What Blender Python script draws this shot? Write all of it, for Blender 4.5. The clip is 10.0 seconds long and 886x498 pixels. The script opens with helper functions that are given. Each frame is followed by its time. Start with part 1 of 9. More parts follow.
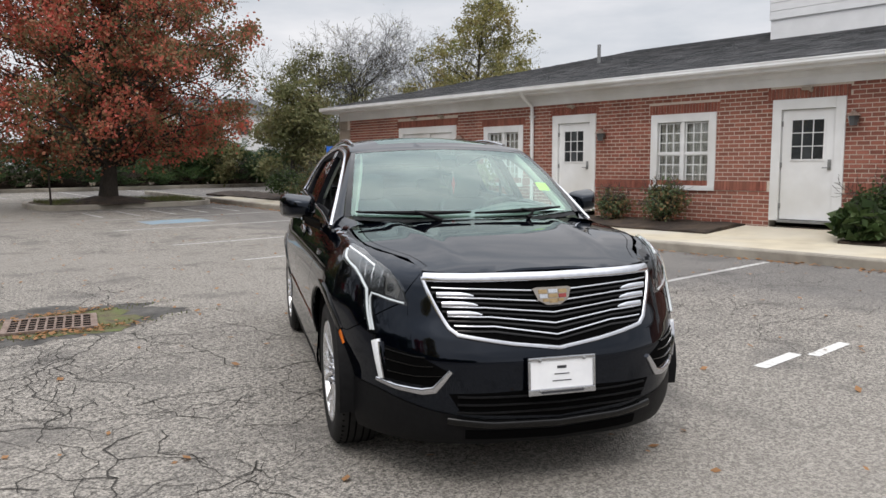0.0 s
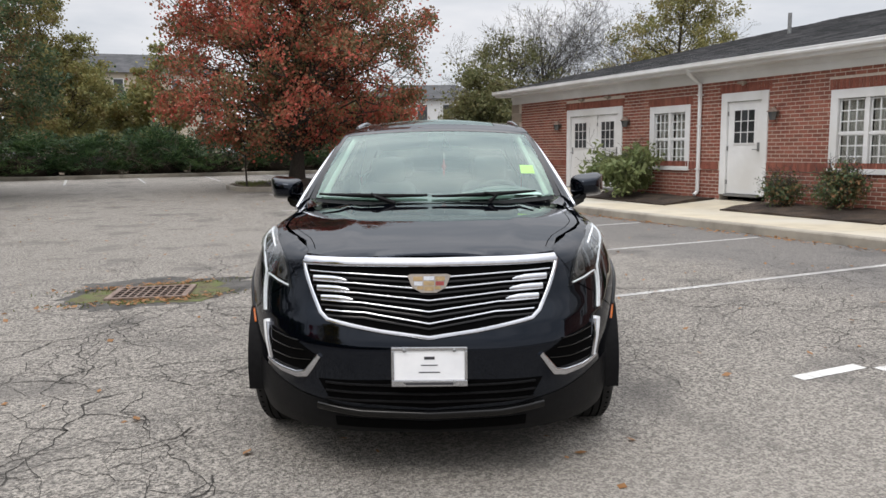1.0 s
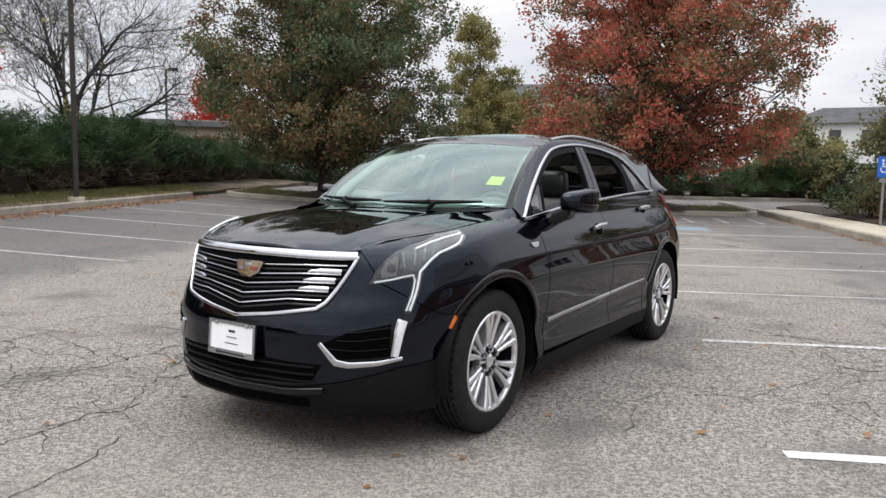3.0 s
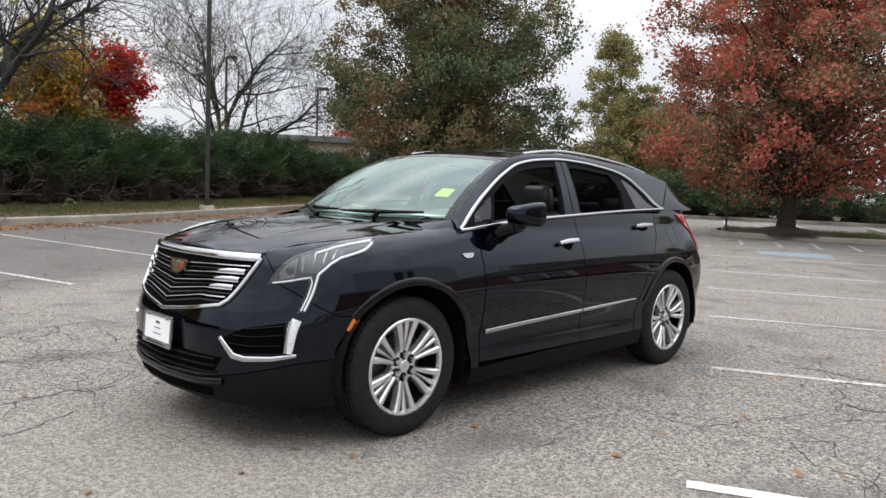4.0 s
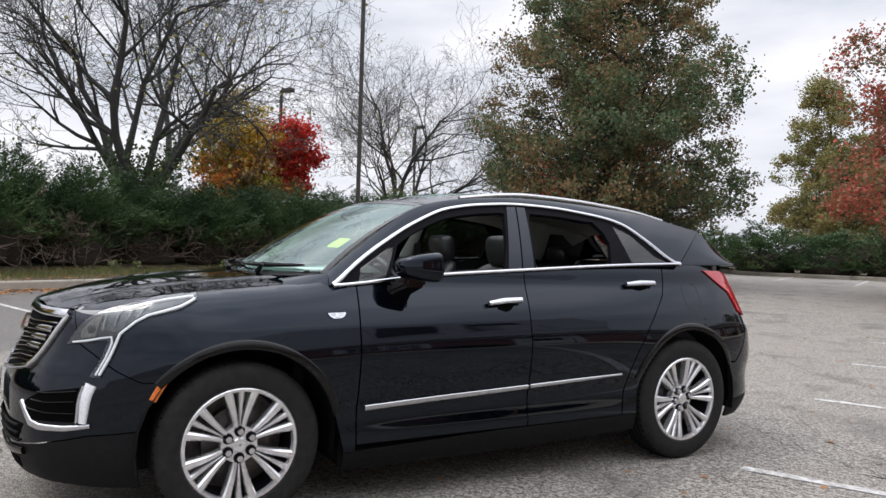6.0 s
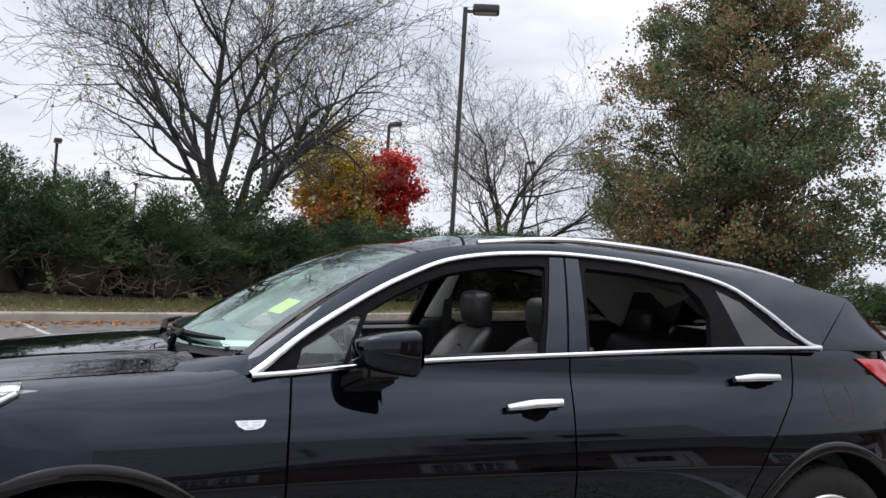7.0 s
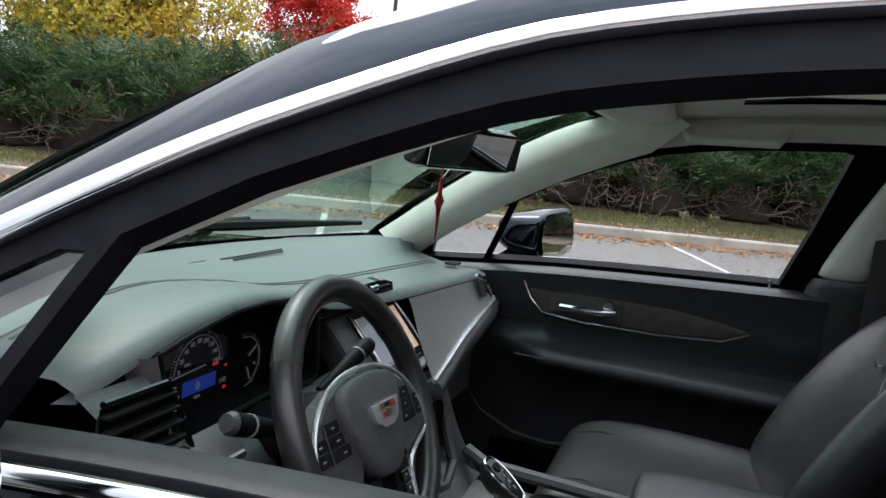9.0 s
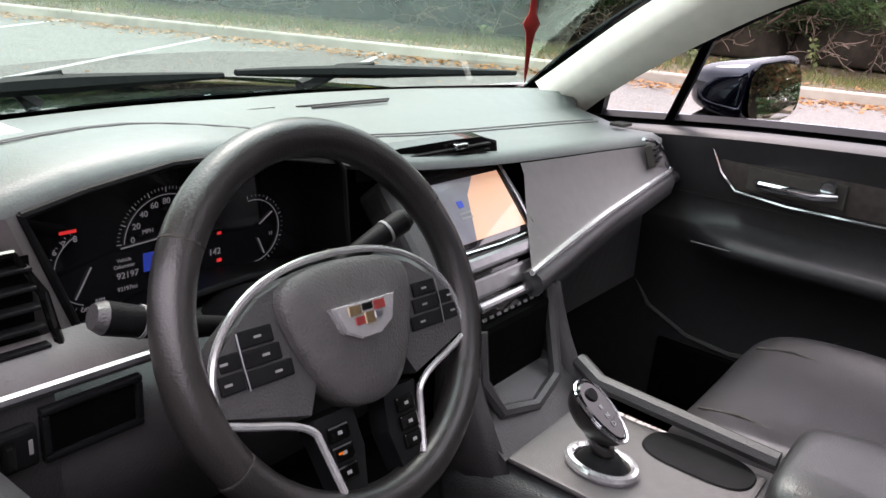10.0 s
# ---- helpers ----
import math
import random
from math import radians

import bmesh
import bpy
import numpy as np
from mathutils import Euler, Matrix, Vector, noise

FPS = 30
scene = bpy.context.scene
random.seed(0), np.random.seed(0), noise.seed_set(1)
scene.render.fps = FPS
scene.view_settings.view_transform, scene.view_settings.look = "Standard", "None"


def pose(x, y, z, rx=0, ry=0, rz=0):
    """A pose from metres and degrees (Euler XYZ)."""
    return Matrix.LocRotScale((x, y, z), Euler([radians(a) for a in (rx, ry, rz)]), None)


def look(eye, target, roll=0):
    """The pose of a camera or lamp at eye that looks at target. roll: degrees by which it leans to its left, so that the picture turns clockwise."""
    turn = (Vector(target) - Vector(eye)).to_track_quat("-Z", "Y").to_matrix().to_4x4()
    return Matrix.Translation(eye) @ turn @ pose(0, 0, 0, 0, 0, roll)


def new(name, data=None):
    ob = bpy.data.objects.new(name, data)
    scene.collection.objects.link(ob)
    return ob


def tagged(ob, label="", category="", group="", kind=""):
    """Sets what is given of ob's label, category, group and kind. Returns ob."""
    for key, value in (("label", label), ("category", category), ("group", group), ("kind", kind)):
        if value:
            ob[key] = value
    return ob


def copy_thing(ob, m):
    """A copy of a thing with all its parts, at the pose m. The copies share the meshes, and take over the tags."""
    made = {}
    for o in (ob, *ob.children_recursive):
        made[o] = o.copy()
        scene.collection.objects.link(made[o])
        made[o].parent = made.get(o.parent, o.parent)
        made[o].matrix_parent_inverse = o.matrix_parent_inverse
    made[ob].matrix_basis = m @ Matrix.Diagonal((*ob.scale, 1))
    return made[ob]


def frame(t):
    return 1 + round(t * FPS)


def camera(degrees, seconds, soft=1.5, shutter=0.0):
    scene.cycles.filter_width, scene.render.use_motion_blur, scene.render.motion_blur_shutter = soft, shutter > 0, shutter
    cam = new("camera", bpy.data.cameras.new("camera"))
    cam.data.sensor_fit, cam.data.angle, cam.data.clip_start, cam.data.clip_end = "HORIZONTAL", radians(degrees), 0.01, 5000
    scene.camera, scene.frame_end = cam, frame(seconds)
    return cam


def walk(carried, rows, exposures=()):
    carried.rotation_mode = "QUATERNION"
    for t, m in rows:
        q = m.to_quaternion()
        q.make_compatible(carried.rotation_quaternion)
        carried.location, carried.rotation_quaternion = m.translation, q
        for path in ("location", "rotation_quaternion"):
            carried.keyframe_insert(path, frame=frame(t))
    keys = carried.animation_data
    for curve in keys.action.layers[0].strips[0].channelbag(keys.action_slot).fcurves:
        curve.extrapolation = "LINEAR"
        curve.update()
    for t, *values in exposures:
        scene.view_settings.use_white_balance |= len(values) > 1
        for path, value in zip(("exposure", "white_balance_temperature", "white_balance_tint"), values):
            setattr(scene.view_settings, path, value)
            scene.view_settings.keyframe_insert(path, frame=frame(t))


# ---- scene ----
cam = camera(60.6, 10.0)
PATH = [
    (0, (-1.363, -3.979, 1.48), (-0.837, -2.063, 1.255), -0.3),
    (0.5, (-0.621, -4.039, 1.468), (-0.361, -2.071, 1.223), -0.6),
    (1, (0.105, -4.063, 1.456), (0.078, -2.08, 1.194), -0.7),
    (1.5, (0.824, -3.947, 1.417), (0.497, -1.991, 1.158), -0.7),
    (2, (1.491, -3.858, 1.418), (0.873, -1.971, 1.172), -0.3),
    (2.5, (2.172, -3.624, 1.403), (1.295, -1.841, 1.182), 0.3),
    (2.7, (2.443, -3.562, 1.376), (1.474, -1.826, 1.164), 0.6),
    (3.8, (3.683, -2.911, 1.361), (2.336, -1.442, 1.193), 2.0),
    (4, (3.861, -2.757, 1.361), (2.461, -1.338, 1.198), 2.2),
    (4.5, (4.314, -2.347, 1.333), (2.799, -1.051, 1.179), 2.5),
    (5, (4.673, -2.01, 1.324), (3.072, -0.818, 1.187), 2.3),
    (5.2, (4.704, -1.809, 1.317), (3.073, -0.658, 1.189), 2.1),
    (6.3, (4.096, -0.581, 1.371), (2.319, 0.337, 1.4), 1.9),
    (6.5, (3.885, -0.345, 1.427), (2.083, 0.521, 1.474), 2.2),
    (7, (3.315, 0.133, 1.473), (1.447, 0.846, 1.541), 3.5),
    (7.5, (2.793, 0.62, 1.505), (0.847, 1.077, 1.568), 4.3),
    (8, (2.235, 0.943, 1.491), (0.239, 1.075, 1.502), 5.5),
    (8.5, (1.711, 1.225, 1.468), (-0.27, 0.971, 1.371), 6.1),
    (9, (1.236, 1.309, 1.431), (-0.645, 0.681, 1.168), 6.4),
    (9.5, (0.937, 1.352, 1.39), (-0.755, 0.406, 0.899), 6.5),
    (10, (0.841, 1.382, 1.377), (-0.679, 0.26, 0.722), 5.1),
]
walk(cam, [(t, look(eye, target, roll)) for t, eye, target, roll in PATH],
     [(0, .14, 6800, 12), (2.5, .28, 6750, 12), (5.0, .36, 6750, 12), (6.5, .33, 6550, 14), (8.0, .35, 6250, 12), (8.5, .40, 6100, 9), (9.0, 1.05, 6400, 11), (9.5, 1.76, 7000, 22), (10.0, 2.0, 7000, 27)])

# ---- daylight: a bright overcast sky with a broad, weak sun ----
world = bpy.data.worlds.new("overcast_sky")
scene.world = world
world.use_nodes = True
wn, wl = world.node_tree.nodes, world.node_tree.links
wn.clear()
w_out, w_bg = wn.new("ShaderNodeOutputWorld"), wn.new("ShaderNodeBackground")
sky = wn.new("ShaderNodeTexSky")
sky.sky_type, sky.sun_disc = "NISHITA", False
sky.sun_elevation, sky.sun_rotation, sky.air_density, sky.dust_density = radians(38), radians(200), 1.0, 2.0
w_co, w_map = wn.new("ShaderNodeTexCoord"), wn.new("ShaderNodeMapping")
w_map.inputs["Scale"].default_value = (1.6, 1.6, 6.0)
w_noise, w_ramp = wn.new("ShaderNodeTexNoise"), wn.new("ShaderNodeValToRGB")
w_noise.inputs["Scale"].default_value, w_noise.inputs["Detail"].default_value, w_noise.inputs["Roughness"].default_value = 1.7, 7, .55
w_ramp.color_ramp.elements[0].position, w_ramp.color_ramp.elements[0].color = .36, (.65, .71, .79, 1)
w_ramp.color_ramp.elements[1].position, w_ramp.color_ramp.elements[1].color = .66, (.97, .995, 1.05, 1)
w_mix, w_sc = wn.new("ShaderNodeMix"), wn.new("ShaderNodeVectorMath")
w_mix.data_type = "RGBA"
w_mix.inputs["Factor"].default_value = .94
w_sc.operation = "SCALE"
w_sc.inputs["Scale"].default_value = 8.6
wl.new(w_co.outputs["Generated"], w_map.inputs["Vector"])
wl.new(w_map.outputs["Vector"], w_noise.inputs["Vector"])
wl.new(w_noise.outputs["Fac"], w_ramp.inputs["Fac"])
wl.new(w_ramp.outputs["Color"], w_sc.inputs[0])
wl.new(sky.outputs["Color"], w_mix.inputs["A"])
w_sep, w_grad, w_sc2 = wn.new("ShaderNodeSeparateXYZ"), wn.new("ShaderNodeMapRange"), wn.new("ShaderNodeVectorMath")
w_sc2.operation = "SCALE"
w_grad.interpolation_type = "SMOOTHSTEP"
w_grad.inputs["From Min"].default_value, w_grad.inputs["From Max"].default_value = .25, 1.0
w_grad.inputs["To Min"].default_value, w_grad.inputs["To Max"].default_value = 1.0, 3.2
wl.new(w_co.outputs["Generated"], w_sep.inputs["Vector"])
wl.new(w_sep.outputs["Z"], w_grad.inputs["Value"])
wl.new(w_sc.outputs["Vector"], w_sc2.inputs[0])
wl.new(w_grad.outputs["Result"], w_sc2.inputs["Scale"])
wl.new(w_sc2.outputs["Vector"], w_mix.inputs["B"])
wl.new(w_mix.outputs["Result"], w_bg.inputs["Color"])
w_bg.inputs["Strength"].default_value = .10
wl.new(w_bg.outputs["Background"], w_out.inputs["Surface"])
sun = new("sun", bpy.data.lights.new("sun", "SUN"))
sun.data.energy, sun.data.angle, sun.data.color = .9, radians(25), (1, .96, .9)
sun.matrix_world = look((0, 0, 20), (6, 9, 4))
scene.view_settings.exposure = 0.0


# ---- materials ----
def material(name, color, rough=.6, metal=0.0, second=None, scale=8.0, bump=0.0, bump_scale=60.0, spec=.5, coat=0.0, third=None,
             third_scale=1.0, stretch=(1, 1, 1), trans=0.0, ior=1.45, emit=0.0, by_object=0.0, by_island=0.0, sheen=0.0, alpha=1.0, contrast=.18, coat_ior=1.5):
    """A node material: a base colour, varied by grain (second) and by larger stains (third), with fine relief."""
    m = bpy.data.materials.new(name)
    m.use_nodes = True
    nt = m.node_tree
    n, l = nt.nodes, nt.links
    b = n["Principled BSDF"]
    b.inputs["Roughness"].default_value, b.inputs["Metallic"].default_value = rough, metal
    b.inputs["Specular IOR Level"].default_value, b.inputs["Coat Weight"].default_value = spec, coat
    b.inputs["Coat Roughness"].default_value, b.inputs["Coat IOR"].default_value = .02, coat_ior
    b.inputs["Transmission Weight"].default_value, b.inputs["IOR"].default_value = trans, ior
    b.inputs["Base Color"].default_value = (*color, 1)
    b.inputs["Sheen Weight"].default_value = sheen
    b.inputs["Alpha"].default_value = alpha
    if emit:
        b.inputs["Emission Color"].default_value, b.inputs["Emission Strength"].default_value = (*color, 1), emit
    co, mp = n.new("ShaderNodeTexCoord"), n.new("ShaderNodeMapping")
    mp.inputs["Scale"].default_value = stretch
    l.new(co.outputs["Object"], mp.inputs["Vector"])

    def noise_node(s, detail=6):
        t = n.new("ShaderNodeTexNoise")
        t.inputs["Scale"].default_value, t.inputs["Detail"].default_value = s, detail
        l.new(mp.outputs["Vector"], t.inputs["Vector"])
        return t.outputs["Fac"]

    def mix(a, b2, f):
        x = n.new("ShaderNodeMix")
        x.data_type = "RGBA"
        for v, k in ((a, "A"), (b2, "B")):
            if isinstance(v, tuple):
                x.inputs[k].default_value = (*v, 1)
            else:
                l.new(v, x.inputs[k])
        l.new(f, x.inputs["Factor"])
        return x.outputs["Result"]

    def ramp(f, lo, hi):
        r = n.new("ShaderNodeMapRange")
        r.inputs["From Min"].default_value, r.inputs["From Max"].default_value = lo, hi
        l.new(f, r.inputs["Value"])
        return r.outputs["Result"]
    last = color
    if second:
        last = mix(last, second, ramp(noise_node(scale), .5 - contrast, .5 + contrast))
    if third:
        last = mix(last, third, ramp(noise_node(third_scale, 4), .42, .66))
    if by_object or by_island:
        info, hsv = n.new("ShaderNodeObjectInfo" if by_object else "ShaderNodeNewGeometry"), n.new("ShaderNodeHueSaturation")
        r = n.new("ShaderNodeMapRange")
        r.inputs["To Min"].default_value, r.inputs["To Max"].default_value = 1 - by_object - by_island, 1 + by_object + by_island
        l.new(info.outputs["Random" if by_object else "Random Per Island"], r.inputs["Value"])
        l.new(r.outputs["Result"], hsv.inputs["Value"])
        if isinstance(last, tuple):
            hsv.inputs["Color"].default_value = (*last, 1)
        else:
            l.new(last, hsv.inputs["Color"])
        last = hsv.outputs["Color"]
    if not isinstance(last, tuple):
        l.new(last, b.inputs["Base Color"])
    if bump:
        bp = n.new("ShaderNodeBump")
        bp.inputs["Strength"].default_value, bp.inputs["Distance"].default_value = bump, .01
        l.new(noise_node(bump_scale, 8), bp.inputs["Height"])
        l.new(bp.outputs["Normal"], b.inputs["Normal"])
    return m


def leaf_material(name, colors, rough=.55, patch=.6):
    """Leaves: colour by leaf, out of a few tones, slightly translucent."""
    m = bpy.data.materials.new(name)
    m.use_nodes = True
    n, l = m.node_tree.nodes, m.node_tree.links
    b = n["Principled BSDF"]
    b.inputs["Roughness"].default_value = rough
    b.inputs["Specular IOR Level"].default_value = .3
    g, r = n.new("ShaderNodeNewGeometry"), n.new("ShaderNodeValToRGB")
    r.color_ramp.interpolation = "LINEAR"
    for k, c in enumerate(colors):
        e = r.color_ramp.elements[k] if k < 2 else r.color_ramp.elements.new(k / (len(colors) - 1))
        e.position, e.color = k / (len(colors) - 1), (*c, 1)
    co, t = n.new("ShaderNodeTexCoord"), n.new("ShaderNodeTexNoise")
    t.inputs["Scale"].default_value = patch
    l.new(co.outputs["Object"], t.inputs["Vector"])
    a = n.new("ShaderNodeMath")
    a.operation = "MULTIPLY_ADD"
    a.inputs[1].default_value, a.inputs[2].default_value = .55, 0
    l.new(g.outputs["Random Per Island"], a.inputs[0])
    c2 = n.new("ShaderNodeMath")
    c2.operation = "MULTIPLY_ADD"
    c2.inputs[1].default_value = 1.3
    l.new(t.outputs["Fac"], c2.inputs[0])
    l.new(a.outputs[0], c2.inputs[2])
    c3 = n.new("ShaderNodeMath")
    c3.operation = "SUBTRACT"
    c3.inputs[1].default_value = .42
    l.new(c2.outputs[0], c3.inputs[0])
    l.new(c3.outputs[0], r.inputs["Fac"])
    l.new(r.outputs["Color"], b.inputs["Base Color"])
    tr, ms, out = n.new("ShaderNodeBsdfTranslucent"), n.new("ShaderNodeMixShader"), n["Material Output"]
    l.new(r.outputs["Color"], tr.inputs["Color"])
    ms.inputs["Fac"].default_value = .35
    l.new(b.outputs["BSDF"], ms.inputs[1])
    l.new(tr.outputs["BSDF"], ms.inputs[2])
    l.new(ms.outputs["Shader"], out.inputs["Surface"])
    return m


def glass_material(name, tint, mirror, rough=0.0, sheen=(.84, 1, .96)):
    """Thin panes: a tinted see-through sheet with a mirror coat (mirror: its share seen square on) that grows at grazing angles."""
    m = bpy.data.materials.new(name)
    m.use_nodes = True
    n, l = m.node_tree.nodes, m.node_tree.links
    n.remove(n["Principled BSDF"])
    t, g, x, f = n.new("ShaderNodeBsdfTransparent"), n.new("ShaderNodeBsdfGlossy"), n.new("ShaderNodeMixShader"), n.new("ShaderNodeLayerWeight")
    t.inputs["Color"].default_value = (*tint, 1)
    g.inputs["Roughness"].default_value, g.inputs["Color"].default_value = rough, (*sheen, 1)
    f.inputs["Blend"].default_value = .5
    p, r = n.new("ShaderNodeMath"), n.new("ShaderNodeMapRange")
    p.operation = "POWER"
    p.inputs[1].default_value = 4.0
    r.inputs["To Min"].default_value, r.inputs["To Max"].default_value = mirror, .95
    l.new(f.outputs["Facing"], p.inputs[0])
    l.new(p.outputs[0], r.inputs["Value"])
    l.new(r.outputs["Result"], x.inputs["Fac"])
    l.new(t.outputs["BSDF"], x.inputs[1])
    l.new(g.outputs["BSDF"], x.inputs[2])
    l.new(x.outputs["Shader"], n["Material Output"].inputs["Surface"])
    return m


PAINT = material("black_paint", (.0005, .0007, .0016), .025, spec=.52, second=(.0008, .0012, .0028), scale=400)
PAINT.node_tree.nodes["Principled BSDF"].inputs["Specular Tint"].default_value = (.74, .84, 1, 1)
GLOSSBLACK = material("gloss_black", (.002, .002, .002), .2, spec=.1, coat=.8, second=(.003, .003, .003), scale=90, coat_ior=1.38)
# VOID: near-black that paints the shade of openings built without real depth
VOID = material("opening_shade_black", (.0012, .0012, .0013), .9, spec=.05, second=(.002, .002, .002), scale=40)
PLASTIC = material("black_plastic", (.004, .004, .0045), .55, spec=.15, second=(.007, .007, .0075), scale=40, bump=.15, bump_scale=500)
SEAL = material("matte_black_frame", (.005, .005, .0065), .5, second=(.008, .008, .010), scale=30, spec=.05)
RUBBER = material("tyre_rubber", (.008, .008, .008), .75, second=(.016, .0155, .015), scale=25, bump=.1, bump_scale=200, spec=.3)
CHROME = material("chrome", (.62, .63, .66), .11, 1.0, second=(.55, .56, .59), scale=30)
SATIN = material("satin_chrome", (.52, .53, .55), .25, 1.0, second=(.46, .47, .49), scale=60)
ALLOY = material("polished_alloy", (.80, .80, .81), .20, .75, second=(.62, .62, .63), scale=30)
# LAMPGREY: lamp silver darkened to carry the shade inside the headlight
LAMPGREY = material("shaded_lamp_reflector", (.085, .09, .095), .25, .7, second=(.045, .048, .05), scale=40)
LAMPSILVER = material("lamp_silver", (.50, .51, .53), .2, .9, second=(.36, .37, .39), scale=40)
DARKALLOY = material("brake_metal", (.07, .07, .07), .45, .8, second=(.12, .11, .10), scale=40)
WINDSHIELD = glass_material("windshield_glass", (.66, .86, .77), .13)
SUNGLASS = glass_material("sunroof_glass", (.5, .53, .53), .06)
TINTED = glass_material("tinted_glass", (.10, .10, .11), .07, 0.0, (1, 1, 1))
PRIVACY = glass_material("smoky_glass", (.22, .23, .225), .05, 0.0, (1, 1, 1))
CLEAR = glass_material("clear_glass", (.95, .97, .97), .05, 0.0, (1, 1, 1))
MIRROR = material("mirror_silver", (.85, .87, .88), .015, 1.0)
AMBER = material("amber_lens", (.75, .18, .02), .2, coat=.6, second=(.55, .12, .01), scale=60)
REDLENS = material("red_lens", (.55, .012, .02), .12, coat=1.0, second=(.35, .006, .012), scale=30)
LED = material("white_led_bar", (.86, .88, .9), .2, coat=.8, second=(.7, .72, .75), scale=80)
YELLOW = material("yellow_sticker", (.62, .85, .04), .6, second=(.52, .75, .03), scale=30)
PAPER = material("white_paper", (.82, .83, .84), .7, second=(.74, .75, .77), scale=12)
PRINT = material("dark_print", (.03, .03, .035), .6)
EMBLEM = material("bronzed_chrome", (.34, .30, .26), .2, 1.0, second=(.28, .25, .22), scale=60)
GOLD = material("gold_enamel", (.40, .29, .16), .25, .8, second=(.3, .21, .11), scale=90)
ENAMELRED = material("red_enamel", (.26, .04, .035), .25, second=(.2, .03, .03), scale=90)

WHITE = material("white_paint", (.74, .75, .76), .45, second=(.66, .67, .68), scale=3, third=(.60, .60, .59), third_scale=.8, bump=.05, bump_scale=80)
CONCRETE = material("concrete", (.54, .48, .36), .85, second=(.43, .38, .29), scale=2.2, third=(.52, .49, .42), third_scale=.5, bump=.25, bump_scale=60)
KERBSTONE = material("kerb_concrete", (.33, .30, .25), .9, second=(.22, .20, .17), scale=3.5, third=(.40, .37, .31), third_scale=.9, bump=.4, bump_scale=50)
LINEPAINT = material("worn_line_paint", (.74, .74, .72), .7, second=(.36, .35, .33), scale=16, third=(.66, .66, .64), third_scale=2, bump=.2, bump_scale=120, contrast=.16)
FADEDLINE = material("faded_line_paint", (.58, .57, .55), .8, second=(.26, .255, .245), scale=24, third=(.31, .30, .29), third_scale=1.1, bump=.3, bump_scale=120, contrast=.10)
FADEDBLUE = material("faded_blue_paint", (.18, .30, .38), .8, second=(.24, .25, .25), scale=4)
MULCH = material("mulch", (.045, .032, .024), .95, second=(.018, .013, .010), scale=30, third=(.07, .05, .035), third_scale=3, bump=1.0, bump_scale=40)
SOIL = material("bare_soil", (.10, .075, .05), .95, second=(.05, .037, .025), scale=14, third=(.13, .10, .06), third_scale=1.2, bump=.8, bump_scale=30)
BRICK = material("red_brick", (.25, .085, .058), .85, second=(.18, .058, .042), scale=14, third=(.26, .10, .07), third_scale=2, bump=.3, bump_scale=90, by_object=.22)
BRICKS = material("red_brick_run", (.25, .085, .058), .85, second=(.18, .058, .042), scale=14, third=(.26, .10, .07), third_scale=2, bump=.3, bump_scale=90, by_island=.22)
MORTAR = material("mortar", (.60, .53, .46), .95, second=(.50, .44, .38), scale=20, bump=.3, bump_scale=120)
SHINGLE = material("grey_shingle", (.075, .078, .082), .9, second=(.045, .047, .05), scale=9, third=(.10, .10, .105), third_scale=1.3, bump=.5, bump_scale=60, by_island=.3)
QUOIN = material("quoin_stone", (.32, .27, .22), .85, second=(.25, .21, .17), scale=8, bump=.2, bump_scale=60)
PANE = material("window_pane_dark", (.05, .055, .06), .06, spec=.7, second=(.09, .095, .1), scale=1.2)
CURTAIN = material("curtain", (.52, .50, .46), .9, second=(.40, .38, .35), scale=6, stretch=(1, 6, .3))
POLE = material("bronze_pole", (.035, .030, .027), .45, .3, second=(.05, .044, .04), scale=5)
IRON = material("rusted_iron", (.26, .20, .17), .8, .2, second=(.13, .085, .065), scale=18, bump=.5, bump_scale=60)
SIGNBLUE = material("sign_blue", (.01, .13, .52), .4, second=(.01, .10, .45), scale=6)
GALV = material("galvanised_steel", (.28, .29, .29), .5, .6, second=(.2, .2, .2), scale=20)
SIDING = material("white_siding", (.72, .73, .74), .55, second=(.66, .67, .68), scale=3)
STUCCO = material("beige_stucco", (.52, .45, .36), .9, second=(.46, .40, .32), scale=2, bump=.2, bump_scale=30)
ORANGE = material("orange_board", (.75, .10, .03), .6, second=(.62, .08, .02), scale=5)
BARK = material("bark", (.055, .046, .038), .95, second=(.03, .025, .02), scale=9, bump=.9, bump_scale=25, stretch=(4, 4, 1))
TWIG = material("grey_twig", (.05, .043, .040), .9, second=(.032, .036, .033), scale=9)
JUNIPER = leaf_material("juniper_needles", [(.012, .027, .012), (.030, .062, .027), (.068, .118, .044), (.135, .185, .068)])
DEADWOOD = material("dead_juniper_wood", (.15, .11, .085), .95, second=(.08, .06, .045), scale=9, bump=.6, bump_scale=25)
# HEDGECORE: the dark of a shrub's inside, put into the colour of its core
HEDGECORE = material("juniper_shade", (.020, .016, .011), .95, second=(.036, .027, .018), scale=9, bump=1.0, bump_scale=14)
REDLEAF = leaf_material("russet_leaves", [(.07, .115, .052), (.135, .145, .068), (.33, .145, .08), (.52, .10, .075), (.27, .13, .08)], patch=.34)
DARKLEAF = leaf_material("dusk_green_leaves", [(.045, .085, .046), (.08, .13, .064), (.125, .145, .065), (.27, .14, .07), (.13, .135, .065)], patch=.30)
YELLEAF = leaf_material("yellowing_leaves", [(.14, .16, .06), (.21, .21, .08), (.26, .225, .08), (.20, .13, .06)])
GOLDLEAF = leaf_material("golden_leaves", [(.16, .20, .04), (.38, .33, .04), (.48, .33, .04), (.42, .18, .03)])
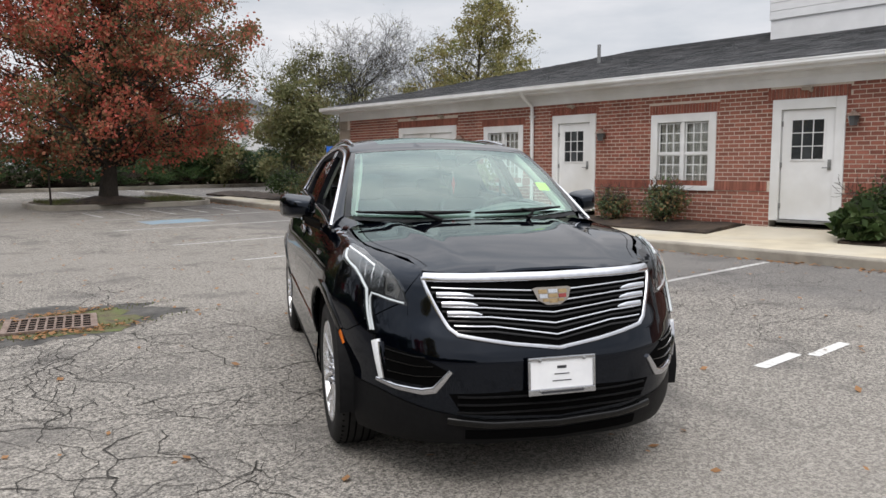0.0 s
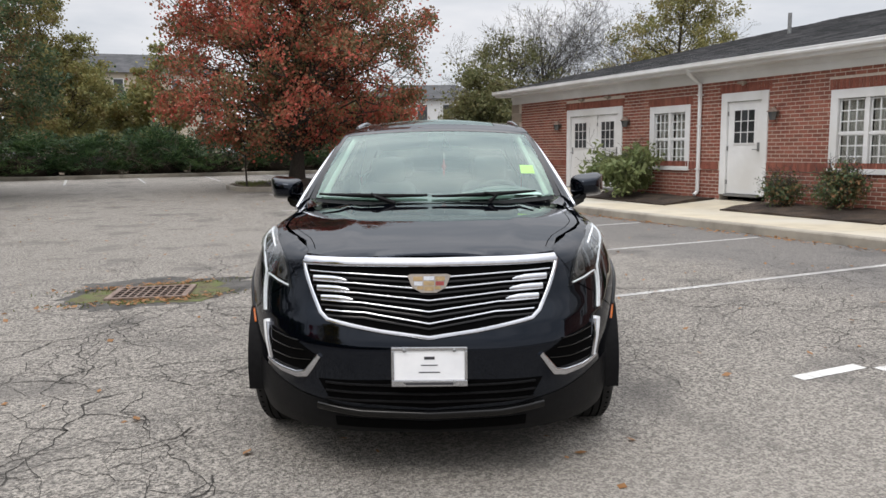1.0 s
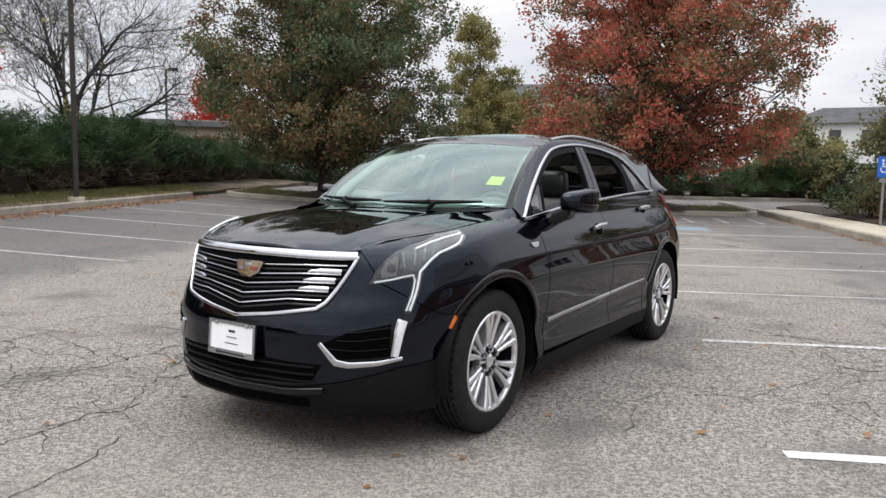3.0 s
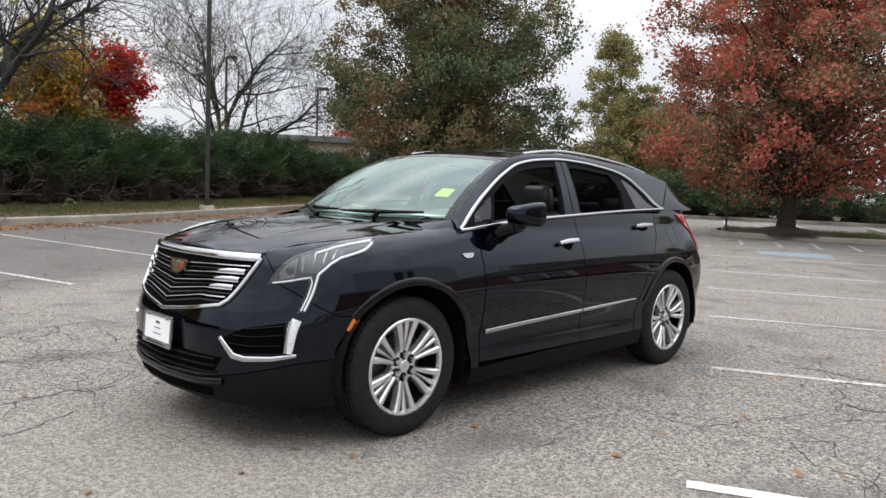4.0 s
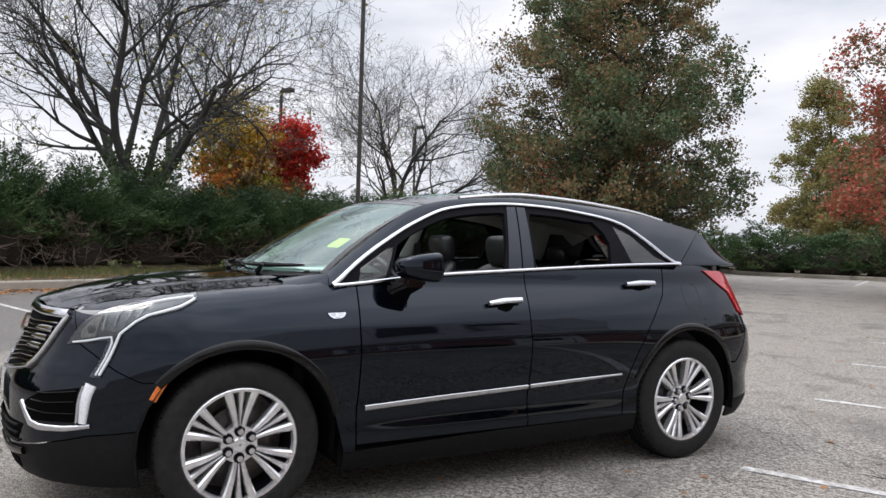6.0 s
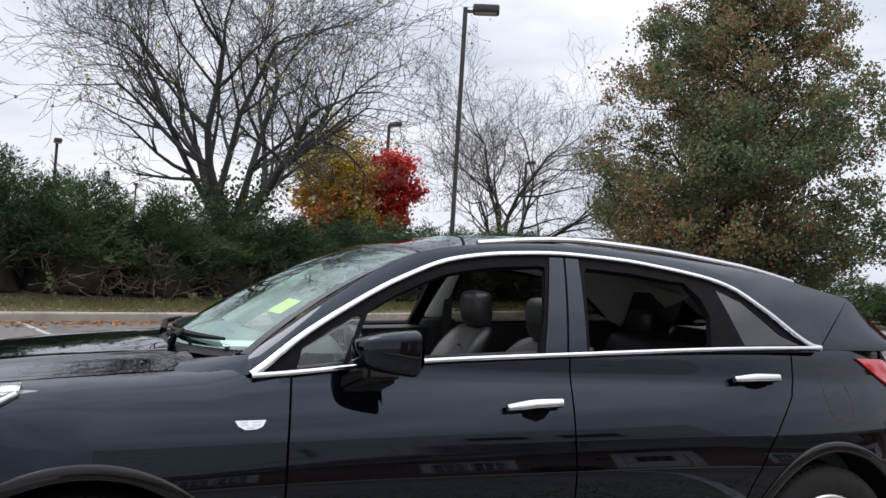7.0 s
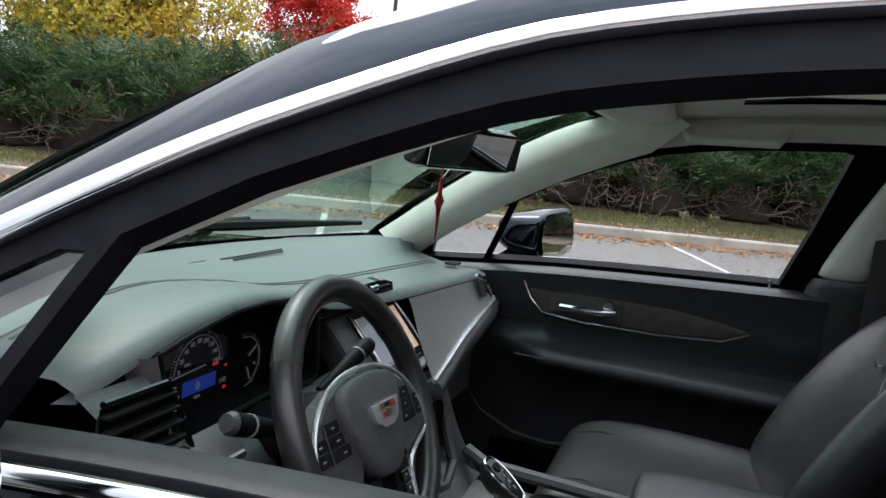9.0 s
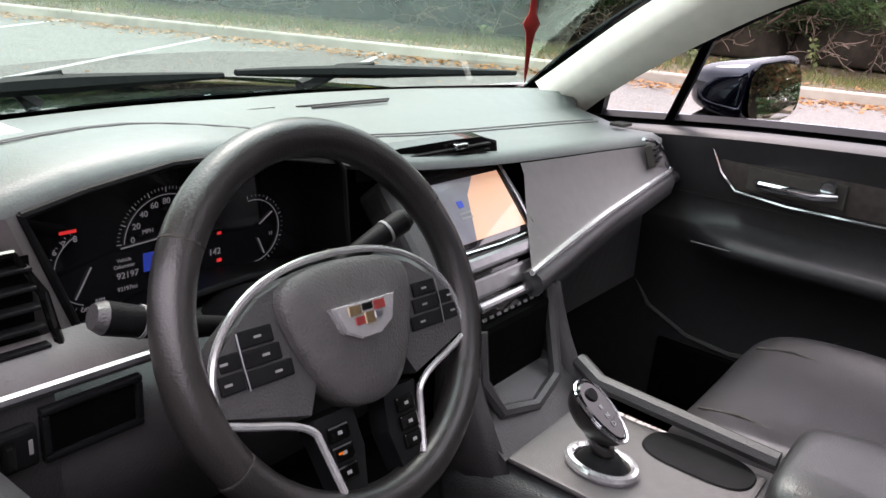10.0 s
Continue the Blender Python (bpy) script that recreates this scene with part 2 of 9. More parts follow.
SCARLET = leaf_material("scarlet_leaves", [(.34, .022, .018), (.48, .03, .022), (.58, .05, .03), (.40, .06, .02)])
ORANGELEAF = leaf_material("orange_leaves", [(.52, .045, .03), (.52, .14, .035), (.48, .26, .04), (.36, .30, .05), (.27, .27, .055)], patch=.55)
GREENLEAF = leaf_material("green_leaves", [(.022, .042, .016), (.045, .08, .026), (.075, .11, .038), (.11, .13, .05)])
PALELEAF = leaf_material("pale_green_leaves", [(.10, .14, .05), (.16, .20, .08), (.22, .25, .11), (.12, .15, .05)])
OLIVELEAF = leaf_material("olive_brown_leaves", [(.085, .10, .045), (.13, .14, .06), (.18, .17, .075), (.15, .115, .06)])
DRYGRASS = leaf_material("patchy_grass", [(.13, .12, .045), (.16, .17, .06), (.10, .13, .04), (.24, .19, .09)])
LITTER = leaf_material("fallen_leaves", [(.20, .10, .045), (.30, .15, .06), (.38, .20, .09), (.16, .09, .05)])


def asphalt_material():
    m = bpy.data.materials.new("worn_asphalt")
    m.use_nodes = True
    n, l = m.node_tree.nodes, m.node_tree.links
    b = n["Principled BSDF"]
    b.inputs["Roughness"].default_value = .88
    b.inputs["Specular IOR Level"].default_value = .35
    co = n.new("ShaderNodeTexCoord")

    def tex(kind, **kw):
        t = n.new(kind)
        for k, v in kw.items():
            if k == "feature":
                t.feature = v
            else:
                t.inputs[k].default_value = v
        l.new(co.outputs["Object"], t.inputs["Vector"])
        return t

    def rng(sock, lo, hi, a=0.0, c=1.0):
        r = n.new("ShaderNodeMapRange")
        r.inputs["From Min"].default_value, r.inputs["From Max"].default_value = lo, hi
        r.inputs["To Min"].default_value, r.inputs["To Max"].default_value = a, c
        l.new(sock, r.inputs["Value"])
        return r.outputs["Result"]

    def mix(a, c, f, blend="MIX"):
        x = n.new("ShaderNodeMix")
        x.data_type, x.blend_type = "RGBA", blend
        for v, k in ((a, "A"), (c, "B")):
            if isinstance(v, tuple):
                x.inputs[k].default_value = (*v, 1)
            else:
                l.new(v, x.inputs[k])
        if isinstance(f, float):
            x.inputs["Factor"].default_value = f
        else:
            l.new(f, x.inputs["Factor"])
        return x.outputs["Result"]
    stone = tex("ShaderNodeTexVoronoi", Scale=62.0)
    stone2 = tex("ShaderNodeTexVoronoi", Scale=150.0)
    sep = n.new("ShaderNodeSeparateColor")
    l.new(stone.outputs["Color"], sep.inputs["Color"])
    sep2 = n.new("ShaderNodeSeparateColor")
    l.new(stone2.outputs["Color"], sep2.inputs["Color"])
    base = mix((.065, .062, .058), (.54, .505, .455), rng(sep.outputs["Red"], .2, 1.0))
    base = mix(base, mix((.05, .048, .046), (.58, .555, .51), sep2.outputs["Red"]), .45)
    big = tex("ShaderNodeTexNoise", Scale=.16, Detail=5.0)
    mid = tex("ShaderNodeTexNoise", Scale=1.1, Detail=6.0)
    clot = tex("ShaderNodeTexNoise", Scale=75.0, Detail=5.0)
    clot2 = tex("ShaderNodeTexNoise", Scale=5.0, Detail=8.0)
    base = mix(base, (.035, .033, .031), rng(clot.outputs["Fac"], .52, .66, 0, .8))
    base = mix(base, (.66, .62, .56), rng(clot.outputs["Fac"], .49, .34, 0, .65))
    clot3 = tex("ShaderNodeTexNoise", Scale=30.0, Detail=7.0)
    base = mix(base, (.06, .057, .054), rng(clot3.outputs["Fac"], .53, .66, 0, .6))
    base = mix(base, (.60, .565, .51), rng(clot3.outputs["Fac"], .47, .36, 0, .5))
    base = mix(base, (.10, .095, .09), rng(clot2.outputs["Fac"], .56, .74, 0, .5))
    base = mix(base, (.36, .34, .31), rng(big.outputs["Fac"], .45, .70, 0, .55))
    base = mix(base, (.12, .115, .11), rng(mid.outputs["Fac"], .54, .70, 0, .6))
    base = mix(base, (.82, .80, .78), 1.0, "MULTIPLY")
    ax, edge = n.new("ShaderNodeSeparateXYZ"), n.new("ShaderNodeMath")
    l.new(co.outputs["Object"], ax.inputs["Vector"])
    edge.operation = "MULTIPLY_ADD"
    edge.inputs[1].default_value = 1.6
    l.new(mid.outputs["Fac"], edge.inputs[0])
    l.new(ax.outputs["X"], edge.inputs[2])
    sealed = mix((.20, .195, .19), base, .35)
    base = mix(base, mix(sealed, (.62, .62, .63), 1.0, "MULTIPLY"), rng(edge.outputs[0], -3.9, -4.6, 0, .85))
    base = mix(base, mix(sealed, (.66, .66, .67), 1.0, "MULTIPLY"), rng(edge.outputs[0], 5.6, 6.6, 0, .7))
    l.new(base, b.inputs["Base Color"])
    h = n.new("ShaderNodeMath")
    h.operation = "ADD"
    l.new(stone.outputs["Distance"], h.inputs[0])
    l.new(stone2.outputs["Distance"], h.inputs[1])
    bp = n.new("ShaderNodeBump")
    bp.inputs["Strength"].default_value, bp.inputs["Distance"].default_value = .8, .008
    l.new(h.outputs[0], bp.inputs["Height"])
    l.new(bp.outputs["Normal"], b.inputs["Normal"])
    return m


ASPHALT = asphalt_material()
CRACK = material("crack_shadow", (.028, .026, .024), .95, second=(.055, .050, .043), scale=20)
DAMP = material("damp_asphalt", (.055, .052, .048), .7, second=(.10, .094, .085), scale=9, third=(.035, .033, .03), third_scale=3, bump=.4, bump_scale=80)
MOSS = material("mossy_silt", (.13, .115, .06), .95, second=(.07, .055, .035), scale=22, third=(.10, .12, .04), third_scale=6, bump=.8, bump_scale=60)

# ---- building blocks ----
LOT = pose(0, 0, 0, 0, 0, 25.9)      # the lot's own axes: v across the stalls (towards the brick building), u along it


def lot(v, u, z=0.0, turn=0.0):
    return LOT @ pose(v, u, z, 0, 0, turn)


def add_mesh(name, verts, faces, mat, smooth=False, sharp=None):
    me = bpy.data.meshes.new(name)
    me.from_pydata([tuple(v) for v in verts], [], [tuple(f) for f in faces])
    if mat:
        me.materials.append(mat)
    if smooth:
        me.shade_smooth()
        if sharp:
            me.set_sharp_from_angle(angle=radians(sharp))
    return me


def part(name, bm, mat, parent=None, label="", smooth=False, sharp=35.0):
    """Links a bmesh (or a ready mesh) as one object under a thing or a part."""
    if isinstance(bm, bmesh.types.BMesh):
        me = bpy.data.meshes.new(name)
        bm.to_mesh(me)
        bm.free()
        me.materials.append(mat)
        if smooth:
            me.shade_smooth()
            me.set_sharp_from_angle(angle=radians(sharp))
    else:
        me = bm
    ob = new(name, me)
    if parent is not None:
        ob.parent = parent
    if label:
        tagged(ob, label)
    return ob


def empty(name, m=None):
    ob = new(name)
    ob.empty_display_size = .2
    if m is not None:
        ob.matrix_basis = m
    return ob


def box(bm, x0, x1, y0, y1, z0, z1, bevel=0.0, m=None):
    """A block with optionally bevelled edges, added to bm."""
    g = bmesh.ops.create_cube(bm, size=1.0)
    vs = g["verts"]
    for v in vs:
        v.co = Vector((x0 + (v.co.x + .5) * (x1 - x0), y0 + (v.co.y + .5) * (y1 - y0), z0 + (v.co.z + .5) * (z1 - z0)))
    if bevel:
        es = list({e for v in vs for e in v.link_edges})
        r = bmesh.ops.bevel(bm, geom=es, offset=bevel, segments=2, affect="EDGES", profile=.6)
        vs = list({v for f in r["faces"] for v in f.verts} | {v for v in vs if v.is_valid})
    if m is not None:
        for v in vs:
            v.co = m @ v.co
    return bm


def block(*a, **k):
    return box(bmesh.new(), *a, **k)


def tube(bm, path, radii, sides=10, caps=True, squash=None):
    """A round bar swept along a path of points."""
    path = [Vector(p) for p in path]
    if not hasattr(radii, "__len__"):
        radii = [radii] * len(path)
    rings, up = [], None
    for i, p in enumerate(path):
        d = (path[min(i + 1, len(path) - 1)] - path[max(i - 1, 0)]).normalized()
        if up is None:
            up = d.orthogonal().normalized()
        up = (up - d * up.dot(d)).normalized()
        side = d.cross(up)
        rings.append([bm.verts.new(p + (up * math.cos(2 * math.pi * k / sides) + side * math.sin(2 * math.pi * k / sides)) * radii[i]) for k in range(sides)])
    for a, b in zip(rings, rings[1:]):
        for k in range(sides):
            bm.faces.new((a[k], a[(k + 1) % sides], b[(k + 1) % sides], b[k]))
    if caps:
        bm.faces.new(rings[0][::-1])
        bm.faces.new(rings[-1])
    return bm


def ground_z(v, u):
    """Height of the lot: level by the building, rising to the planted bank and towards the far drive."""
    v, u = np.asarray(v, float), np.asarray(u, float)
    z = .05 * np.clip(-4.5 - v, 0, 6.0) + .016 * np.clip(u - 10, 0, 22)
    dip = -.03 * np.exp(-(((v + 1.1) / .9)**2 + ((u - 4.7) / .9)**2))
    return z + dip


# ---- ground: one sheet to the horizon ----
def axis(near, step, far):
    a = list(np.arange(-near, near + step / 2, step))
    k, d = near, step
    while k < far:
        d *= 1.45
        k += d
        a = [-k] + a + [k]
    return np.array(a)


gv, gu = axis(14, .5, 900), axis(14, .5, 900) + 8
GV, GU = np.meshgrid(gv, gu, indexing="ij")
GZ = ground_z(GV, GU)
nu = len(gu)
faces = [(i * nu + j, (i + 1) * nu + j, (i + 1) * nu + j + 1, i * nu + j + 1) for i in range(len(gv) - 1) for j in range(nu - 1)]
ground = new("ground", add_mesh("ground", np.stack([GV, GU, GZ], -1).reshape(-1, 3), faces, ASPHALT, True))
ground.matrix_basis = LOT
tagged(ground, "worn grey asphalt parking lot with cracks and pale patches", "ground", kind="structure")


def strip(name, v0, v1, u0, u1, mat, lift=.004, label="", step=.5):
    """A flat painted strip that lies on the lot."""
    nv, n2 = max(2, int(abs(v1 - v0) / step) + 1), max(2, int(abs(u1 - u0) / step) + 1)
    V, U = np.meshgrid(np.linspace(v0, v1, nv), np.linspace(u0, u1, n2), indexing="ij")
    Z = ground_z(V, U)
    top = np.stack([V, U, Z + lift], -1).reshape(-1, 3)
    fs = [(i * n2 + j, (i + 1) * n2 + j, (i + 1) * n2 + j + 1, i * n2 + j + 1) for i in range(nv - 1) for j in range(n2 - 1)]
    ob = new(name, add_mesh(name, top, fs, mat))
    ob.matrix_basis = LOT
    return tagged(ob, label or "worn white painted stall line on the asphalt", "line", "stall lines", "structure")


for u in (-3.3, -.57, 2.2, 5.0, 7.85, 10.65, 13.9, 16.7, 19.6):
    if u == -.57:
        strip("stall_line", 2.28, 2.86, -.52, -.42, LINEPAINT), strip("stall_line", 2.90, 3.5, -.63, -.54, LINEPAINT)
    else:
        strip("stall_line", 2.42, 7.95, u - .045, u + .045, FADEDLINE)
for u in (-8.1, -5.3, -2.5, .3, 3.0, 5.85, 8.6, 11.4, 14.2, 17.0, 19.8):
    strip("stall_line", -10.4, -4.85, u - .045, u + .045, FADEDLINE)
for v in (-8, -5.2, -2.4, .4, 3.2, 6, 8.8):
    strip("stall_line", v - .045, v + .045, 27.6, 32.0, FADEDLINE)
for k in range(5):      # hatching beside the reserved stall
    strip("hatch_line", 3.3 + k * .95, 3.4 + k * .95, 17.6, 19.4, FADEDLINE, label="worn white hatch line on the asphalt")
strip("reserved_mark", 3.6, 5.2, 14.9, 15.9, FADEDBLUE, label="faded blue painted square of the reserved stall")


# ---- kerbs, walk and planting beds on the building's side ----
def kerb_run(name, pts, width=.16, height=.15, label="worn concrete kerb along the lot"):
    """A kerb with a rounded face along a line of (v, u) points."""
    bm = bmesh.new()
    prof = [(0, -.12), (0, height - .03), (.012, height - .008), (.035, height), (width, height), (width, -.12)]
    rings = []
    for i, (v, u) in enumerate(pts):
        a, b = pts[max(i - 1, 0)], pts[min(i + 1, len(pts) - 1)]
        d = Vector((b[0] - a[0], b[1] - a[1])).normalized()
        side = Vector((-d.y, d.x))
        z = float(ground_z(v, u))
        rings.append([bm.verts.new((v + side.x * o, u + side.y * o, z + h)) for o, h in prof])
    for a, b in zip(rings, rings[1:]):
        for k in range(len(prof) - 1):
            bm.faces.new((a[k], a[k + 1], b[k + 1], b[k]))
    bm.faces.new(rings[0])
    bm.faces.new(rings[-1][::-1])
    bmesh.ops.recalc_face_normals(bm, faces=bm.faces)
    ob = part(name, bm, KERBSTONE)
    ob.matrix_basis = LOT
    return tagged(ob, label, "kerb", kind="structure")


def sheet(name, v0, v1, u0, u1, zf, mat, label, cat, step=.6, thick=.12):
    nv, n2 = max(2, int((v1 - v0) / step) + 1), max(2, int((u1 - u0) / step) + 1)
    V, U = np.meshgrid(np.linspace(v0, v1, nv), np.linspace(u0, u1, n2), indexing="ij")
    Z = zf(V, U)
    top = np.stack([V, U, Z], -1).reshape(-1, 3)
    idx = lambda i, j: i * n2 + j
    fs = [(idx(i, j), idx(i + 1, j), idx(i + 1, j + 1), idx(i, j + 1)) for i in range(nv - 1) for j in range(n2 - 1)]
    rim = [idx(i, 0) for i in range(nv)] + [idx(nv - 1, j) for j in range(1, n2)] + [idx(i, n2 - 1) for i in range(nv - 2, -1, -1)] + [idx(0, j) for j in range(n2 - 2, 0, -1)]
    base = len(top)
    low = top[rim] - [0, 0, thick]
    k = len(rim)
    fs += [(rim[a], base + a, base + (a + 1) % k, rim[(a + 1) % k]) for a in range(k)]
    ob = new(name, add_mesh(name, np.concatenate([top, low]), fs, mat, True, 40))
    ob.matrix_basis = LOT
    return tagged(ob, label, cat, kind="structure")


WALK = lambda V, U: ground_z(8.2, U) * .55 + .15 + .055 * np.clip(V - 9.9, 0, 1.5)
kerb_run("kerb", [(8.2, u) for u in np.arange(28, -12.1, -2)], label="tan concrete kerb along the walk by the building")
for k in range(9):
    u0 = -12 + k * 4.0
    sheet("pavement", 8.362, 9.9, u0, u0 + 3.985, WALK, CONCRETE, "pale tan concrete walk by the brick building", "pavement")
for u0, u1 in ((2.0, 4.3), (7.8, 9.4), (12.9, 15.4)):
    sheet("pavement_spur", 9.904, 11.38, u0, u1, WALK, CONCRETE, "pale tan concrete path up to a door", "pavement")
BED = lambda V, U: WALK(V, U) + .03 + .04 * np.exp(-((V - 10.7) / .5)**2) + .012 * np.sin(V * 9) * np.sin(U * 7)
for u0, u1 in ((-6, 1.99), (4.31, 7.79), (9.41, 12.89), (15.41, 26)):
    sheet("planting_bed", 9.906, 11.38, u0, u1, BED, MULCH, "dark mulch planting bed along the brick wall", "planting bed", .12)

# ---- bank with grass and hedge on the far side of the stalls ----
def bank_z(V, U):
    z0 = ground_z(-10.4, U)
    return z0 + .14 + .07 * np.clip(-10.55 - V, 0, 1.2) + .10 * np.clip(-11.8 - V, 0, 6) + .03 * np.sin(U * 1.7) * np.sin(V * 2.3)


kerb_run("kerb", [(-10.4, u) for u in np.arange(-30, 20.6, 1.5)], label="weathered concrete kerb along the planted bank")
sheet("grass_verge", -12.6, -10.56, -30, 34, bank_z, SOIL, "patchy grass verge strewn with fallen leaves", "verge", .4)
sheet("bank", -40, -12.604, -40, 60, lambda V, U: bank_z(V, U) - .004, SOIL, "bare brown soil bank under the hedge", "bank", 1.0)


# ---- end islands with trees, and the far hedge's verge ----
def island(v0, v1, u0, u1, mound):
    pts, r = [], 1.0
    for cx, cy, a0 in ((v1 - r, u1 - r, 0), (v0 + r, u1 - r, 90), (v0 + r, u0 + r, 180), (v1 - r, u0 + r, 270)):
        pts += [(cx + r * math.cos(radians(a0 + a)), cy + r * math.sin(radians(a0 + a))) for a in range(0, 91, 15)]
    pts.append(pts[0])
    kerb_run("kerb", pts, label="weathered concrete kerb round a planted island")
    mv, mu = mound
    f = lambda V, U: ground_z(V, U) + .13 + .22 * np.exp(-(((V - mv) / 1.0)**2 + ((U - mu) / .8)**2))
    sheet("island_soil", v0 + .3, v1 - .3, u0 + .3, u1 - .3, f, SOIL, "planted island of soil and thin grass", "planting bed", .25, .3)
    # a mulch ring round the trunk
    bm = bmesh.new()
    c = bm.verts.new((mv, mu, float(f(mv, mu)) + .03))
    rings = []
    for k, rr in enumerate((.4, .8, 1.15, 1.35)):
        ring = []
        for a in range(24):
            w = rr * (1 + .07 * math.sin(a * 2.1 + k))
            x, y = mv + w * math.cos(a * math.pi / 12), mu + w * .8 * math.sin(a * math.pi / 12)
            ring.append(bm.verts.new((x, y, float(f(x, y)) + (.03, .025, .015, -.03)[k])))
        rings.append(ring)
    for a in range(24):
        bm.faces.new((c, rings[0][a], rings[0][(a + 1) % 24]))
        for p, q in zip(rings, rings[1:]):
            bm.faces.new((p[a], q[a], q[(a + 1) % 24], p[(a + 1) % 24]))
    ob = part("mulch_ring", bm, MULCH, smooth=True)
    ob.matrix_basis = LOT
    tagged(ob, "dark mulch mound round a tree trunk", "mulch", kind="structure")
    return f


isl_red = island(2.6, 8.0, 20.6, 23.6, (4.75, 21.5))
isl_dark = island(-10.2, -5.0, 20.9, 24.2, (-6.6, 22.0))
kerb_run("kerb", [(v, 32.6) for v in np.arange(-34, 40, 2)], label="low kerb in front of the far hedge")
sheet("far_verge", -34, 40, 32.78, 60, lambda V, U: ground_z(V, U) + .13, SOIL, "bare ground under the far hedge", "verge", 2.0)

# ---- storm drain in its dip ----
DV, DU = -1.12, 4.72


def stain(name, cv, cu, rv, ru, mat, lift, seed, label, cat):
    """A thin patch with a ragged edge that lies on the asphalt."""
    r = np.random.default_rng(seed)
    n = 72
    a = np.arange(n) * 2 * np.pi / n
    k = 1 + .10 * np.sin(3 * a + seed) + .07 * np.sin(7 * a + 2 * seed) + r.normal(0, .06, n)
    ring = [np.stack([cv + rv * k * f * np.cos(a), cu + ru * k * f * np.sin(a)], -1) for f in (1, .6, .25)]
    P = np.concatenate(ring)
    V = np.column_stack([P, ground_z(P[:, 0], P[:, 1]) + lift])
    fs = [(q * n + i, q * n + (i + 1) % n, (q + 1) * n + (i + 1) % n, (q + 1) * n + i) for q in (0, 1) for i in range(n)] + [tuple(2 * n + i for i in range(n))]
    ob = new(name, add_mesh(name, V, fs, mat))
    ob.matrix_basis = LOT
    return tagged(ob, label, cat, kind="structure")


stain("damp_patch", DV + .1, DU + .1, 1.0, .85, DAMP, .0028, 2, "dark damp asphalt round the storm drain", "stain")
stain("silt_patch", DV + .05, DU, .78, .60, MOSS, .0052, 5, "mossy brown silt round the drain grate", "silt")
drain = empty("storm_drain", lot(DV, DU, float(ground_z(DV, DU)) + .012, -25.9 + 10))
tagged(drain, "rusted iron storm drain grate clogged with leaves and weeds", "drain")
bm = bmesh.new()
for x0, x1, y0, y1 in ((-.40, -.34, -.34, .34), (.34, .40, -.34, .34), (-.34, .34, -.34, -.29), (-.34, .34, .29, .34)):
    box(bm, x0, x1, y0, y1, -.02, .028, .005)
part("frame", bm, IRON, drain)
part("pit", block(-.345, .345, -.30, .30, -.03, .018), VOID, drain, "dark pit below the grate")
for k in range(8):
    part("bar", block(-.266 + k * .076 - .010, -.266 + k * .076 + .010, -.29, .29, .012, .025, .002), IRON, drain)
for y in (-.174, -.058, .058, .174):
    part("cross_bar", block(-.34, .34, y - .009, y + .009, .012, .0235, .002), IRON, drain)

# ---- brick building: a wall of courses with openings, doors, sash windows, cornice and a shingled hip roof ----
WALL_V, WALL_U0, WALL_U1, WALL_Z0, WALL_Z1 = 11.4, -9.0, 18.55, .18, 2.86
OPENINGS = [(2.53, 3.85, -.5, 2.63), (5.0, 6.52, .94, 2.48), (8.0, 9.3, -.5, 2.60), (10.28, 11.7, .92, 2.43), (12.8, 15.37, -.5, 2.53), (-.6, .95, .94, 2.48), (-4.6, -3.1, .94, 2.48)]


def in_opening(u0, u1, z0, z1):
    return any(u1 > a and u0 < b and z1 > c and z0 < d for a, b, c, d in OPENINGS)


def wall_pieces(u0, u1, z0, z1, openings):
    """Cuts the wall's face into rectangles round its openings."""
    us = sorted({u0, u1, *[min(max(o[k], u0), u1) for o in openings for k in (0, 1)]})
    for a, b in zip(us, us[1:]):
        zs = [(o[2], o[3]) for o in openings if o[0] <= a + 1e-6 and o[1] >= b - 1e-6]
        z = z0
        for lo, hi in sorted(zs):
            if lo > z:
                yield a, b, z, min(lo, z1)
            z = max(z, hi)
        if z < z1:
            yield a, b, z, z1


house = empty("brick_building", LOT)
tagged(house, "red brick building with white doors and a grey hip roof", "building")
bm = bmesh.new()
for a, b, c, d in wall_pieces(WALL_U0, WALL_U1, WALL_Z0, WALL_Z1 + .4, OPENINGS):
    box(bm, WALL_V, WALL_V + .28, a, b, c, d)
box(bm, WALL_V + .28, WALL_V + 14, WALL_U1 - .28, WALL_U1, WALL_Z0, WALL_Z1 + .4)
box(bm, WALL_V + .28, WALL_V + 14, WALL_U0, WALL_U0 + .28, WALL_Z0, WALL_Z1 + .4)
box(bm, WALL_V + 13.7, WALL_V + 14, WALL_U0 + .28, WALL_U1 - .28, WALL_Z0, WALL_Z1 + .4)
box(bm, WALL_V + .3, WALL_V + 13.6, WALL_U0 + .3, WALL_U1 - .3, WALL_Z0 - .1, WALL_Z0 + .05)
part("wall", bm, MORTAR, house, "mortar bed of the brick wall")
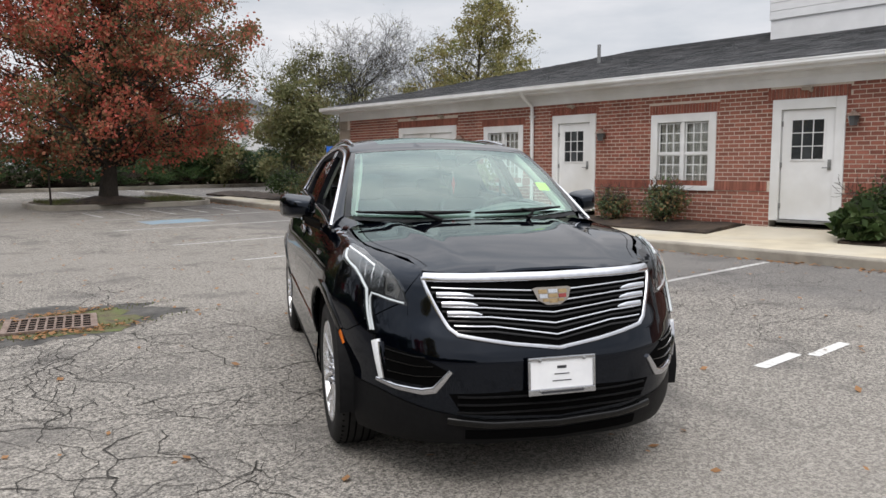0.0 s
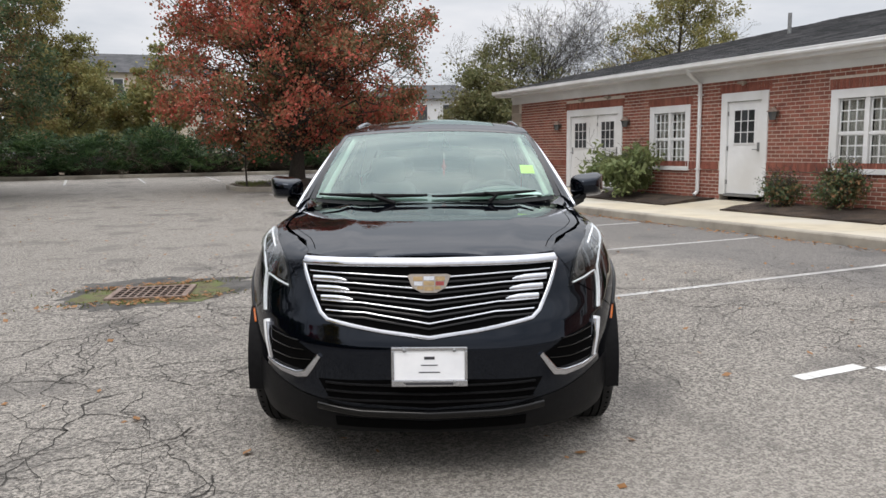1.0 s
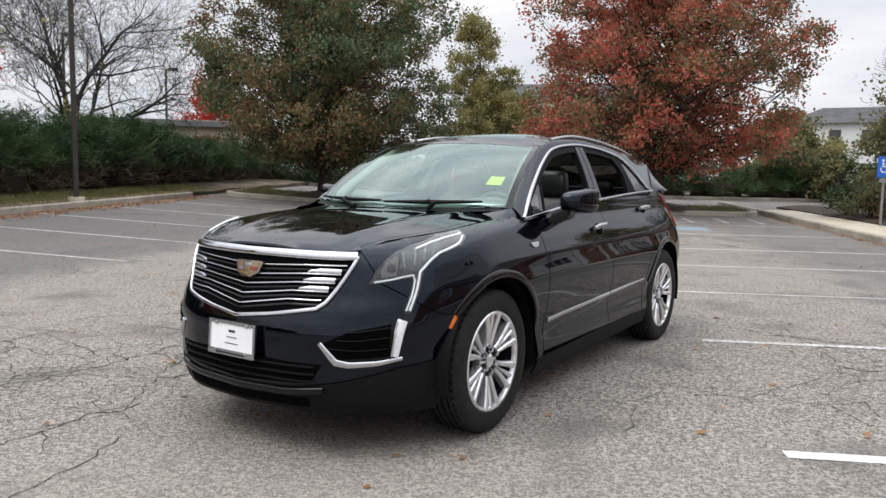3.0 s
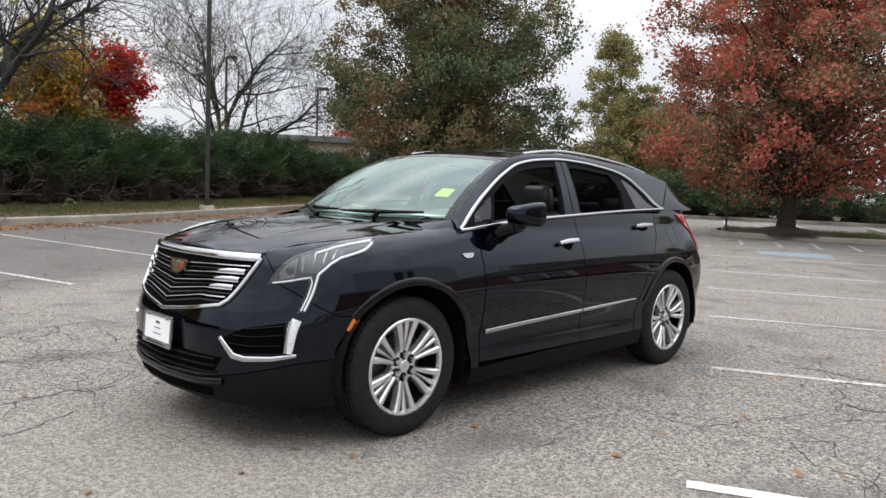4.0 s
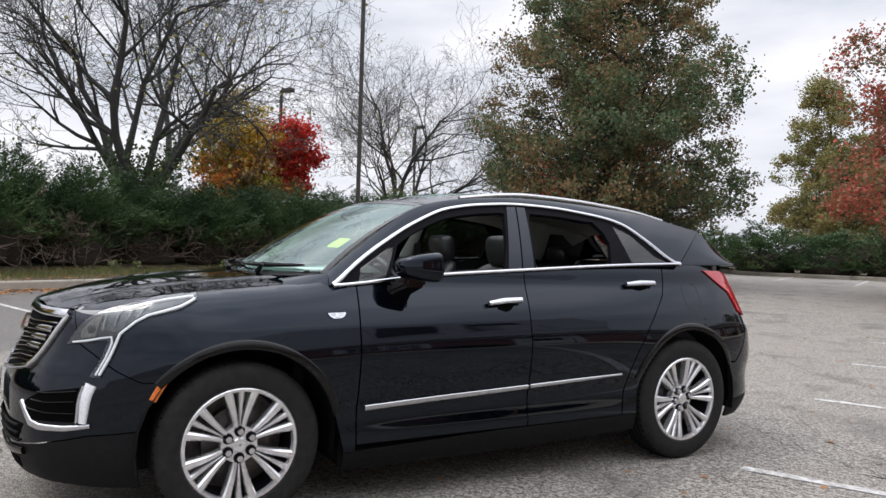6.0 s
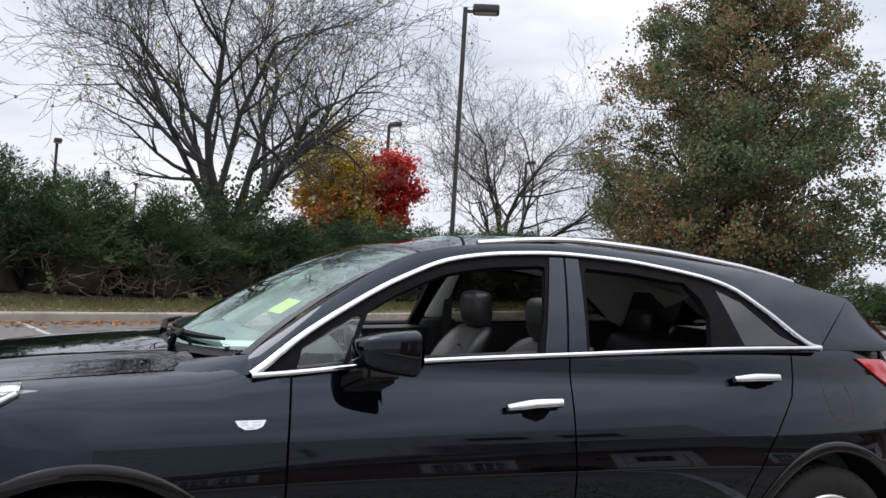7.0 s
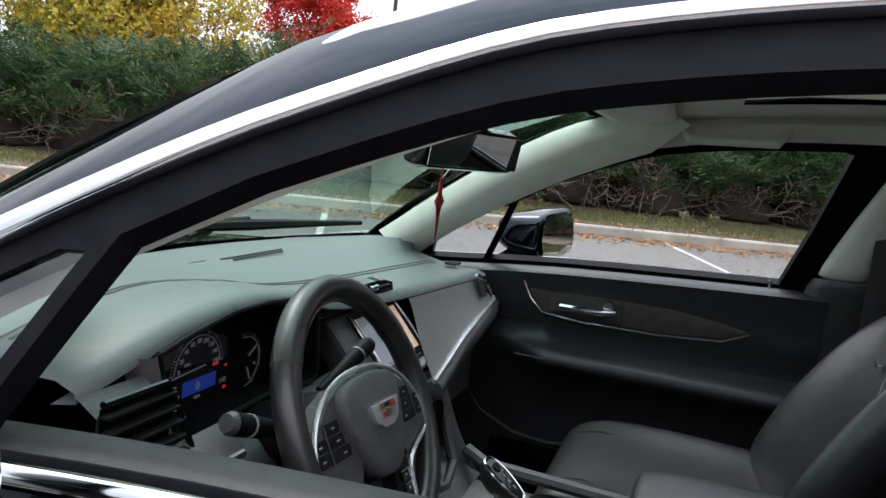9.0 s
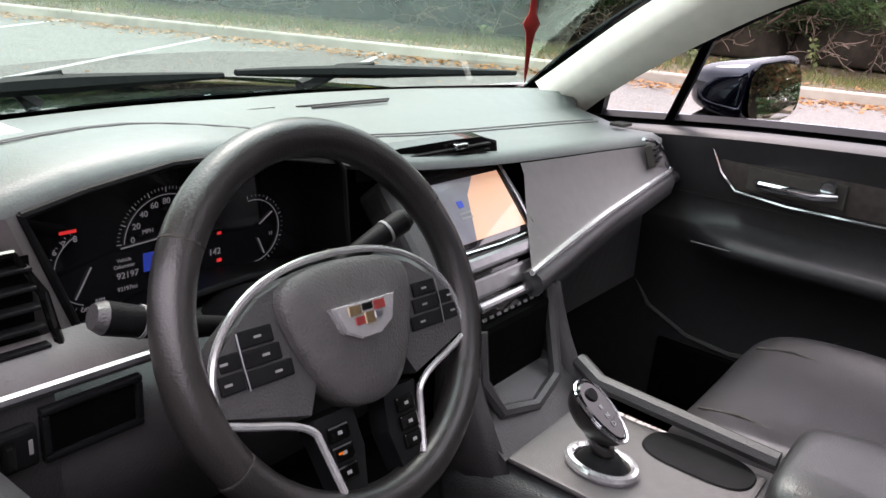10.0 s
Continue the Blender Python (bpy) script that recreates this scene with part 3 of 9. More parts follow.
# white trim: frieze board, soffit, gutter, corner quoins
part("frieze", block(WALL_V - .03, WALL_V - .002, WALL_U0, WALL_U1, 2.87, 3.10, .004), WHITE, house, "white painted frieze board")
part("bed_moulding", block(WALL_V - .07, WALL_V - .03, WALL_U0, WALL_U1, 3.02, 3.12, .008), WHITE, house, "white moulding above the frieze")
part("soffit", block(WALL_V - .42, WALL_V - .002, WALL_U0 - .4, WALL_U1 + .4, 3.12, 3.16, .004), WHITE, house, "white painted soffit")
bm = bmesh.new()
box(bm, WALL_V - .45, WALL_V - .42, WALL_U0 - .4, WALL_U1 + .42, 3.12, 3.29, .006)
tube(bm, [(WALL_V - .50, WALL_U0 - .4, 3.235), (WALL_V - .50, WALL_U1 + .45, 3.235)], .06, 10)
box(bm, WALL_V - .56, WALL_V - .44, WALL_U0 - .4, WALL_U1 + .45, 3.27, 3.30, .006)
part("gutter", bm, WHITE, house, "white metal gutter", True)
bm = bmesh.new()
tube(bm, [(WALL_V - .5, 9.93, 3.2), (WALL_V - .42, 9.93, 3.08), (WALL_V - .07, 9.93, 2.86), (WALL_V - .06, 9.93, 2.7), (WALL_V - .06, 9.93, .40), (WALL_V - .16, 9.93, .31)], .045, 8)
for z in (.9, 1.9, 2.6):
    box(bm, WALL_V - .11, WALL_V, 9.87, 9.99, z, z + .03)
part("downpipe", bm, WHITE, house, "white downpipe", True)
for k in range(9):
    w = .55 if k % 2 else .40
    part("quoin", block(WALL_V - .035, WALL_V + .4, WALL_U1 - w, WALL_U1 + .035, WALL_Z0 + k * .30 + .008, WALL_Z0 + (k + 1) * .30 - .008, .012), QUOIN, house)

# roof: hip at the far end, rows of shingles
RZ0, RZ1, RUN = 3.30, 5.05, 7.3
ev, eu1, eu0 = WALL_V - .48, WALL_U1 + .42, WALL_U0 - .42
bm = bmesh.new()
a, b, c, d = [bm.verts.new(p) for p in ((ev, eu0, RZ0), (ev, eu1, RZ0), (ev + 2 * RUN, eu1, RZ0), (ev + 2 * RUN, eu0, RZ0))]
e, f = bm.verts.new((ev + RUN, eu0 + RUN, RZ1)), bm.verts.new((ev + RUN, eu1 - RUN, RZ1))
for q in ((a, b, f, e), (b, c, f), (c, d, e, f), (d, a, e), (a, d, c, b)):
    bm.faces.new(q)
part("roof", bm, SHINGLE, house, "grey shingled hip roof")
rs = random.Random(5)
rise = (RZ1 - RZ0) / RUN
verts, faces = [], []
for row in range(46):
    v0 = ev - .02 + row * .16
    off = rs.random() * .3
    u = eu0 + (v0 - ev) + off
    while u < eu1 - (v0 - ev) - .3:
        w = .28 + rs.random() * .06
        z0 = RZ0 + (v0 - ev) * rise + .018 + rs.random() * .004
        z1 = RZ0 + (v0 + .18 - ev) * rise + .006
        n = len(verts)
        verts += [(v0, u, z0), (v0, u + w - .008, z0), (v0 + .18, u + w - .008, z1), (v0 + .18, u, z1), (v0, u, z0 - .014), (v0, u + w - .008, z0 - .014)]
        faces += [(n, n + 3, n + 2, n + 1), (n + 4, n, n + 1, n + 5)]
        u += w
me = add_mesh("shingles", verts, faces, SHINGLE)
tagged(part("shingles", me, SHINGLE, house), kind="stuff")
bm = bmesh.new()
tube(bm, [(15.2, 10.85, 4.1), (15.2, 10.85, 4.85)], .05, 10)
part("vent_pipe", bm, GALV, house, "grey vent pipe through the roof")
# upper storey set back, white siding
up = empty("upper_storey")
up.parent = house
tagged(up, "white-sided upper storey with windows, set back above the roof")
bm = bmesh.new()
box(bm, 15.6, 22, -9, 6.0, 3.6, 7.8)
for k in range(14):
    box(bm, 15.56, 15.6, -9, 6.0, 4.9 + k * .2, 5.09 + k * .2)
    box(bm, 15.6, 22, 6.0, 6.04, 4.9 + k * .2, 5.09 + k * .2)
part("siding", bm, SIDING, up, "white lapped siding")
for u in (3.2, 1.0):
    part("window", block(15.5, 15.57, u - .85, u + .85, 5.4, 6.7, .01), WHITE, up, "white framed upper window")
    part("pane", block(15.485, 15.502, u - .72, u + .72, 5.52, 6.6), PANE, up, "dark upper window pane")


def pane_grid(parent, v, u0, u1, z0, z1, cols, rows, bar=.022):
    """Panes of one sash, and the bars between them."""
    du, dz = (u1 - u0) / cols, (z1 - z0) / rows
    for i in range(cols):
        for j in range(rows):
            part("pane", block(v + .012, v + .018, u0 + i * du + .004, u0 + (i + 1) * du - .004, z0 + j * dz + .004, z0 + (j + 1) * dz - .004), CLEAR, parent)
    for i in range(cols + 1):
        part("glazing_bar", block(v, v + .03, u0 + i * du - bar / 2, u0 + i * du + bar / 2, z0, z1, .003), WHITE, parent)
    for j in range(rows + 1):
        part("glazing_bar", block(v + .002, v + .028, u0, u1, z0 + j * dz - bar / 2, z0 + j * dz + bar / 2, .003), WHITE, parent)


def sash_window(name, o):
    u0, u1, z0, z1 = o
    w = empty(name)
    w.parent = house
    tagged(w, "white twin sash window with small panes and pale curtains")
    bm = bmesh.new()
    fw = .16
    box(bm, WALL_V - .025, WALL_V + .12, u0, u0 + fw, z0, z1, .006)
    box(bm, WALL_V - .025, WALL_V + .12, u1 - fw, u1, z0, z1, .006)
    box(bm, WALL_V - .028, WALL_V + .12, u0 + fw, u1 - fw, z1 - .17, z1, .006)
    box(bm, WALL_V - .05, WALL_V + .12, u0 - .0, u1 + .0, z0 - .05, z0 + .05, .008)
    um = (u0 + u1) / 2
    box(bm, WALL_V - .01, WALL_V + .11, um - .04, um + .04, z0 + .05, z1 - .17, .004)
    part("window_frame", bm, WHITE, w, "white painted window frame")
    zm = (z0 + z1 - .12) / 2
    for a, b in ((u0 + fw, um - .04), (um + .04, u1 - fw)):
        part("sash_rail", block(WALL_V + .02, WALL_V + .07, a, b, zm - .025, zm + .025, .004), WHITE, w)
        pane_grid(w, WALL_V + .035, a + .03, b - .03, z0 + .08, zm - .03, 3, 3)
        pane_grid(w, WALL_V + .025, a + .03, b - .03, zm + .03, z1 - .2, 3, 3)
        vs, fs, n = [], [], 26
        for k in range(n):
            x, y = WALL_V + .16 + .02 * math.sin(k * 1.4), a + (b - a) * k / (n - 1)
            vs += [(x, y, z0 + .03), (x, y, z1 - .15)]
            if k:
                fs.append((2 * k - 2, 2 * k, 2 * k + 1, 2 * k - 1))
        part("curtain", add_mesh("curtain", vs, fs, CURTAIN, True), CURTAIN, w, "pale pleated curtain")
    # an added dark slab stands for the unlit room behind the curtains
    part("dark_room", block(WALL_V + .26, WALL_V + .30, u0 + .02, u1 - .02, z0, z1), CRACK, w)
    return w


def door_leaf(parent, u0, u1, z0, z1, hinge_low, lite=(.26, .55)):
    """A steel door leaf with a nine-pane light, hinges, lever and lock."""
    d = part("door", block(WALL_V + .02, WALL_V + .065, u0, u1, z0, z1, .004), WHITE, parent, "white painted steel door")
    w, h = u1 - u0, z1 - z0
    a, b, c, e = u0 + .19 * w, u1 - .19 * w, z0 + .55 * h, z0 + .91 * h
    bm = bmesh.new()
    for q in ((a - .03, a, c - .03, e + .03), (b, b + .03, c - .03, e + .03)):
        box(bm, WALL_V + .008, WALL_V + .022, *q, .003)
    for q in ((a, b, c - .03, c), (a, b, e, e + .03)):
        box(bm, WALL_V + .008, WALL_V + .022, *q, .003)
    part("light_frame", bm, WHITE, d)
    part("light_back", block(WALL_V + .012, WALL_V + .0195, a, b, c, e), PANE, d, "dark glass of the door light")
    pane_grid(d, WALL_V + .0, a, b, c, e, 3, 3, .016)
    hu = u0 if hinge_low else u1
    lu = u1 - .07 if hinge_low else u0 + .07
    for z in (.25, .5 * h, h - .25):
        part("hinge", block(WALL_V - .004, WALL_V + .02, hu - .015, hu + .015, z0 + z - .05, z0 + z + .05, .004), GALV, d, "steel hinge")
    bm = bmesh.new()
    box(bm, WALL_V + .004, WALL_V + .02, lu - .03, lu + .03, z0 + .93, z0 + 1.12, .005)
    tube(bm, [(WALL_V + .01, lu, z0 + .97), (WALL_V - .05, lu, z0 + .97), (WALL_V - .055, lu + (-.1 if hinge_low else .1), z0 + .97)], .011, 8)
    part("door_handle", bm, GALV, d, "steel lever handle and lock plate", True)
    return d


def entrance(name, o, leaves, label):
    u0, u1, z0, z1 = o
    z0 = .30 if leaves == 2 else .36
    e = empty(name)
    e.parent = house
    tagged(e, label)
    bm = bmesh.new()
    box(bm, WALL_V - .03, WALL_V + .12, u0, u0 + .17, z0, z1, .006)
    box(bm, WALL_V - .03, WALL_V + .12, u1 - .17, u1, z0, z1, .006)
    box(bm, WALL_V - .033, WALL_V + .12, u0 + .17, u1 - .17, z1 - .19, z1, .006)
    part("door_frame", bm, WHITE, e, "white painted door casing")
    part("threshold", block(WALL_V - .06, WALL_V + .1, u0 + .17, u1 - .17, z0 - .03, z0 + .02, .004), GALV, e)
    part("reveal", block(WALL_V + .07, WALL_V + .1, u0 + .17, u1 - .17, z0, z1 - .19), CRACK, e)
    if leaves == 1:
        door_leaf(e, u0 + .185, u1 - .185, z0 + .03, z1 - .2, False)
    else:
        um = (u0 + u1) / 2
        door_leaf(e, u0 + .185, um - .16, z0 + .03, z1 - .2, False)
        door_leaf(e, um + .16, u1 - .185, z0 + .03, z1 - .2, True)
        part("mullion", block(WALL_V - .01, WALL_V + .07, um - .155, um + .155, z0, z1 - .19, .005), WHITE, e, "wide white post between two doors")
    return e


entrance("door_1", OPENINGS[0], 1, "white steel door with nine small panes in a white casing")
entrance("door_2", OPENINGS[2], 1, "white steel door with nine small panes in a white casing")
entrance("door_3", OPENINGS[4], 2, "pair of white steel doors in one wide white casing")
for k, o in enumerate((OPENINGS[1], OPENINGS[3], OPENINGS[5], OPENINGS[6])):
    sash_window("window_%d" % (k + 1), o)


def wall_lantern(u, z):
    w = empty("wall_lantern", LOT @ pose(WALL_V - .012, u, z))
    part("bracket", block(-.01, .012, -.05, .05, -.02, .12, .005), IRON, w)
    bm = bmesh.new()
    bmesh.ops.create_cone(bm, cap_ends=True, segments=6, radius1=.06, radius2=.10, depth=.17, matrix=pose(-.12, 0, 0))
    part("lantern_glass", bm, PANE, w, "dark lantern glass")
    bm = bmesh.new()
    bmesh.ops.create_cone(bm, cap_ends=True, segments=6, radius1=.135, radius2=.02, depth=.09, matrix=pose(-.12, 0, .13))
    tube(bm, [(0, 0, .08), (-.06, 0, .2), (-.12, 0, .17)], .012, 6)
    part("cap", bm, IRON, w, "rust-brown metal cap")
    return tagged(w, "rust-brown metal wall lantern beside a door", "wall lamp", "wall lanterns")


for u, z in ((2.36, 2.18), (7.78, 2.05), (12.55, 2.05), (15.75, 2.05)):
    wall_lantern(u, z)
for u in (3.2, 8.7, 13.4, 14.6):
    bm = block(-.1, 0, -.09, .09, -.03, .03, .01)
    tube(bm, [(-.05, -.05, -.02), (-.12, -.1, -.05)], .03, 8)
    f = part("floodlight", bm, QUOIN)
    f.matrix_basis = LOT @ pose(WALL_V - .015, u, 2.80)
    tagged(f, "small tan floodlight fitting under the frieze", "floodlight", "floodlights")

# reserved parking sign on its post
sign = empty("parking_sign", lot(9.75, 16.6, .2, 90 - 25.9 + 26))
sign.matrix_basis = pose(1.52, 19.2, .16, 0, 0, 2)
tagged(sign, "blue parking sign with white wheelchair symbol on steel post", "sign")
part("post", block(-.03, .03, -.012, .012, -.1, 1.82, .004), GALV, sign, "dark steel post")
part("panel", block(-.155, .155, -.022, -.016, 1.30, 1.84, .003), SIGNBLUE, sign)
bm = bmesh.new()


def flat_ring(bm, cx, cz, r0, r1, y, a0=0, a1=360, n=28):
    vs = [[bm.verts.new((cx + r * math.cos(radians(a0 + (a1 - a0) * k / n)), y, cz + r * math.sin(radians(a0 + (a1 - a0) * k / n)))) for k in range(n + 1)] for r in (r0, r1)]
    for k in range(n):
        bm.faces.new((vs[0][k], vs[1][k], vs[1][k + 1], vs[0][k + 1]))


flat_ring(bm, .0, 1.51, .065, .09, -.0245, 150, 390)
flat_ring(bm, -.03, 1.74, 0.001, .03, -.0245)
for q in ((-.045, -.018, 1.57, 1.70), (-.018, .05, 1.625, 1.645), (-.018, .055, 1.565, 1.59), (.04, .062, 1.48, 1.565), (.05, .1, 1.47, 1.49)):
    box(bm, q[0], q[1], -.0255, -.0235, q[2], q[3])
part("wheelchair_symbol", bm, WHITE, sign, "white wheelchair symbol")
part("small_plate", block(-.09, .09, -.022, -.016, 1.17, 1.27, .002), GALV, sign, "small grey plate below the sign")
# ---- the car's body surface: x to the car's left, y to its tail, z up; front axle at y = 0 ----
def curve1(xs, ys):
    """A smooth (monotone cubic) function through a few control values."""
    xs, ys = np.array(xs, float), np.array(ys, float)
    h, d = np.diff(xs), np.diff(ys) / np.diff(xs)
    m = np.concatenate(([d[0]], np.where(d[1:] * d[:-1] > 0, 2 * d[1:] * d[:-1] / (d[1:] + d[:-1] + 1e-12 * np.sign(d[1:])), 0), [d[-1]]))

    def f(x):
        x = np.clip(np.asarray(x, float), xs[0], xs[-1])
        i = np.clip(np.searchsorted(xs, x) - 1, 0, len(h) - 1)
        t = (x - xs[i]) / h[i]
        return ((2 * t**3 - 3 * t**2 + 1) * ys[i] + (t**3 - 2 * t**2 + t) * h[i] * m[i]
                + (3 * t**2 - 2 * t**3) * ys[i + 1] + (t**3 - t**2) * h[i] * m[i + 1])
    return f


# the plan of the body at its widest height, from the nose round the side to the tail
PLAN_S = [0, .3, .54, .80, 1.02, 1.27, 1.52, 2.9, 3.9, 4.4, 4.9, 5.22, 5.54, 6.05]
plan_x = curve1(PLAN_S, [0, .30, .53, .74, .855, .92, .945, .948, .945, .93, .885, .79, .54, 0])
plan_y = curve1(PLAN_S, [-.955, -.93, -.855, -.67, -.47, -.23, .02, 1.4, 2.4, 2.9, 3.38, 3.62, 3.78, 3.83])
front_y = curve1([.16, .3, .45, .6, .7, .8, .9, .98, 1.08], [.10, .02, 0, 0, .028, .075, .108, .14, .26])
side_x = curve1([.16, .24, .34, .48, .60, .78, .90, .98, 1.06, 1.12, 1.20, 1.28], [-.10, -.045, -.025, -.037, -.015, 0, -.022, -.052, -.092, -.124, -.150, -.190])
rear_y = curve1([.16, .35, .6, .75, .95, 1.1, 1.28], [-.12, -.01, 0, -.03, -.10, -.13, -.20])
front_w = curve1([0, .54, .8, 1.05, 1.4, 6.05], [1, 1, .9, .55, 0, 0])
rear_w = curve1([0, 4.5, 5.0, 5.5, 6.05], [0, 0, .6, 1, 1])


def wrap(s, z):
    """The point of the body's outer skin at s metres round the plan and height z (left half)."""
    fw, rw = front_w(s), rear_w(s)
    sw = np.minimum(1, plan_x(s) / .8)**2 * (1 - .45 * fw) 
    x = plan_x(s) + side_x(z) * sw
    # the lower door scoop fades towards the wheels' lips
    lip = np.exp(-((plan_y(s)) / .5)**2) + np.exp(-((plan_y(s) - 2.857) / .5)**2)
    x = x + .02 * lip * np.exp(-((z - .6) / .22)**2) * (1 - fw)
    y = plan_y(s) + front_y(z) * fw + rear_y(z) * rw
    return np.stack(np.broadcast_arrays(x, y, z), -1)


s_grid = np.linspace(0, 6.05, 1211)


def s_of_y(y, z=.7):
    """s along the side where the skin stands at y."""
    p = wrap(s_grid, np.full_like(s_grid, z))
    return np.interp(y, p[:, 1], s_grid)


# window line (chrome) on the left side
belt_z = curve1([.3, .46, 1.0, 1.64, 2.53, 2.93, 3.6], [1.105, 1.112, 1.163, 1.198, 1.238, 1.247, 1.262])
top_z = curve1([.46, .62, .77, .985, 1.21, 1.45, 1.70, 1.955, 2.165, 2.38, 2.51, 2.66, 2.90, 2.94], [1.115, 1.24, 1.335, 1.45, 1.535, 1.57, 1.584, 1.576, 1.556, 1.525, 1.488, 1.40, 1.25, 1.243])


belt_y = np.linspace(.3, 3.6, 100)
belt_x = np.array([wrap(s_of_y(a, 1.12), belt_z(a))[0] for a in belt_y])


def glass_x(y, z):
    """Half width of the greenhouse."""
    h = z - belt_z(y)
    return np.interp(y, belt_y, belt_x) - .40 * h - .28 * h * h


# fender shoulder and bonnet
shoulder_z = curve1([-.86, -.72, -.5, -.2, .1, .35, .7], [.975, .99, 1.04, 1.082, 1.108, 1.126, 1.15])
bonnet_c = curve1([-.86, -.80, -.7, -.4, 0, .25, .5], [.985, 1.01, 1.04, 1.095, 1.138, 1.158, 1.17])
wrap_plain = wrap


def wrap(s, z):
    """The outer skin with the fender's rounded shoulder."""
    p = wrap_plain(s, z)
    zs = shoulder_z(p[..., 1])
    k = np.clip((p[..., 2] - (zs - .075)) / .075, 0, 1)
    near = np.clip((2.05 - s) / .25, 0, 1) * np.clip((s - .55) / .2, 0, 1)
    p[..., 0] -= .085 * (1 - np.sqrt(np.maximum(0, 1 - k * k))) * near
    return p


y_tab = np.linspace(-.9, .75, 67)
xe_tab = []
for yy_ in y_tab:
    q = wrap(s_grid[:500], np.full(500, float(shoulder_z(yy_))))
    xe_tab.append(np.interp(yy_, q[:, 1], q[:, 0]))
xe_tab = np.array(xe_tab)


def bonnet(x, y):
    """Top skin of the nose: bonnet and the tops of the fenders."""
    xe = np.interp(y, y_tab, xe_tab)
    r = np.clip(np.abs(x) / np.maximum(xe, .3), 0, 1)
    zs, zc = shoulder_z(y), bonnet_c(y)
    z = zs + (zc - zs) * (1 - r**2.1)
    z = z + .008 * np.exp(-((np.abs(x) - (.36 + .12 * (y + .8))) / .05)**2) * np.clip((y + .8) / .4, 0, 1)
    return np.stack(np.broadcast_arrays(x, y, z), -1)


def windshield(a, b):
    """a from -1 to 1 across, b from 0 at the cowl to 1 at the roof."""
    x = (.745 + (.605 - .745) * b) * a
    y = (.20 + .25 * a * a) * (1 - b) + (1.0 + .07 * a * a) * b
    z = (1.150 + .022 * a * a) * (1 - b) + (1.582 - .03 * a * a) * b
    k = 4 * b * (1 - b)
    return np.stack(np.broadcast_arrays(x, y - .018 * k, z + .030 * k), -1)


# the roof's edge above the windows, from the foot of the windshield pillar to the tail, by t from 0 to 1
edge_x = curve1([0, .36, .62, .85, 1], [.752, .612, .572, .572, .585])
edge_y = curve1([0, .36, .62, .85, 1], [.45, 1.075, 1.75, 2.62, 3.28])
edge_z = curve1([0, .18, .36, .48, .62, .85, 1], [1.176, 1.385, 1.556, 1.604, 1.628, 1.584, 1.475])
line_y = curve1([0, .36, .62, .85, 1], [.44, 1.0, 1.70, 2.45, 2.93])


def roof_edge(t):
    return np.stack([edge_x(t), edge_y(t), edge_z(t)], -1)


def window_line(t):
    """Upper edge of the chrome window line by the same t."""
    y = np.atleast_1d(line_y(t))
    z = np.maximum(top_z(y), belt_z(y))
    return np.stack([glass_x(y, z), y, z], -1)


# ---- the car: panels cut out of the skin ----
from mathutils.geometry import delaunay_2d_cdt


def dense(poly, step):
    """A closed outline with points no further apart than step."""
    out = []
    for (a, b), (c, d) in zip(poly, list(poly[1:]) + [poly[0]]):
        n = max(1, int(math.hypot(c - a, d - b) / step))
        out += [(a + (c - a) * k / n, b + (d - b) * k / n) for k in range(n)]
    return out


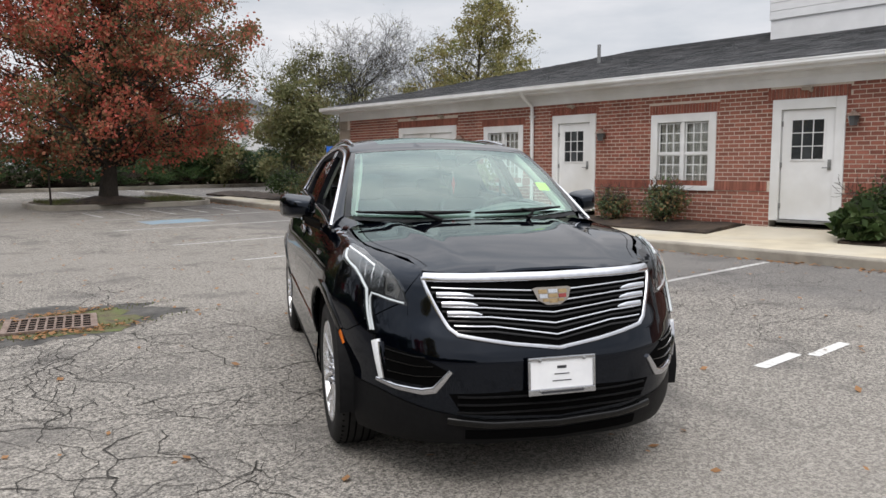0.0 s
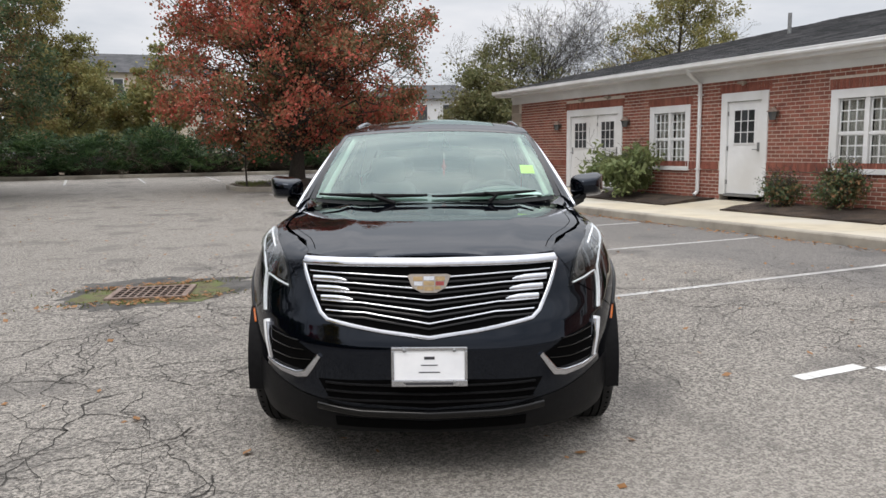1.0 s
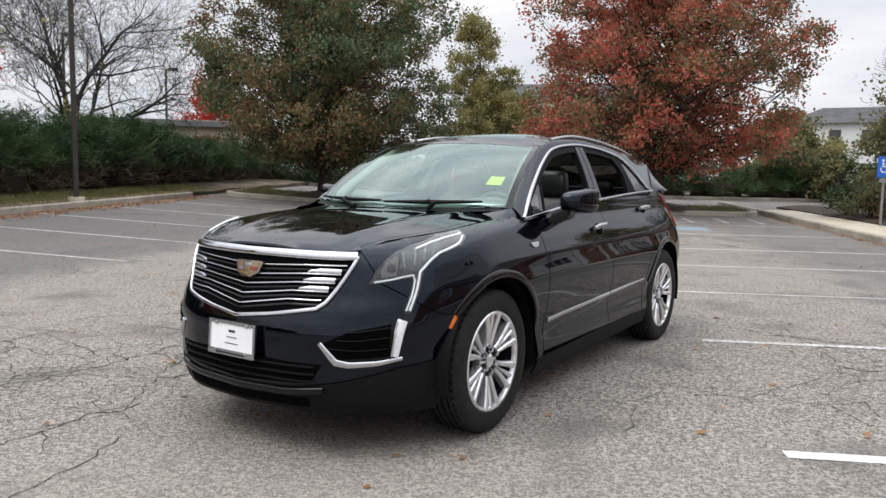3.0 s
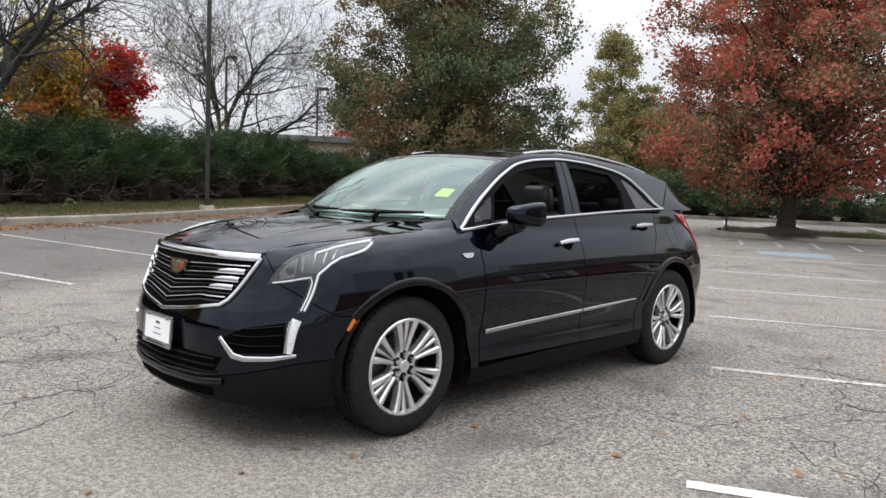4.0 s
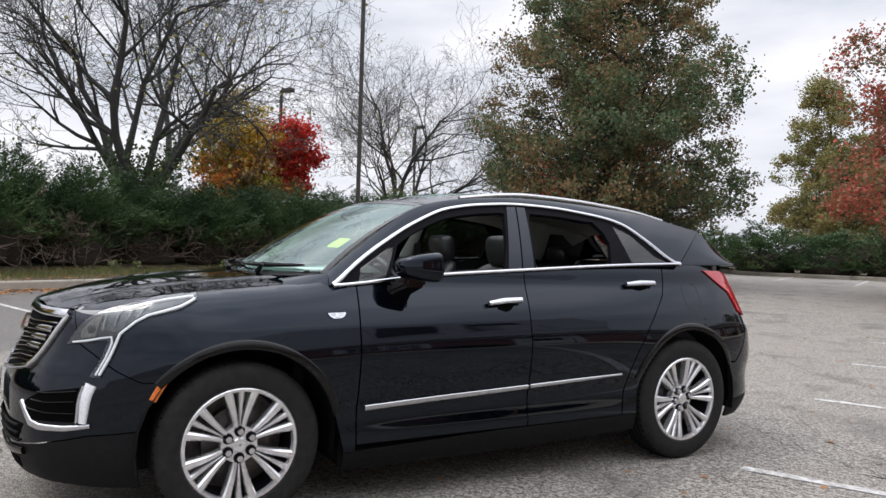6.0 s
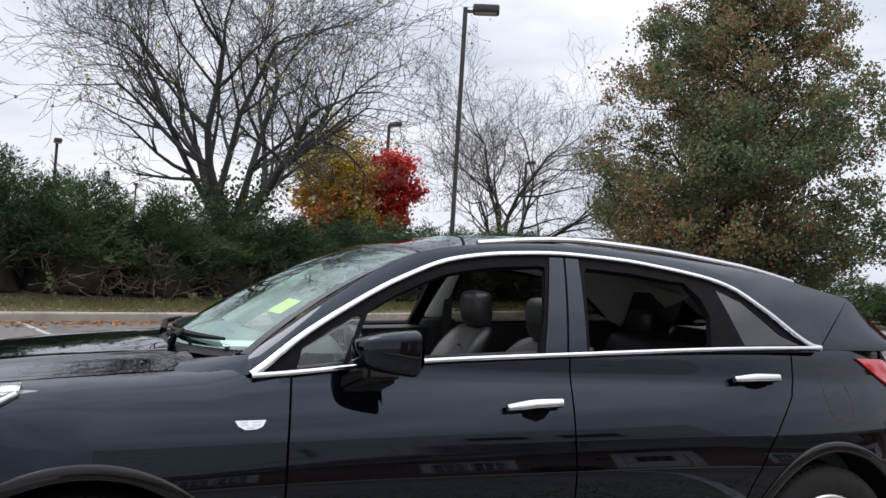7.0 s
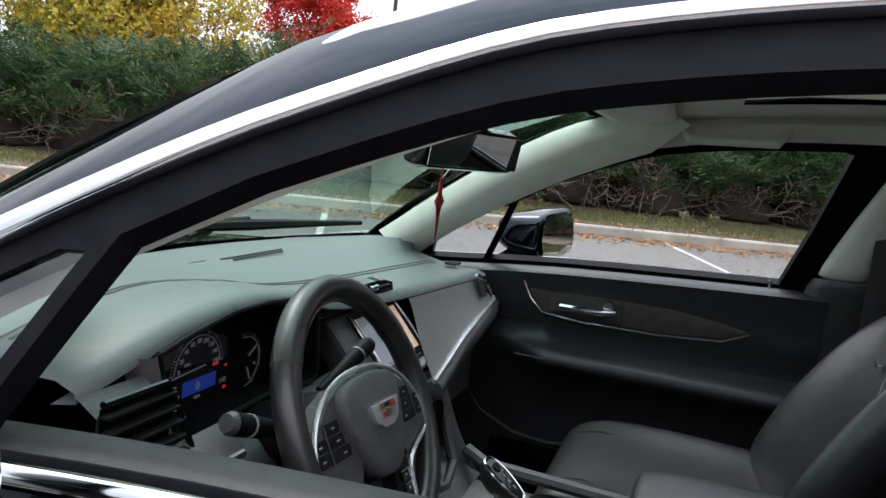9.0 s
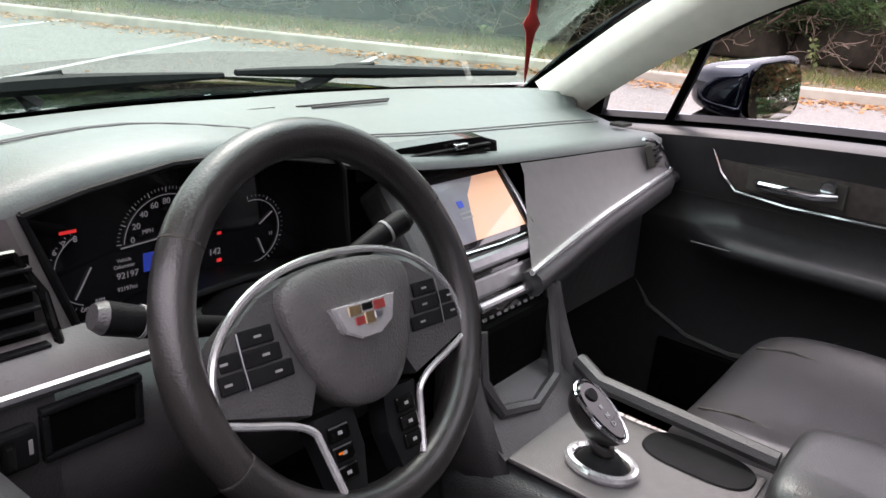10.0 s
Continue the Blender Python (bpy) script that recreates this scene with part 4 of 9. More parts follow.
def skin_mesh(name, poly, surf, mat, step=.03, thick=.012, offset=0.0, mirror=False, holes=()):
    """A panel: the outline poly, in the surface's own two coordinates, cut out of surf(a, b), with a turned-in edge."""
    loops = [dense(poly, step)] + [dense(h, step) for h in holes]
    pts, edges = [], []
    for lp in loops:
        k = len(pts)
        pts += lp
        edges += [(k + i, k + (i + 1) % len(lp)) for i in range(len(lp))]
    nb = len(pts)
    outer = np.array(loops[0])

    def inside(p, lp):
        x, y = p[:, 0], p[:, 1]
        r = np.zeros(len(p), bool)
        for (x0, y0), (x1, y1) in zip(lp, np.roll(lp, -1, 0)):
            c = ((y0 > y) != (y1 > y)) & (x < (x1 - x0) * (y - y0) / ((y1 - y0) if y1 != y0 else 1e-9) + x0)
            r ^= c
        return r
    lo, hi = outer.min(0), outer.max(0)
    A, B = np.meshgrid(np.arange(lo[0] + step / 2, hi[0], step), np.arange(lo[1] + step / 2, hi[1], step), indexing="ij")
    g = np.stack([A.ravel(), B.ravel()], -1)
    g = g[inside(g, outer)]
    for h in loops[1:]:
        g = g[~inside(g, np.array(h))]
    allb = np.array(pts)
    keep = np.array([np.min(np.hypot(*(allb - q).T)) > step * .5 for q in g], bool) if len(g) else np.zeros(0, bool)
    g = g[keep]
    v2, _, fs, *_ = delaunay_2d_cdt([Vector(p) for p in pts] + [Vector(q) for q in g], edges, [], 1, 1e-5)
    uv = np.array([(v.x, v.y) for v in v2])
    if holes:
        cen = np.array([uv[list(f)].mean(0) for f in fs])
        bad = np.zeros(len(fs), bool)
        for h in loops[1:]:
            bad |= inside(cen, np.array(h))
        fs = [f for f, q in zip(fs, bad) if not q]
    P = surf(uv[:, 0], uv[:, 1])
    e = 1e-3
    du, dv = surf(uv[:, 0] + e, uv[:, 1]) - surf(uv[:, 0] - e, uv[:, 1]), surf(uv[:, 0], uv[:, 1] + e) - surf(uv[:, 0], uv[:, 1] - e)
    N = np.cross(du, dv)
    N /= np.maximum(np.linalg.norm(N, axis=1, keepdims=True), 1e-9)
    flip = np.sign((N * (P - np.array([0, 1.4, .55]))).sum(1).mean() or 1)
    N = N * flip
    P = P + N * offset
    fs = [tuple(f) for f in fs]
    # faces wound to the normal
    T3 = np.array([f[:3] for f in fs])
    nn = np.cross(P[T3[:, 1]] - P[T3[:, 0]], P[T3[:, 2]] - P[T3[:, 0]])
    if (nn * N[T3[:, 0]]).sum() < 0:
        fs = [f[::-1] for f in fs]
        nn = -nn
    # where the surface's own slope is undefined (at its ends), take the faces' mean
    weak = np.abs((N * N).sum(1) - 1) > .1
    if weak.any():
        acc = np.zeros_like(P)
        for k in range(3):
            np.add.at(acc, T3[:, k], nn)
        acc /= np.maximum(np.linalg.norm(acc, axis=1, keepdims=True), 1e-12)
        N[weak] = acc[weak]
    count = {}
    for f in fs:
        for i in range(len(f)):
            count.setdefault(frozenset((f[i], f[(i + 1) % len(f)])), []).append((f[i], f[(i + 1) % len(f)]))
    rim = [v[0] for v in count.values() if len(v) == 1]
    V, NN, F = list(P), list(N), list(fs)
    for a, b in rim:
        k = len(V)
        V += [P[a], P[b], P[b] - N[b] * thick, P[a] - N[a] * thick]
        m = np.cross(P[b] - P[a], N[a])
        m = m / max(np.linalg.norm(m), 1e-9)
        NN += [m, m, m, m]
        F.append((k + 1, k, k + 3, k + 2))
    V, NN = np.array(V), np.array(NN)
    if mirror:
        V, NN, F = V * [-1, 1, 1], NN * [-1, 1, 1], [f[::-1] for f in F]
    me = add_mesh(name, V, F, mat, True)
    me.normals_split_custom_set_from_vertices([tuple(n) for n in NN])
    return me


def both(name, poly, surf, mat, parent, label="", **k):
    """The same panel on the car's two sides."""
    return [part(name, skin_mesh(name, poly, surf, mat, mirror=m, **k), mat, parent, label) for m in (False, True)]


def surf_normal(surf, a, b):
    e = 1e-3
    a, b = np.asarray(a, float), np.asarray(b, float)
    n = np.cross(surf(a + e, b) - surf(a - e, b), surf(a, b + e) - surf(a, b - e))
    n /= np.maximum(np.linalg.norm(n, axis=-1, keepdims=True), 1e-9)
    s = np.sign((n * (surf(a, b) - np.array([0, 1.4, .55]))).sum(-1, keepdims=True))
    return n * np.where(s == 0, 1, s)


def rib(name, pts, surf, width, height, mat, lift=0.0, mirror=False, closed=False, seg=8, widths=None, n_sub=1):
    """A rounded bead of that width and height laid along a line on a surface."""
    p = np.array(dense(pts, .03) if closed else [q for i in range(len(pts) - 1) for q in
                 [tuple(np.array(pts[i]) + (np.array(pts[i + 1]) - np.array(pts[i])) * k / max(1, int(math.dist(pts[i], pts[i + 1]) / .03)))
                  for k in range(max(1, int(math.dist(pts[i], pts[i + 1]) / .03)))]] + [pts[-1]])
    P, N = surf(p[:, 0], p[:, 1]), surf_normal(surf, p[:, 0], p[:, 1])
    n = len(P)
    T = np.roll(P, -1, 0) - np.roll(P, 1, 0) if closed else np.gradient(P, axis=0)
    T /= np.maximum(np.linalg.norm(T, axis=1, keepdims=True), 1e-9)
    S = np.cross(N, T)
    S /= np.maximum(np.linalg.norm(S, axis=1, keepdims=True), 1e-9)
    if widths is None:
        w = np.full(n, width / 2)
    else:
        d = np.concatenate(([0], np.cumsum(np.linalg.norm(np.diff(P, axis=0), axis=1))))
        w = np.interp(d / d[-1], np.linspace(0, 1, len(widths)), widths) / 2
    V, F = [], []
    for i in range(n):
        for k in range(seg + 1):
            a = math.pi * k / seg
            c, s = math.cos(a), math.sin(a)
            c, s = math.copysign(abs(c)**.6, c), abs(s)**.6
            V.append(P[i] + S[i] * c * w[i] + N[i] * (lift + s * height - (.006 if k in (0, seg) else 0)))
    for i in range(n if closed else n - 1):
        j = (i + 1) % n
        for k in range(seg):
            F.append((i * (seg + 1) + k, i * (seg + 1) + k + 1, j * (seg + 1) + k + 1, j * (seg + 1) + k))
    if not closed:
        F += [tuple(range(seg, -1, -1)), tuple((n - 1) * (seg + 1) + k for k in range(seg + 1))]
    V = np.array(V)
    if mirror:
        V, F = V * [-1, 1, 1], [f[::-1] for f in F]
    bm = bmesh.new()
    vs = [bm.verts.new(v) for v in V]
    for f in F:
        bm.faces.new([vs[i] for i in f])
    bmesh.ops.recalc_face_normals(bm, faces=bm.faces)
    return bm


def ribs(name, pts, surf, width, height, mat, parent, label="", **k):
    return [part(name, rib(name, pts, surf, width, height, mat, mirror=m, **k), mat, parent, label, True, 50) for m in (False, True)]


def full(a, b):
    """The skin with negative s for the right half, for parts across the nose."""
    p = wrap(np.abs(a), b)
    p[..., 0] *= np.where(np.asarray(a) < 0, -1, 1)
    return p


car = empty("car")
tagged(car, "glossy black five-door crossover car with chrome grille and open front windows", "car")
S = lambda y, z=.7: float(s_of_y(y, z))
R_ARCH, Z_HUB, Y_REAR = .447, .385, 2.857


def arch(y0, a0, a1, n=22, r=R_ARCH):
    """Points of a wheel opening in (s, z), from angle a0 to a1 (degrees from the tail, over the top)."""
    out = []
    for k in range(n + 1):
        a = radians(a0 + (a1 - a0) * k / n)
        y, z = y0 + r * math.cos(a), Z_HUB + r * math.sin(a)
        out.append((S(y, z), z))
    return out


GAP = .0035
# nose: bumper skin and the darker valance under it
val_top = [(0, .345), (.35, .36), (.6, .40), (.85, .455), (S(-.438, .475), .475)]
bump = [(s, z) for s, z in val_top] + [(S(-.408, .56), .56), (S(-.365, .64), .64), (S(-.330, .69), .688), (S(-.43, .69), .690), (.93, .735), (.70, .845), (.605, .985), (.3, .985), (0, .985)]
left = [(s, z + .003) if i < 5 else (s, z) for i, (s, z) in enumerate(bump)]
poly = left + [(-s, z) for s, z in left[::-1][1:-1]]
part("front_bumper", skin_mesh("front_bumper", poly, full, PAINT, step=.028), PAINT, car, "glossy black front bumper")
vl = [(0, .235), (.5, .232), (.85, .222), (S(-.43, .25), .225)] + [(s, z - .003) for s, z in val_top[::-1]]
part("front_valance", skin_mesh("front_valance", vl + [(-s, z) for s, z in vl[::-1][1:-1]], full, PLASTIC, step=.03), PLASTIC, car, "dull black lower valance")
part("chin_strip", rib("chin_strip", [(-.5, .355), (-.3, .335), (0, .33), (.3, .335), (.5, .355)], full, .035, .018, GLOSSBLACK), GLOSSBLACK, car, "", True, 50)
part("chin_slot", rib("chin_slot", [(-.42, .285), (0, .275), (.42, .285)], full, .05, .003, VOID), VOID, car, "dark slot in the valance", True)

# fenders
fend = [(.609, .985), (.704, .849), (.933, .739), (S(-.43, .69) + .001, .694), *arch(0, 136, 20, 26), (S(.455, .45), .48), (S(.50, .3), .30), (S(.558, .3), .30), (S(.558, .6), .6), (S(.565, .9), .9), (S(.578, 1.1), 1.108),
        (S(.46, 1.1), 1.102), (S(.40, 1.1), 1.125)]
for y in (.3, .15, 0, -.15, -.3, -.45, -.58, -.68):
    fend.append((S(y, float(shoulder_z(y))), float(shoulder_z(y)) - .001))
fenders = both("fender", fend, wrap, PAINT, car, "glossy black front fender", step=.022)
ftop = [(float(np.interp(y, y_tab, xe_tab)) - .001, y) for y in np.linspace(-.66, .38, 16)] + [(.74, .43), (.735, .40)] + [(float(np.interp(y, y_tab, xe_tab)) - w, y) for y, w in zip(np.linspace(.36, -.64, 15), np.linspace(.045, .030, 15))]
for ob, m in zip(fenders, (False, True)):
    part("fender_top", skin_mesh("fender_top", ftop, bonnet, PAINT, step=.03, mirror=m), PAINT, ob)

# bonnet
hx = [(float(np.interp(y, y_tab, xe_tab)) - w - .004, y) for y, w in zip(np.linspace(-.64, .36, 15), np.linspace(.030, .045, 15))]
nose = [(float(wrap(s, .985)[0]), float(wrap(s, .985)[1]) + .006) for s in (0, .15, .3, .45, .6)]
half = nose + hx + [(.70, .405), (.6, .345), (.45, .27), (.25, .205), (0, .18)]
part("bonnet", skin_mesh("bonnet", half + [(-x, y) for x, y in half[::-1][1:-1]], bonnet, PAINT, step=.035), PAINT, car, "glossy black bonnet reflecting the sky")

# doors
f_door = [(S(.566, .33), .335), (S(.566, .6), .6), (S(.573, .9), .9), (S(.586, 1.1), 1.108)] + [(S(y, 1.1), float(belt_z(y)) - .012) for y in (.7, .85, 1.0, 1.2, 1.4, 1.6)] + [(S(1.628, 1.1), 1.185), (S(1.60, .9), .9), (S(1.595, .6), .6), (S(1.60, .33), .335)]
front_doors = both("front_door", f_door, wrap, PAINT, car, "glossy black front door, window lowered", step=.024)
r_edge = [(2.30, .335), (2.31, .45), (2.345, .6), (2.40, .72), (2.48, .84), (2.58, .95), (2.68, 1.05), (2.72, 1.12), (2.74, 1.225)]
r_door = [(S(1.607, .33), .335), (S(1.602, .6), .6), (S(1.607, .9), .9), (S(1.635, 1.1), 1.185)] + [(S(y, 1.1), float(belt_z(y)) - .012) for y in (1.8, 2.0, 2.2, 2.4, 2.6)] + [(S(y, min(z, 1.1)), z) for y, z in r_edge[::-1]]
rear_doors = both("rear_door", r_door, wrap, PAINT, car, "glossy black rear door, window lowered", step=.024)
quarter = [(S(y + .009, min(z, 1.1)), z) for y, z in r_edge] + [(S(2.85, 1.1), 1.236), (S(2.95, 1.1), 1.24), (4.62, 1.244), (4.85, 1.20), (5.0, 1.05), (5.06, .80), (4.98, .70), (4.87, .60)] + arch(Y_REAR, 30, 158, 28) + [(S(2.42, .5), .40), (S(2.42, .4), .335)]
both("rear_quarter", quarter, wrap, PAINT, car, "glossy black rear quarter panel", step=.024)
rb = [(4.875, .59), (4.99, .69), (5.07, .79), (5.3, .83), (6.05, .84), (6.05, .40), (5.2, .36), (4.80, .34), *arch(Y_REAR, -5, 28, 8)]
both("rear_bumper", rb, wrap, PAINT, car, "glossy black rear bumper", step=.03)
both("rear_valance", [(4.80, .335), (5.2, .355), (6.05, .395), (6.05, .24), (5.2, .22), (4.85, .22)], wrap, PLASTIC, car, step=.04)
gate = [(5.32, .835), (6.05, .845), (6.05, 1.262), (5.40, 1.255)]
both("tailgate", gate, wrap, PAINT, car, "glossy black tailgate", step=.035)
sill = [(S(.50, .25), .295), (S(1.4, .25), .325), (S(2.42, .25), .33), (S(2.42, .2), .23), (S(1.4, .2), .20), (S(.50, .2), .20)]
both("sill", sill, wrap, PLASTIC, car, "dull black sill cladding", step=.04)

# lamps, badges and trim on the skin
HEAD = [(.65, .842), (.72, .850), (.80, .866), (.842, .868), (.836, .80), (.826, .712), (.868, .712), (.880, .80), (.897, .90), (.95, .945), (1.0, .972), (1.18, 1.008), (1.275, 1.046), (1.275, 1.070), (1.15, 1.064), (1.01, 1.052), (.83, 1.008), (.76, .985), (.71, .955), (.675, .91)]
for ob, m in zip(fenders, (False, True)):
    hl = part("headlight", skin_mesh("headlight", HEAD, wrap, GLOSSBLACK, step=.018, offset=.003, thick=.02, mirror=m), GLOSSBLACK, car, "clear L-shaped headlight with a white light bar")
    part("light_bar", rib("light_bar", [(.67, .853), (.74, .864), (.80, .877), (.848, .884), (.858, .86), (.850, .79), (.842, .722)], wrap, .008, .007, LED, lift=.004, mirror=m), LED, hl, "white light bar", True)
    part("light_bar", rib("light_bar", [(.858, .722), (.868, .80), (.884, .90), (.945, .952), (1.0, .982), (1.17, 1.020), (1.262, 1.052)], wrap, .012, .007, LED, lift=.004, mirror=m), LED, hl, "white light bar", True)
    part("reflector", skin_mesh("reflector", [(.775, .915), (.872, .905), (.93, .955), (1.02, 1.0), (1.16, 1.030), (1.25, 1.060), (1.05, 1.050), (.86, 1.008), (.79, .985)], wrap, LAMPGREY, step=.02, offset=.007, thick=.006, mirror=m), LAMPGREY, hl, "reflector behind the lens, shaded by its grey colour")
    part("light_bar", rib("light_bar", [(.86, .998), (.96, 1.026), (1.06, 1.042), (1.16, 1.052), (1.255, 1.060)], wrap, .010, .006, LED, lift=.010, mirror=m), LED, hl, "white light bar", True)
    part("reflector", skin_mesh("reflector", [(.702, .872), (.765, .884), (.768, .975), (.72, .95), (.69, .905)], wrap, DARKALLOY, step=.02, offset=.006, thick=.005, mirror=m), DARKALLOY, hl, "dark reflector round the projector")
    for k in range(4):
        part("reflector_rib", rib("reflector_rib", [(.80 + .05 * k, .905 + .022 * k), (.79 + .065 * k, .985 + .016 * k)], wrap, .003, .003, LAMPSILVER, lift=.013, mirror=m, seg=4), LAMPSILVER, hl, "", True)
    bm = bmesh.new()
    c, nrm = wrap(np.array(.738), np.array(.915)) * [-1 if m else 1, 1, 1], surf_normal(wrap, np.array(.738), np.array(.915)) * [-1 if m else 1, 1, 1]
    rot = Vector(nrm).to_track_quat("Z", "Y").to_matrix().to_4x4()
    bmesh.ops.create_uvsphere(bm, u_segments=16, v_segments=10, radius=.028, matrix=Matrix.Translation(Vector(c)) @ rot @ Matrix.Diagonal((1, 1, .35, 1)))
    part("projector", bm, GLOSSBLACK, hl, "round projector lens", True)
    part("lens", skin_mesh("lens", HEAD, wrap, CLEAR, step=.022, offset=.016, thick=.014, mirror=m), CLEAR, hl, "clear lens")
    # fog surround and vertical lamp
    fg = part("fog_recess", skin_mesh("fog_recess", [(.50, .575), (.575, .502), (.80, .512), (.79, .665), (.62, .635)], wrap, VOID, step=.02, offset=.002, thick=.004, mirror=m), VOID, car, "black slatted recess beside the bumper")
    for z0, z1 in ((.555, .552), (.595, .605), (.63, .65)):
        part("slat", rib("slat", [(.53 + (z0 - .555) * .9, z0), (.65, (z0 + z1) / 2 - .008), (.785, z1)], wrap, .007, .006, PLASTIC, lift=.002, mirror=m, seg=6), GLOSSBLACK, fg, "", True)
    part("chrome_blade", rib("chrome_blade", [(.485, .578), (.565, .49), (.62, .478), (.74, .482), (.86, .500)], wrap, .03, .012, CHROME, mirror=m, widths=[.022, .036, .03, .026, .02]), CHROME, fg, "chrome blade under the fog recess", True)
    part("daylight_lamp", rib("daylight_lamp", [(.825, .512), (.832, .60), (.838, .68)], wrap, .046, .016, LED, mirror=m, widths=[.034, .044, .05]), LED, fg, "upright white running lamp", True)
    part("lamp_edge", rib("lamp_edge", [(.803, .515), (.808, .60), (.81, .675)], wrap, .010, .02, CHROME, mirror=m, seg=6), CHROME, fg, "", True)
    part("side_marker", rib("side_marker", [(S(-.385, .62), .615), (S(-.34, .7), .705)], wrap, .034, .006, AMBER, mirror=m), AMBER, car, "amber side marker", True)
    part("door_moulding", rib("door_moulding", [(S(.605, .5), .512), (S(1.0, .5), .530), (S(1.594, .55), .553)], wrap, .026, .010, CHROME, mirror=m, widths=[.03, .03, .026]), CHROME, front_doors[m], "chrome door moulding", True)
    part("door_moulding", rib("door_moulding", [(S(1.608, .55), .5535), (S(2.0, .57), .571), (S(2.28, .59), .584)], wrap, .024, .010, CHROME, mirror=m, widths=[.026, .022, .012]), CHROME, rear_doors[m], "chrome door moulding", True)
    # wheel arch lips
    part("arch_lip", rib("arch_lip", arch(0, 141, 15, 30, R_ARCH + .022), wrap, .042, .010, GLOSSBLACK, mirror=m), GLOSSBLACK, car, "gloss black wheel arch lip", True)
    part("arch_lip", rib("arch_lip", arch(Y_REAR, 25, 160, 30, R_ARCH + .022), wrap, .042, .010, GLOSSBLACK, mirror=m), GLOSSBLACK, car, "gloss black wheel arch lip", True)
    # fender badge: a small crest-like plate
    part("fender_badge", skin_mesh("fender_badge", [(S(.405), .982), (S(.50), .984), (S(.49), .966), (S(.47), .957), (S(.435), .956), (S(.415), .966)], wrap, CHROME, step=.02, offset=.008, thick=.01, mirror=m), CHROME, car, "small chrome badge")
    for y0, y1, z0, z1 in ((.420, .444, .9755, .9795), (.461, .487, .9760, .9800), (.424, .447, .9680, .9720), (.458, .482, .9680, .9720), (.440, .466, .9605, .9640)):
        part("badge_field", skin_mesh("badge_field", [(S(y0), z1), (S(y1), z1), (S(y1), z0), (S(y0), z0)], wrap, SATIN, step=.02, offset=.0105, thick=.004, mirror=m), SATIN, car, "grey field of the badge")
    # tail lamp and fuel flap
    part("tail_lamp", skin_mesh("tail_lamp", [(4.66, 1.205), (4.95, 1.20), (5.12, 1.17), (5.15, .90), (5.03, .93), (4.98, 1.06), (4.80, 1.14)], wrap, REDLENS, step=.022, offset=.010, thick=.02, mirror=m), REDLENS, car, "red tail lamp")
    # handles
    for door, y0, y1, z0, z1 in ((front_doors[m], 1.332, 1.556, 1.009, 1.025), (rear_doors[m], 2.378, 2.622, 1.109, 1.118)):
        # the cup is no hollow: a thin dark pad paints its shade
        part("handle_cup", rib("handle_cup", [(S(y0 + .065, 1.0), z0 - .006), (S((y0 + y1) / 2, 1.0), z0 - .002), (S(y1 - .05, 1.0), z1 - .006)], wrap, .075, .0015, VOID, mirror=m, widths=[.04, .085, .085, .04]), VOID, door, "handle cup, its shade painted as a dark pad", True)
        part("door_handle", rib("door_handle", [(S(y0, 1.0), z0), (S((y0 + y1) / 2, 1.0), (z0 + z1) / 2 + .004), (S(y1, 1.0), z1)], wrap, .034, .014, CHROME, lift=.022, mirror=m, widths=[.024, .034, .034, .03]), CHROME, door, "chrome pull handle", True)
part("fuel_flap", rib("fuel_flap", [(S(2.955 + .075 * math.copysign(abs(math.cos(a))**.6, math.cos(a)), 1.03), 1.04 + .085 * math.copysign(abs(math.sin(a))**.6, math.sin(a))) for a in np.linspace(0, 6.28, 30)[:-1]], wrap, .004, .0012, CRACK, closed=True, seg=4), CRACK, car, "joint of the fuel flap")

# grille: black field, chrome frame, stepped chrome bars
gt, gb = .972, .660
gril = [(-.592, gt), (-.3, gt), (0, gt), (.3, gt), (.592, gt), (.47, .745), (.43, .725), (.2, .685), (0, gb), (-.2, .685), (-.43, .725), (-.47, .745)]
grille = part("grille", skin_mesh("grille", gril, full, VOID, step=.03, offset=.003, thick=.006), VOID, car, "black grille with chrome frame and bars")
part("top_bar", rib("top_bar", [(-.585, .968), (-.3, .968), (0, .967), (.3, .968), (.585, .968)], full, .045, .020, CHROME), CHROME, grille, "broad chrome upper bar", True)
part("frame", rib("frame", [(-.59, .965), (-.535, .86), (-.475, .755), (-.44, .728), (-.2, .688), (0, .664), (.2, .688), (.44, .728), (.475, .755), (.535, .86), (.59, .965)], full, .022, .018, CHROME), CHROME, grille, "chrome frame of the grille", True)
for k, z in enumerate((.925, .885, .845, .805, .765, .725)):
    w = np.interp(z, [.66, .745, .972], [.30, .455, .585]) - .015
    dz = -.022 - .006 * k
    line = [(-w, z), (-w * .62, z - .004), (0, z + dz), (w * .62, z - .004), (w, z)]
    if k < 5:
        part("thin_bar", rib("thin_bar", line, full, .0085, .010, CHROME, lift=.003, seg=6), CHROME, grille, "thin chrome bar", True)
    if k in (1, 2, 3):
        for sgn in (-1, 1):
            part("bar_blade", rib("bar_blade", [(sgn * w, z + .012), (sgn * w * .90, z + .0125), (sgn * w * .80, z + .012), (sgn * w * .725, z + .010), (sgn * w * .69, z + .006)], full, .026, .014, CHROME, lift=.003, widths=[.026, .027, .027, .026, .008]), CHROME, grille, "chrome blade at the end of a bar", True)
    if k < 5:
        part("dark_bar", rib("dark_bar", [(a, b - .02) for a, b in line], full, .012, .008, GLOSSBLACK, lift=.002, seg=6), GLOSSBLACK, grille, "", True)
